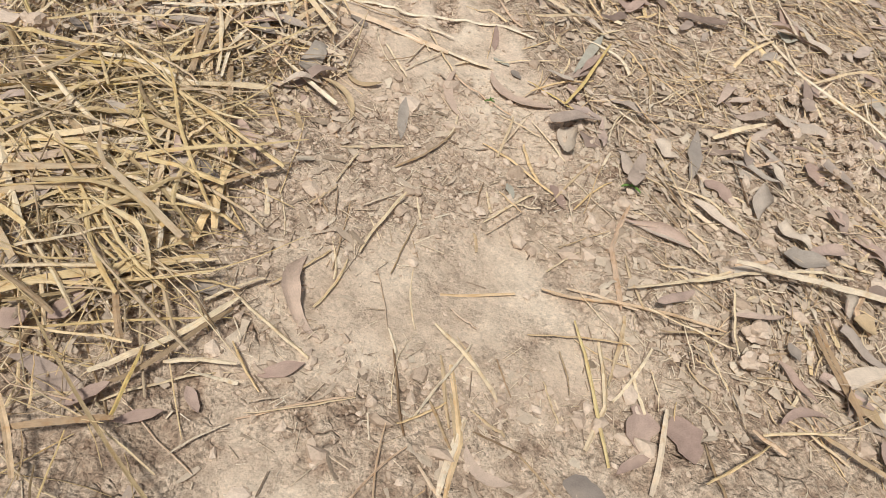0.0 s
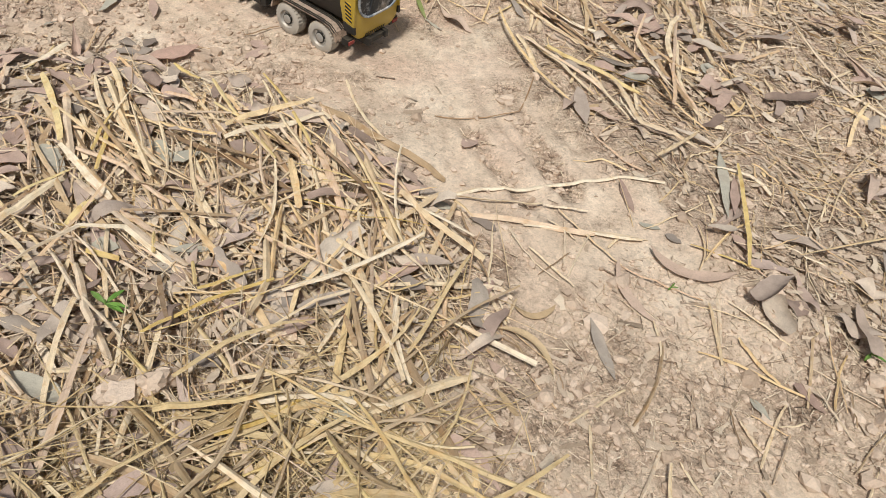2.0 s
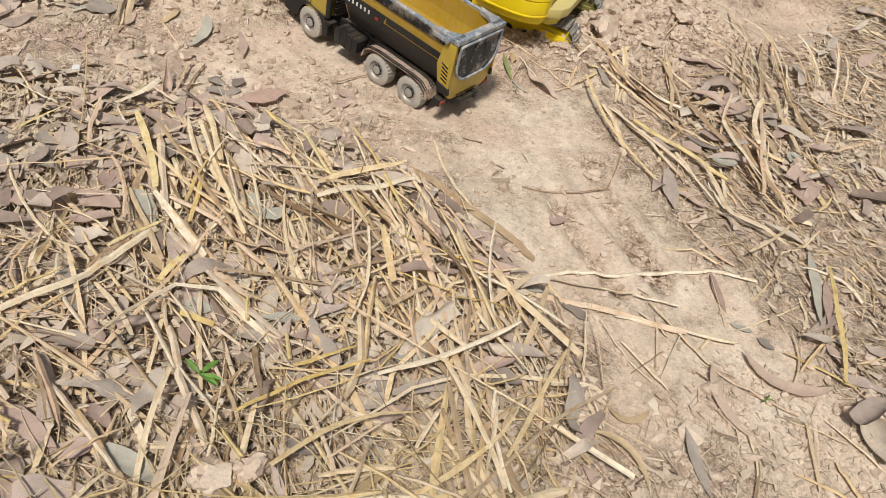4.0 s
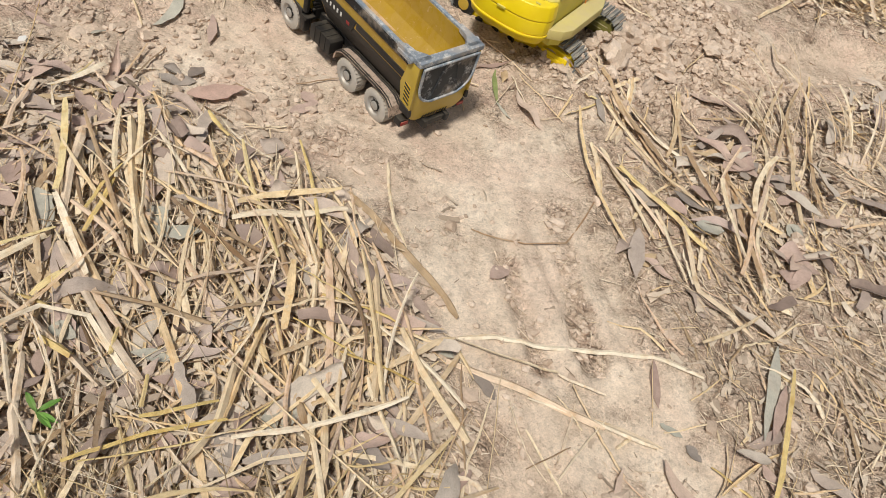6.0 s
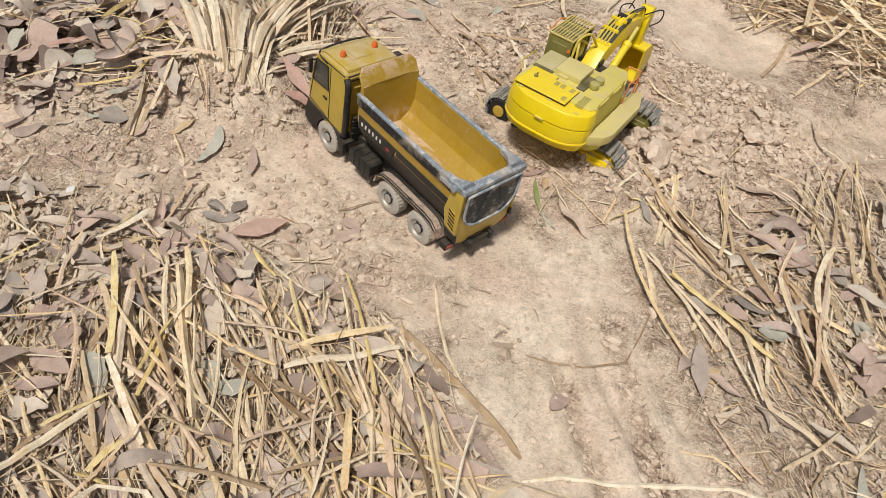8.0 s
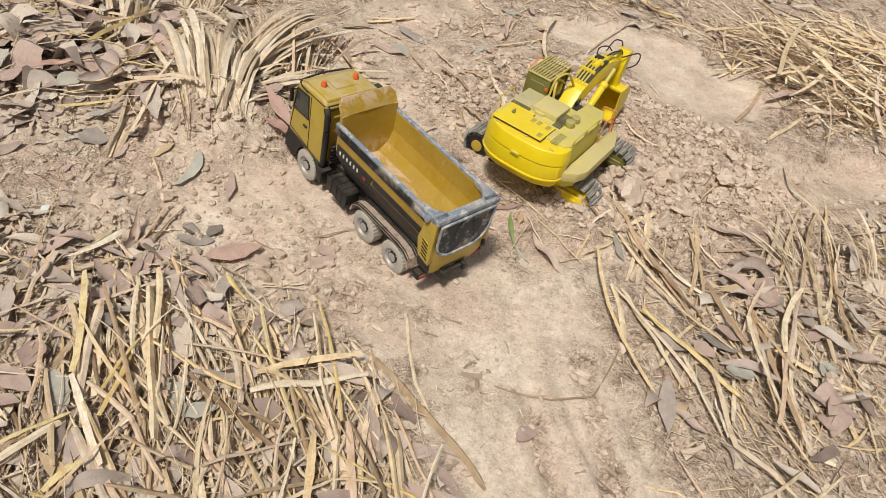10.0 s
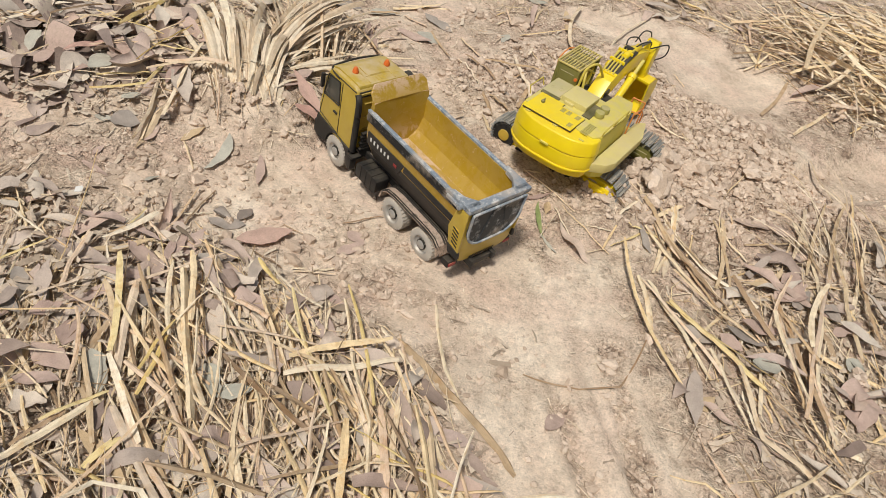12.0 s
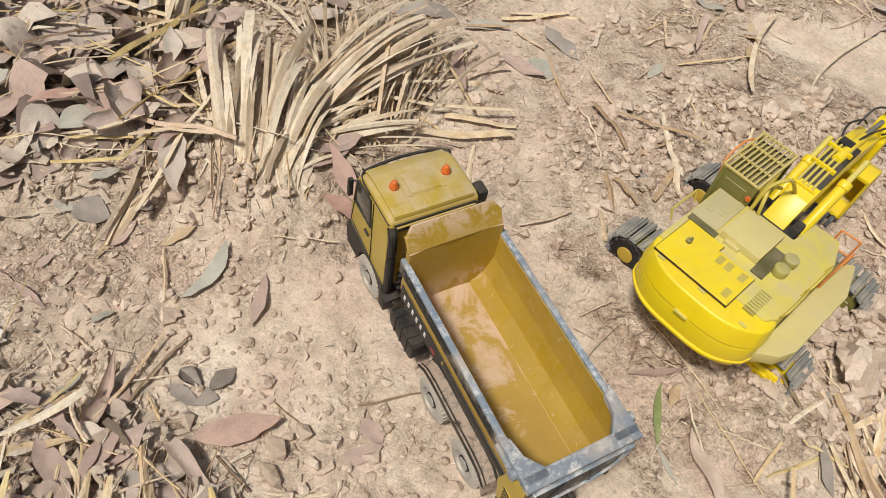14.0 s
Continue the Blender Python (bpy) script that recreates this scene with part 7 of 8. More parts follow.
# straw blades that stand out
straw_at(-0.262, 0.848, 118, 0.098, 0.0056, "s")
straw_at(-0.220, 0.855, 13, 0.078, 0.0057, "b")
straw_at(0.201, 0.860, 122, 0.051, 0.0023, "s")
straw_at(-0.115, 0.865, 41, 0.055, 0.0021, "s")
straw_at(0.115, 0.871, 72, 0.086, 0.0064, "s")
straw_at(0.162, 0.888, 166, 0.052, 0.0023, "s")
straw_at(0.330, 0.890, 63, 0.100, 0.0068, "s")
straw_at(0.551, 0.893, 146, 0.089, 0.0082, "s")
straw_at(0.104, 0.899, 111, 0.053, 0.0033, "s")
straw_at(-0.182, 0.901, 83, 0.076, 0.0039, "y")
straw_at(0.447, 0.903, 137, 0.038, 0.0061, "s")
straw_at(-0.030, 0.905, 16, 0.106, 0.0023, "s")
straw_at(0.118, 0.906, 91, 0.061, 0.0042, "s")
straw_at(-0.065, 0.907, 10, 0.026, 0.0036, "s")
straw_at(0.086, 0.909, 28, 0.057, 0.0028, "s")
straw_at(0.490, 0.914, 7, 0.094, 0.0036, "s")
straw_at(-0.113, 0.922, 171, 0.046, 0.0041, "w")
straw_at(-0.127, 0.934, 10, 0.066, 0.0046, "s")
straw_at(-0.087, 0.937, 118, 0.057, 0.0028, "s")
straw_at(-0.237, 0.938, 173, 0.103, 0.0036, "s")
straw_at(0.110, 0.940, 100, 0.085, 0.0039, "s")
straw_at(-0.159, 0.956, 38, 0.151, 0.0064, "s")
straw_at(0.269, 0.957, 97, 0.172, 0.0041, "y")
straw_at(0.173, 0.962, 108, 0.048, 0.0020, "b")
straw_at(-0.208, 0.968, 114, 0.067, 0.0069, "b")
straw_at(0.243, 0.976, 83, 0.054, 0.0026, "s")
straw_at(-0.293, 0.977, 146, 0.082, 0.0064, "s")
straw_at(0.321, 0.979, 50, 0.088, 0.0037, "s")
straw_at(0.570, 1.004, 95, 0.121, 0.0051, "b")
straw_at(0.307, 1.009, 70, 0.100, 0.0054, "s")
straw_at(-0.281, 1.010, 8, 0.095, 0.0047, "s")
straw_at(-0.111, 1.026, 34, 0.068, 0.0070, "s")
straw_at(0.398, 1.038, 167, 0.112, 0.0028, "s")
straw_at(-0.185, 1.040, 26, 0.109, 0.0054, "s")
straw_at(0.453, 1.055, 82, 0.092, 0.0040, "s")
straw_at(0.299, 1.078, 163, 0.085, 0.0034, "s")
straw_at(0.401, 1.109, 19, 0.152, 0.0053, "s")
straw_at(0.591, 1.126, 176, 0.236, 0.0075, "s")
straw_at(-0.363, 1.135, 116, 0.180, 0.0082, "s")
straw_at(-0.233, 1.138, 156, 0.089, 0.0053, "s")
straw_at(-0.212, 1.161, 99, 0.139, 0.0049, "s")
straw_at(-0.337, 1.168, 36, 0.074, 0.0096, "s")
straw_at(-0.147, 1.168, 87, 0.150, 0.0083, "s")
straw_at(-0.128, 1.177, 38, 0.120, 0.0067, "b")
straw_at(-0.312, 1.193, 31, 0.146, 0.0077, "s")
straw_at(-0.187, 1.227, 54, 0.042, 0.0052, "s")
straw_at(-0.252, 1.241, 110, 0.122, 0.0046, "y")
straw_at(-0.343, 1.260, 141, 0.146, 0.0069, "s")
straw_at(-0.167, 1.280, 41, 0.151, 0.0024, "b")
straw_at(-0.169, 1.282, 109, 0.118, 0.0048, "s")
straw_at(-0.011, 1.322, 79, 0.031, 0.0020, "b")
straw_at(0.429, 1.324, 94, 0.210, 0.0034, "s")
straw_at(-0.327, 1.328, 15, 0.091, 0.0048, "y")
straw_at(-0.116, 1.329, 109, 0.092, 0.0032, "s")
straw_at(-0.248, 1.343, 145, 0.097, 0.0037, "w")
straw_at(0.127, 1.354, 68, 0.064, 0.0027, "s")
straw_at(0.600, 1.370, 17, 0.078, 0.0051, "s")
straw_at(-0.325, 1.373, 178, 0.074, 0.0056, "s")
straw_at(-0.179, 1.393, 90, 0.117, 0.0045, "s")
straw_at(-0.185, 1.396, 65, 0.083, 0.0052, "s")
straw_at(-0.353, 1.403, 100, 0.070, 0.0042, "s")
straw_at(-0.321, 1.405, 29, 0.065, 0.0033, "s")
straw_at(-0.228, 1.411, 92, 0.040, 0.0060, "b")
straw_at(-0.249, 1.411, 55, 0.050, 0.0049, "s")
straw_at(-0.437, 1.415, 117, 0.036, 0.0042, "y")
straw_at(-0.562, 1.424, 40, 0.067, 0.0036, "s")
straw_at(-0.200, 1.425, 98, 0.176, 0.0060, "s")
straw_at(-0.034, 1.428, 56, 0.040, 0.0038, "s")
straw_at(-0.628, 1.438, 105, 0.033, 0.0053, "s")
straw_at(0.585, 1.442, 27, 0.118, 0.0076, "s")
straw_at(0.498, 1.447, 5, 0.252, 0.0060, "s")
straw_at(-0.573, 1.453, 120, 0.135, 0.0055, "s")
straw_at(0.279, 1.460, 134, 0.090, 0.0043, "y")
straw_at(-0.652, 1.465, 146, 0.060, 0.0036, "y")
straw_at(-0.468, 1.473, 126, 0.072, 0.0034, "s")
straw_at(-0.365, 1.478, 27, 0.148, 0.0040, "y")
straw_at(-0.650, 1.482, 118, 0.103, 0.0041, "s")
straw_at(-0.066, 1.491, 62, 0.090, 0.0021, "s")
straw_at(-0.610, 1.495, 109, 0.084, 0.0042, "s")
straw_at(-0.412, 1.496, 93, 0.063, 0.0060, "s")
straw_at(-0.201, 1.505, 17, 0.182, 0.0063, "s")
straw_at(-0.185, 1.507, 78, 0.109, 0.0049, "s")
straw_at(-0.341, 1.509, 25, 0.075, 0.0055, "y")
straw_at(-0.528, 1.512, 124, 0.099, 0.0029, "s")
straw_at(-0.140, 1.512, 111, 0.107, 0.0064, "s")
straw_at(-0.052, 1.528, 83, 0.127, 0.0023, "b")
straw_at(-0.153, 1.529, 3, 0.047, 0.0039, "s")
straw_at(0.353, 1.531, 62, 0.223, 0.0058, "y")
straw_at(-0.240, 1.533, 93, 0.072, 0.0044, "s")
straw_at(0.110, 1.540, 158, 0.162, 0.0055, "w")
straw_at(-0.509, 1.545, 115, 0.094, 0.0046, "s")
straw_at(0.810, 1.546, 123, 0.220, 0.0083, "s")
straw_at(-0.624, 1.564, 165, 0.141, 0.0035, "s")
straw_at(-0.643, 1.564, 58, 0.123, 0.0029, "s")
straw_at(-0.286, 1.565, 83, 0.123, 0.0055, "s")
straw_at(-0.420, 1.582, 91, 0.032, 0.0043, "y")
straw_at(-0.554, 1.585, 120, 0.080, 0.0057, "s")
straw_at(0.105, 1.588, 148, 0.061, 0.0044, "s")
straw_at(-0.235, 1.594, 31, 0.057, 0.0058, "s")
straw_at(-0.207, 1.611, 144, 0.083, 0.0041, "y")
straw_at(-0.651, 1.612, 29, 0.096, 0.0046, "y")
straw_at(-0.507, 1.622, 154, 0.037, 0.0054, "y")
straw_at(0.007, 1.623, 165, 0.149, 0.0057, "s")
straw_at(-0.153, 1.633, 101, 0.209, 0.0073, "s")
straw_at(-0.105, 1.639, 5, 0.080, 0.0049, "s")
straw_at(-0.253, 1.644, 29, 0.074, 0.0042, "s")
straw_at(-0.188, 1.659, 174, 0.066, 0.0037, "s")
straw_at(-0.250, 1.664, 91, 0.102, 0.0097, "s")
straw_at(-0.180, 1.667, 97, 0.142, 0.0049, "s")
straw_at(-0.570, 1.670, 40, 0.060, 0.0050, "b")
straw_at(0.326, 1.676, 30, 0.129, 0.0050, "s")
straw_at(-0.416, 1.679, 160, 0.093, 0.0058, "s")
straw_at(-0.215, 1.687, 149, 0.093, 0.0037, "y")
straw_at(-0.310, 1.689, 26, 0.124, 0.0036, "s")
straw_at(-0.543, 1.700, 41, 0.073, 0.0068, "y")
straw_at(-0.497, 1.714, 125, 0.124, 0.0081, "s")
straw_at(-0.311, 1.732, 159, 0.091, 0.0053, "s")
straw_at(-0.258, 1.750, 121, 0.077, 0.0065, "b")
straw_at(-0.564, 1.772, 101, 0.110, 0.0048, "s")
straw_at(-0.373, 1.782, 152, 0.079, 0.0049, "s")
straw_at(-0.479, 1.787, 73, 0.078, 0.0043, "y")
straw_at(0.298, 1.788, 92, 0.063, 0.0037, "w")
straw_at(-0.436, 1.796, 95, 0.100, 0.0038, "s")
straw_at(-0.449, 1.799, 117, 0.197, 0.0076, "s")
straw_at(-0.484, 1.809, 116, 0.229, 0.0056, "b")
straw_at(-0.304, 1.810, 111, 0.204, 0.0056, "y")
straw_at(-0.263, 1.814, 24, 0.132, 0.0080, "s")
straw_at(0.418, 1.815, 85, 0.100, 0.0051, "s")
straw_at(-0.640, 1.817, 8, 0.126, 0.0042, "s")
straw_at(-0.349, 1.822, 167, 0.140, 0.0034, "s")
straw_at(-0.237, 1.833, 106, 0.208, 0.0046, "y")
straw_at(0.810, 1.846, 89, 0.166, 0.0067, "s")
straw_at(-0.540, 1.848, 95, 0.167, 0.0101, "y")
straw_at(-0.379, 1.858, 144, 0.048, 0.0070, "s")
straw_at(-0.483, 1.865, 107, 0.133, 0.0059, "s")
straw_at(-0.604, 1.871, 36, 0.081, 0.0051, "s")
straw_at(1.004, 1.871, 94, 0.205, 0.0090, "b")
straw_at(-0.459, 1.885, 103, 0.119, 0.0082, "s")
straw_at(0.294, 1.901, 135, 0.202, 0.0060, "y")
straw_at(0.406, 1.905, 82, 0.238, 0.0054, "s")
straw_at(-0.673, 1.918, 55, 0.072, 0.0051, "y")
straw_at(0.240, 1.932, 111, 0.192, 0.0068, "s")
straw_at(-0.370, 1.934, 131, 0.055, 0.0062, "y")
straw_at(-0.686, 1.968, 152, 0.059, 0.0033, "s")
straw_at(-0.310, 1.968, 13, 0.059, 0.0026, "w")
straw_at(0.484, 1.970, 60, 0.242, 0.0058, "s")
straw_at(-0.378, 1.981, 148, 0.052, 0.0028, "s")
straw_at(-0.569, 2.002, 50, 0.062, 0.0049, "b")
straw_at(0.600, 2.036, 85, 0.194, 0.0061, "b")
straw_at(-0.515, 2.043, 72, 0.139, 0.0036, "s")
straw_at(0.297, 2.062, 119, 0.207, 0.0052, "b")
straw_at(0.260, 2.087, 58, 0.092, 0.0060, "s")
straw_at(0.362, 2.099, 78, 0.153, 0.0046, "s")
straw_at(0.275, 2.106, 117, 0.213, 0.0061, "b")
straw_at(0.537, 2.117, 101, 0.086, 0.0056, "s")
straw_at(0.504, 2.158, 7, 0.178, 0.0041, "s")
straw_at(0.286, 2.173, 76, 0.085, 0.0056, "s")
straw_at(-0.389, 2.264, 20, 0.081, 0.0023, "s")
straw_at(-0.605, 2.281, 87, 0.166, 0.0076, "s")
straw_at(-0.567, 2.314, 68, 0.121, 0.0047, "w")
straw_at(-0.650, 2.334, 7, 0.118, 0.0070, "y")
straw_at(0.701, 2.400, 91, 0.135, 0.0076, "s")
straw_at(-0.589, 2.418, 148, 0.092, 0.0066, "y")
straw_at(-0.599, 2.473, 65, 0.191, 0.0068, "b")
straw_at(-0.380, 2.479, 19, 0.075, 0.0047, "s")
straw_at(-0.288, 2.531, 9, 0.241, 0.0062, "s")
straw_at(-0.355, 2.532, 23, 0.173, 0.0045, "s")
straw_at(-0.659, 2.557, 74, 0.176, 0.0062, "y")
straw_at(0.756, 2.603, 41, 0.192, 0.0084, "s")
straw_at(-0.329, 2.611, 156, 0.085, 0.0058, "s")
straw_at(-0.273, 2.613, 122, 0.164, 0.0065, "s")
straw_at(-0.804, 2.632, 161, 0.185, 0.0091, "s")
straw_at(0.906, 2.681, 10, 0.159, 0.0110, "s")
straw_at(0.702, 2.692, 53, 0.210, 0.0087, "b")
straw_at(-0.143, 2.828, 18, 0.130, 0.0073, "s")
straw_at(0.814, 2.864, 16, 0.362, 0.0059, "s")
straw_at(0.955, 2.898, 169, 0.250, 0.0097, "b")
straw_at(0.798, 3.077, 24, 0.215, 0.0102, "s")
straw_at(0.565, 3.125, 133, 0.129, 0.0077, "b")

# stalks thrown across the leaf pile
for k in range(34):
    px, py = RNG.uniform(-0.92, -0.52), RNG.uniform(2.26, 2.62)
    bent_straw(px, py, RNG.uniform(0, 180) if k % 3 else RNG.normal(30, 14), ((RNG.uniform(0.04, 0.09), 0), (RNG.uniform(0.03, 0.08), RNG.normal(0, 14))), min(0.0022 * math.exp(RNG.normal(0.3, 0.5)), 0.008), "sbswsy"[k % 6])

# leaves that stand out
leaf_at(0.459, 2.030, 30, 0.087, 0.0352, "m")
leaf_at(0.474, 2.059, 28, 0.060, 0.0283, "m")
leaf_at(0.473, 2.015, 37, 0.053, 0.0242, "d")
leaf_at(0.492, 1.842, 15, 0.062, 0.0331, "m")
leaf_at(0.495, 1.832, 47, 0.077, 0.0241, "p")
leaf_at(0.480, 1.800, -6, 0.053, 0.0261, "m")
leaf_at(0.491, 1.801, 46, 0.074, 0.0211, "m")
leaf_at(0.021, 1.756, 45, 0.047, 0.0221, "m")
leaf_at(0.345, 1.926, -25, 0.065, 0.0251, "d")
leaf_at(0.312, 1.907, -42, 0.038, 0.0201, "m")
leaf_at(0.355, 1.868, -16, 0.044, 0.0282, "g")
leaf_at(0.518, 1.991, -54, 0.036, 0.0242, "d")
leaf_at(0.533, 1.962, 23, 0.063, 0.0222, "m")
leaf_at(0.425, 2.042, -8, 0.050, 0.0202, "t")
leaf_at(0.458, 2.199, 1, 0.084, 0.0253, "p")
leaf_at(0.235, 1.794, 31, 0.041, 0.0201, "t")
leaf_at(0.512, 1.889, -63, 0.030, 0.0282, "g")
leaf_at(-0.778, 2.420, 19, 0.078, 0.0430, "b")
leaf_at(-0.724, 2.501, 19, 0.087, 0.0455, "m")
leaf_at(-0.809, 2.525, 19, 0.046, 0.0307, "m")
leaf_at(-0.746, 2.328, -13, 0.055, 0.0316, "m")
leaf_at(-0.702, 2.357, 57, 0.066, 0.0367, "g")
leaf_at(-0.731, 2.370, 39, 0.080, 0.0240, "r")
leaf_at(-0.674, 2.381, -54, 0.075, 0.0240, "m")
leaf_at(-0.795, 2.346, 78, 0.056, 0.0272, "m")
leaf_at(-0.633, 2.524, 44, 0.079, 0.0400, "p")
leaf_at(-0.800, 2.611, 33, 0.055, 0.0363, "m")
leaf_at(-0.639, 2.676, 20, 0.075, 0.0402, "m")
leaf_at(-0.696, 2.439, 36, 0.075, 0.0348, "d")
leaf_at(-0.667, 2.409, 69, 0.050, 0.0285, "m")
leaf_at(-0.640, 2.235, 0, 0.046, 0.0375, "d")
leaf_at(-0.642, 2.285, 44, 0.034, 0.0177, "g")
leaf_at(-0.580, 2.338, 61, 0.055, 0.0209, "m")
leaf_at(-0.386, 2.376, 62, 0.075, 0.0199, "m")
leaf_at(-0.355, 2.311, -18, 0.055, 0.0196, "r")
leaf_at(-0.534, 2.234, 45, 0.045, 0.0146, "t")
leaf_at(-0.595, 2.221, 72, 0.042, 0.0187, "m")
leaf_at(-0.595, 2.266, -23, 0.045, 0.0218, "d")
leaf_at(-0.881, 2.482, 81, 0.048, 0.0284, "d")
leaf_at(-0.596, 2.591, 52, 0.043, 0.0329, "b")
leaf_at(-0.823, 2.378, 53, 0.035, 0.0251, "g")
leaf_at(-0.673, 2.237, -11, 0.030, 0.0168, "g")
leaf_at(-0.817, 2.465, 50, 0.052, 0.0314, "g")
leaf_at(-0.480, 2.667, 45, 0.068, 0.0401, "b")
leaf_at(-0.573, 2.018, 65, 0.064, 0.0092, "g")
leaf_at(-0.513, 2.023, 88, 0.051, 0.0184, "m")
leaf_at(-0.536, 1.948, -37, 0.064, 0.0204, "m")
leaf_at(-0.506, 1.957, 93, 0.060, 0.0136, "m")
leaf_at(-0.496, 1.974, 80, 0.044, 0.0143, "m")
leaf_at(-0.457, 2.052, -22, 0.040, 0.0153, "d")
leaf_at(-0.457, 2.072, -26, 0.032, 0.0196, "d")
leaf_at(-0.436, 2.056, 2, 0.030, 0.0184, "d")
leaf_at(-0.425, 2.080, 64, 0.036, 0.0175, "d")
leaf_at(-0.482, 2.195, 69, 0.088, 0.0184, "g", 60)
leaf_at(-0.418, 2.179, 93, 0.068, 0.0146, "m", 20)
leaf_at(-0.567, 2.110, 58, 0.027, 0.0092, "g")
leaf_at(-0.650, 2.115, -24, 0.046, 0.0095, "m")
leaf_at(-0.659, 2.162, 66, 0.024, 0.0092, "m")
leaf_at(-0.387, 2.024, 30, 0.086, 0.0298, "r")
leaf_at(-0.261, 2.030, 29, 0.046, 0.0184, "m")
leaf_at(-0.454, 1.950, -7, 0.042, 0.0133, "d")
leaf_at(0.143, 2.963, -9, 0.056, 0.0266, "g")
leaf_at(0.039, 2.732, 62, 0.047, 0.0168, "g")
leaf_at(-0.113, 2.760, -49, 0.089, 0.0392, "d")
leaf_at(-0.171, 2.679, -24, 0.087, 0.0256, "m")
leaf_at(0.211, 2.888, -86, 0.065, 0.0180, "t")
leaf_at(0.203, 2.829, -82, 0.045, 0.0202, "t")
leaf_at(0.020, 2.484, -27, 0.024, 0.0114, "d")
leaf_at(-0.260, 2.630, -79, 0.097, 0.0180, "m", 30)
leaf_at(0.197, 2.987, -76, 0.045, 0.0158, "m")
leaf_at(0.045, 2.140, -90, 0.076, 0.0100, "n", 20)
leaf_at(0.056, 2.089, -60, 0.046, 0.0071, "g")
leaf_at(0.097, 2.090, -66, 0.088, 0.0190, "p", 12)
leaf_at(0.230, 2.176, -96, 0.067, 0.0155, "d")
leaf_at(0.227, 2.116, -75, 0.052, 0.0153, "d")
leaf_at(0.062, 2.167, -106, 0.026, 0.0133, "t")
leaf_at(0.043, 2.192, 14, 0.068, 0.0092, "m")
leaf_at(0.248, 0.850, -17, 0.043, 0.0244, "d")
leaf_at(0.148, 0.859, -42, 0.064, 0.0129, "p", 102)
leaf_at(-0.168, 0.876, 21, 0.042, 0.0120, "m")
leaf_at(0.302, 0.877, 28, 0.046, 0.0124, "m")
leaf_at(-0.212, 0.888, 40, 0.040, 0.0130, "m")
leaf_at(0.592, 0.899, -91, 0.039, 0.0184, "m")
leaf_at(-0.128, 0.900, -60, 0.031, 0.0104, "m")
leaf_at(0.362, 0.907, -85, 0.057, 0.0388, "m")
leaf_at(0.316, 0.917, -102, 0.057, 0.0440, "m")
leaf_at(0.502, 0.940, 18, 0.070, 0.0125, "m", -59)
leaf_at(-0.053, 0.940, 19, 0.046, 0.0132, "m")
leaf_at(0.586, 0.952, -56, 0.047, 0.0257, "t")
leaf_at(-0.296, 0.955, 34, 0.028, 0.0236, "m")
leaf_at(-0.257, 0.970, 45, 0.033, 0.0215, "m")
leaf_at(0.515, 0.986, -58, 0.061, 0.0091, "m")
leaf_at(-0.140, 1.025, -11, 0.042, 0.0175, "d")
leaf_at(0.527, 1.027, -73, 0.024, 0.0188, "d")
leaf_at(-0.047, 1.035, -84, 0.125, 0.0192, "p", 91)
leaf_at(0.636, 1.073, -39, 0.031, 0.0285, "t")
leaf_at(-0.179, 1.174, -18, 0.064, 0.0294, "d")
leaf_at(0.599, 1.178, -8, 0.065, 0.0342, "d")
leaf_at(0.205, 1.253, -80, 0.031, 0.0104, "g")
leaf_at(0.270, 1.253, -73, 0.047, 0.0166, "m")
leaf_at(0.512, 1.297, -55, 0.055, 0.0227, "m")
leaf_at(-0.080, 1.308, -69, 0.045, 0.0074, "t")
leaf_at(-0.258, 1.334, -33, 0.069, 0.0290, "g")
leaf_at(-0.075, 1.351, -63, 0.039, 0.0117, "m")
leaf_at(0.685, 1.361, -84, 0.049, 0.0303, "m")
leaf_at(0.057, 1.362, -93, 0.082, 0.0154, "d")
leaf_at(0.494, 1.370, -107, 0.113, 0.0203, "d")
leaf_at(-0.029, 1.376, -50, 0.095, 0.0097, "t", -109)
leaf_at(-0.240, 1.405, -52, 0.041, 0.0138, "t")
leaf_at(-0.523, 1.409, -34, 0.078, 0.0235, "g")
leaf_at(-0.374, 1.411, -37, 0.038, 0.0194, "d")
leaf_at(-0.640, 1.419, 2, 0.027, 0.0091, "r")
leaf_at(-0.002, 1.423, -10, 0.061, 0.0103, "t", 122)
leaf_at(0.131, 1.428, -86, 0.117, 0.0150, "p", 67)
leaf_at(-0.276, 1.438, 27, 0.046, 0.0177, "m")
leaf_at(0.227, 1.452, -41, 0.131, 0.0190, "p", 110)
leaf_at(-0.055, 1.457, 51, 0.035, 0.0116, "m")
leaf_at(-0.617, 1.458, -46, 0.077, 0.0212, "m")
leaf_at(-0.556, 1.461, -55, 0.033, 0.0163, "m")
leaf_at(-0.156, 1.473, -30, 0.055, 0.0227, "d")
leaf_at(-0.290, 1.478, -44, 0.036, 0.0243, "d")
leaf_at(0.319, 1.478, 109, 0.041, 0.0141, "m")
leaf_at(-0.348, 1.479, -24, 0.025, 0.0149, "m")
leaf_at(-0.319, 1.488, -10, 0.037, 0.0160, "d")
leaf_at(0.232, 1.509, -57, 0.024, 0.0175, "d")
leaf_at(-0.253, 1.510, -85, 0.031, 0.0189, "g")
leaf_at(-0.233, 1.519, 55, 0.035, 0.0128, "g")
leaf_at(0.210, 1.537, -35, 0.030, 0.0111, "g")
leaf_at(-0.347, 1.545, 1, 0.057, 0.0157, "m")
leaf_at(-0.551, 1.551, -59, 0.023, 0.0177, "g")
leaf_at(-0.570, 1.562, -60, 0.036, 0.0148, "m")
leaf_at(0.362, 1.567, -124, 0.101, 0.0126, "m")
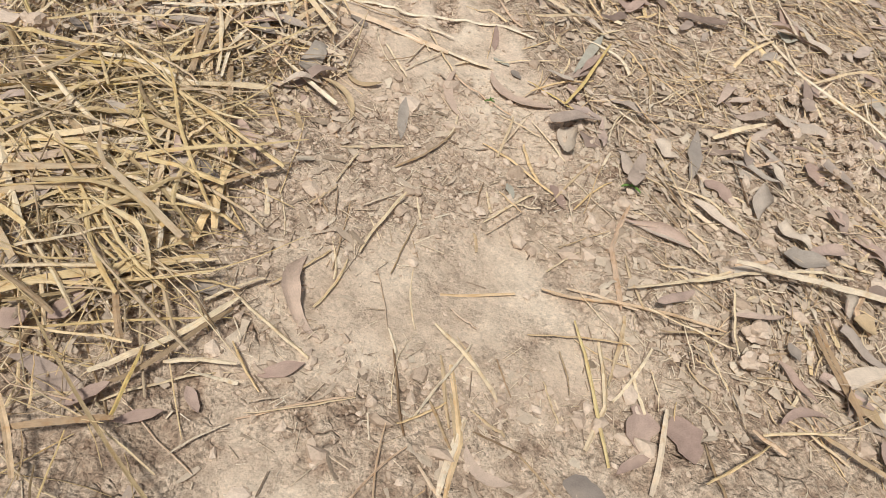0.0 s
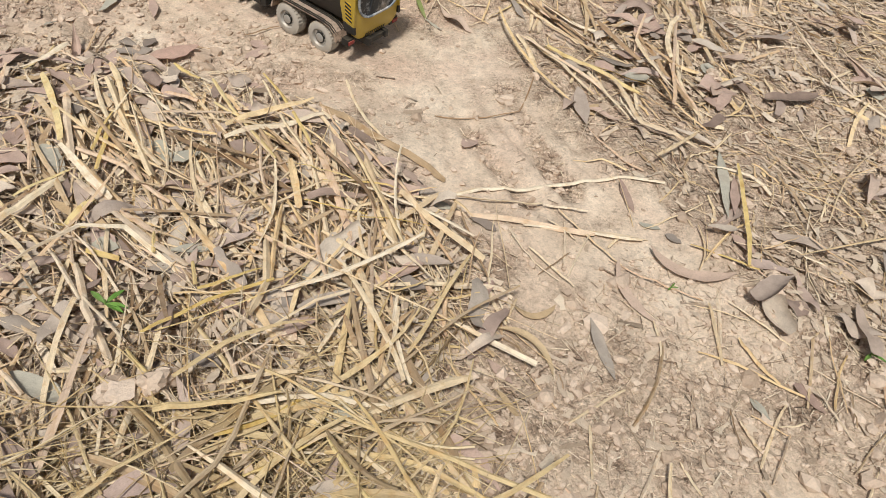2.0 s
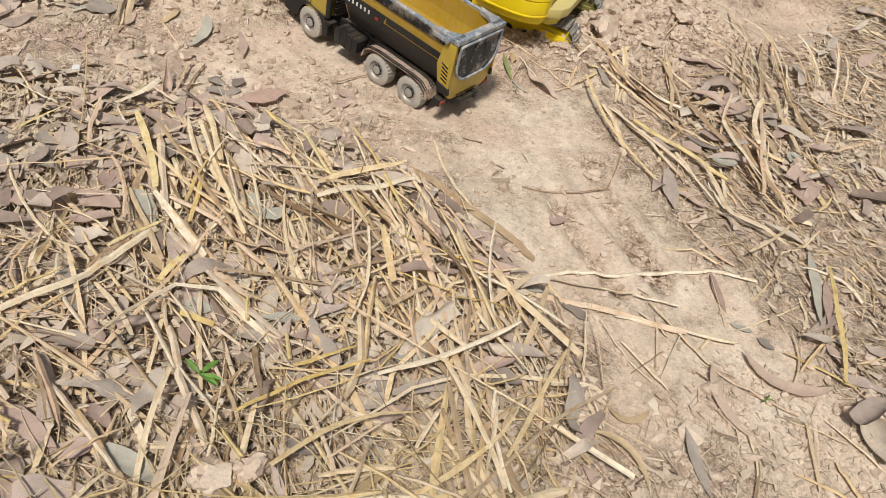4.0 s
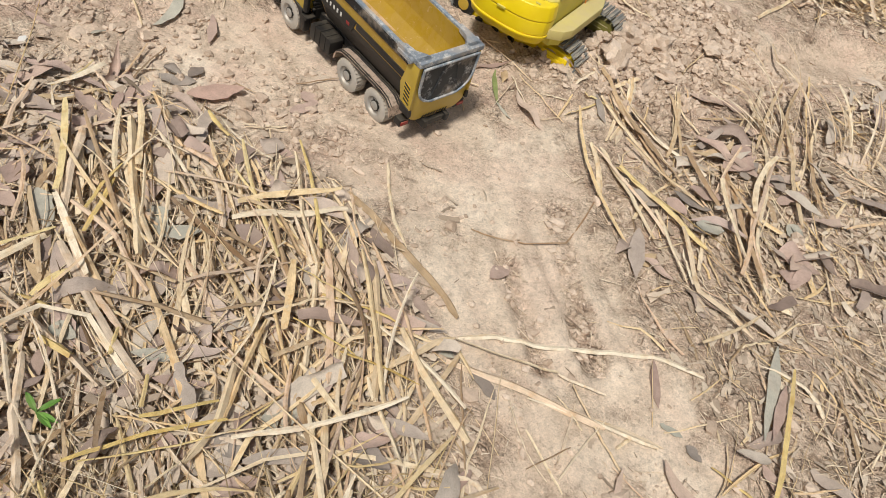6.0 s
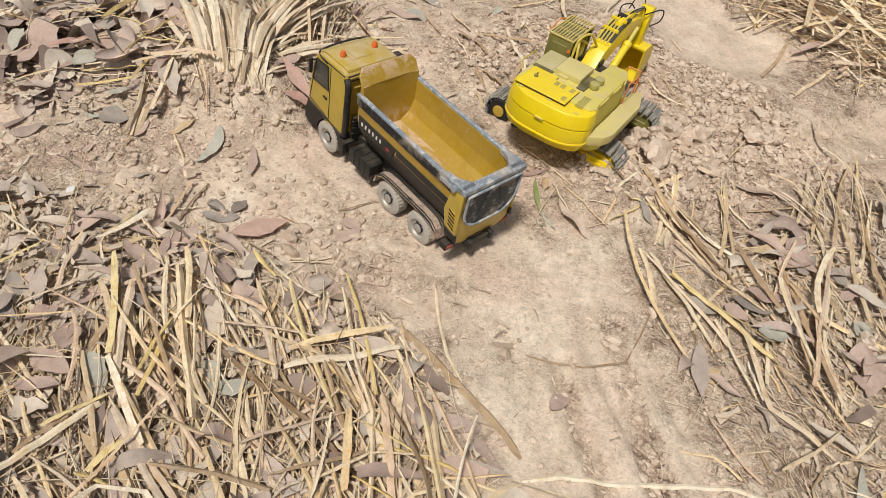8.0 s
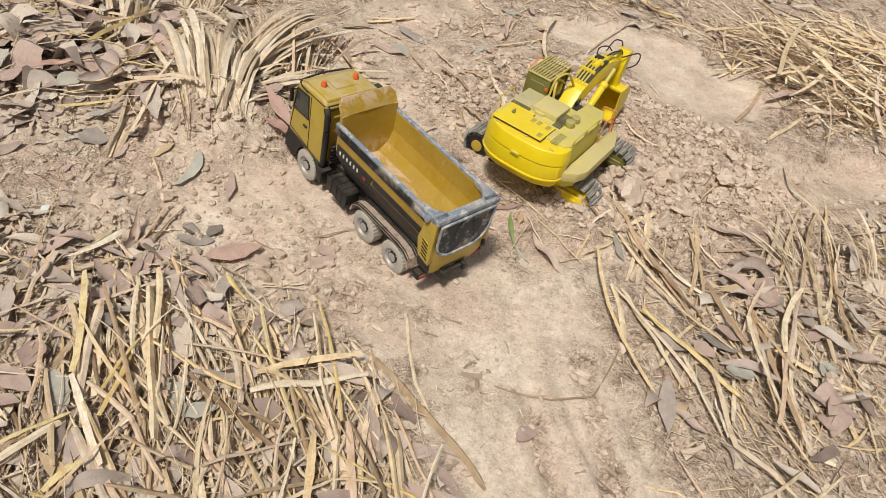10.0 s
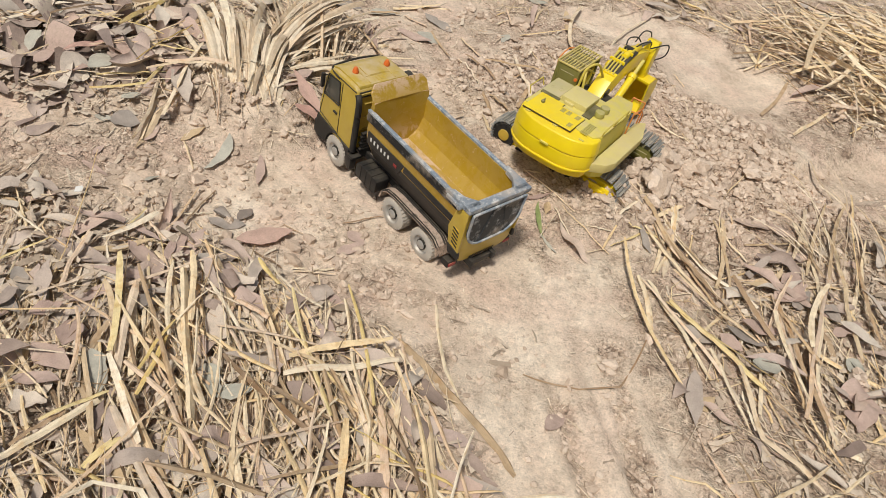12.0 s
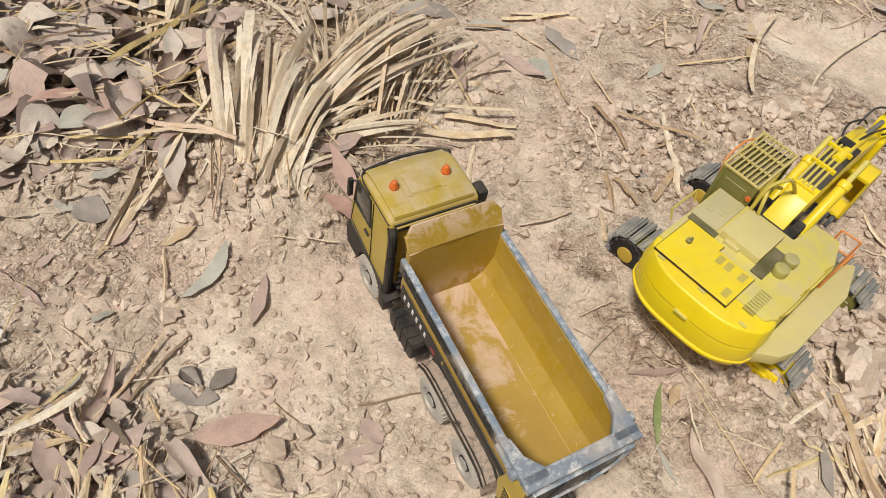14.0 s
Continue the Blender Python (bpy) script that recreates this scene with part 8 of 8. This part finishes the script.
leaf_at(-0.380, 1.573, -7, 0.047, 0.0127, "g")
leaf_at(-0.018, 1.579, -60, 0.046, 0.0179, "d")
leaf_at(-0.473, 1.592, -21, 0.032, 0.0188, "g")
leaf_at(0.203, 1.596, -94, 0.062, 0.0123, "m")
leaf_at(-0.633, 1.596, -41, 0.040, 0.0179, "b")
leaf_at(0.364, 1.597, -118, 0.165, 0.0170, "g")
leaf_at(-0.599, 1.620, -72, 0.069, 0.0339, "d")
leaf_at(-0.064, 1.622, -43, 0.032, 0.0145, "g")
leaf_at(-0.294, 1.630, 47, 0.062, 0.0150, "b")
leaf_at(-0.690, 1.637, 59, 0.034, 0.0182, "m")
leaf_at(-0.497, 1.645, -41, 0.105, 0.0162, "t")
leaf_at(-0.595, 1.733, 0, 0.050, 0.0203, "m")
leaf_at(-0.386, 1.740, 13, 0.052, 0.0217, "g")
leaf_at(-0.537, 1.750, -65, 0.057, 0.0209, "g")
leaf_at(-0.410, 1.755, -60, 0.051, 0.0254, "g")
leaf_at(-0.591, 1.765, -33, 0.063, 0.0277, "m")
leaf_at(-0.679, 1.767, -62, 0.034, 0.0203, "m")
leaf_at(0.790, 1.772, -25, 0.040, 0.0274, "g")
leaf_at(0.248, 1.780, -39, 0.056, 0.0158, "b")
leaf_at(-0.582, 1.798, -84, 0.043, 0.0313, "m")
leaf_at(0.805, 1.823, -99, 0.130, 0.0224, "m")
leaf_at(0.498, 1.825, -38, 0.062, 0.0347, "m")
leaf_at(-0.711, 1.830, -4, 0.042, 0.0385, "d")
leaf_at(-0.619, 1.834, 32, 0.037, 0.0217, "m")
leaf_at(-0.668, 1.838, -30, 0.048, 0.0214, "d")
leaf_at(0.350, 1.865, 11, 0.046, 0.0233, "d")
leaf_at(-0.511, 1.867, 76, 0.035, 0.0175, "d")
leaf_at(-0.663, 1.876, -56, 0.043, 0.0184, "d")
leaf_at(-0.472, 1.881, -27, 0.030, 0.0171, "g")
leaf_at(-0.381, 1.883, -42, 0.045, 0.0154, "m")
leaf_at(-0.723, 1.885, -34, 0.044, 0.0363, "d")
leaf_at(0.520, 1.893, -41, 0.025, 0.0203, "g")
leaf_at(-0.275, 1.907, -35, 0.033, 0.0116, "m")
leaf_at(0.260, 1.917, -28, 0.050, 0.0191, "d")
leaf_at(-0.614, 1.934, -19, 0.089, 0.0310, "b")
leaf_at(0.379, 1.948, -18, 0.060, 0.0372, "m")
leaf_at(-0.565, 1.958, 21, 0.084, 0.0129, "t")
leaf_at(0.511, 1.997, 117, 0.034, 0.0209, "m")
leaf_at(0.460, 2.023, -4, 0.057, 0.0395, "m")
leaf_at(0.425, 2.052, 22, 0.104, 0.0125, "t", 77)
leaf_at(-0.255, 2.057, -35, 0.032, 0.0211, "m")
leaf_at(0.512, 2.196, -23, 0.050, 0.0245, "m")
leaf_at(-0.361, 2.346, -45, 0.086, 0.0240, "r")
leaf_at(-0.380, 2.401, 61, 0.080, 0.0217, "m")
leaf_at(-0.136, 2.687, -39, 0.063, 0.0266, "g")
leaf_at(-0.493, 2.740, -46, 0.101, 0.0465, "b")
leaf_at(-0.348, 2.751, 14, 0.074, 0.0331, "d")
leaf_at(0.824, 2.753, 28, 0.173, 0.0239, "m")
leaf_at(-0.237, 2.764, 30, 0.081, 0.0240, "g")
leaf_at(-0.313, 2.773, -36, 0.071, 0.0301, "d")
leaf_at(1.061, 2.963, -19, 0.090, 0.0443, "b")
leaf_at(0.990, 2.969, -0, 0.180, 0.0265, "m")
leaf_at(1.024, 3.175, 37, 0.197, 0.0286, "g")

# single clods
clod_at(-0.505, 2.132, 0.0134, 0.6)
clod_at(-0.470, 2.136, 0.0078, 0.6)
clod_at(-0.510, 2.086, 0.0109, 0.6)
clod_at(-0.268, 2.121, 0.0098, 0.6)
clod_at(-0.273, 2.050, 0.0062, 0.6)
clod_at(-0.280, 2.004, 0.0103, 0.6)
clod_at(-0.250, 2.007, 0.0067, 0.6)
clod_at(-0.219, 2.042, 0.0082, 0.6)
clod_at(-0.239, 2.126, 0.0062, 0.6)
clod_at(-0.625, 2.123, 0.0176, 0.6)
clod_at(-0.594, 2.104, 0.0165, 0.6)
clod_at(-0.595, 2.139, 0.0139, 0.6)
clod_at(-0.544, 2.142, 0.0124, 0.6)
clod_at(-0.572, 2.085, 0.0078, 0.6)
clod_at(-0.635, 2.088, 0.0098, 0.6)
clod_at(-0.606, 2.018, 0.0108, 0.6)
clod_at(-0.487, 2.100, 0.0072, 0.6)
clod_at(-0.594, 2.020, 0.0073, 0.6)
clod_at(-0.456, 2.107, 0.0078, 0.6)
clod_at(0.086, 2.827, 0.0228, 0.8)
clod_at(-0.027, 2.620, 0.0152, 0.8)
clod_at(0.240, 2.679, 0.0310, 0.8)
clod_at(0.160, 2.619, 0.0246, 0.8)
clod_at(0.206, 2.668, 0.0163, 0.8)
clod_at(0.071, 2.688, 0.0131, 0.8)
clod_at(0.008, 2.842, 0.0123, 0.8)
clod_at(-0.030, 2.868, 0.0150, 0.8)
clod_at(-0.054, 2.825, 0.0139, 0.8)
clod_at(0.308, 2.756, 0.0265, 0.8)
clod_at(0.059, 2.731, 0.0117, 0.8)
clod_at(0.031, 2.675, 0.0100, 0.8)
clod_at(-0.206, 2.614, 0.0149, 0.8)
clod_at(-0.230, 2.580, 0.0147, 0.8)
clod_at(0.460, 1.003, 0.0130)
clod_at(0.481, 1.045, 0.0169)
clod_at(-0.453, 1.383, 0.0203)
clod_at(-0.425, 1.390, 0.0165)
clod_at(-0.420, 1.390, 0.0183)
clod_at(-0.562, 1.506, 0.0073)
clod_at(0.510, 1.863, 0.0167)
clod_at(-0.191, 1.925, 0.0067)
clod_at(-0.203, 1.946, 0.0083)
clod_at(-0.275, 1.990, 0.0092)
clod_at(0.428, 2.160, 0.0123)
clod_at(0.395, 2.164, 0.0142)
clod_at(0.296, 2.235, 0.0167)
clod_at(0.265, 2.236, 0.0302)
clod_at(0.363, 2.247, 0.0149)
clod_at(-0.725, 2.256, 0.0103)
clod_at(-0.528, 2.257, 0.0103)
clod_at(0.320, 2.272, 0.0123)
clod_at(0.404, 2.276, 0.0152)
clod_at(0.460, 2.280, 0.0184)
clod_at(0.293, 2.297, 0.0139)
clod_at(0.265, 2.298, 0.0105)
clod_at(0.253, 2.300, 0.0151)
clod_at(0.378, 2.320, 0.0238)
clod_at(0.314, 2.328, 0.0227)
clod_at(0.364, 2.370, 0.0138)
clod_at(0.447, 2.371, 0.0193)
clod_at(0.574, 2.377, 0.0142)
clod_at(0.524, 2.392, 0.0186)
clod_at(0.351, 2.409, 0.0097)
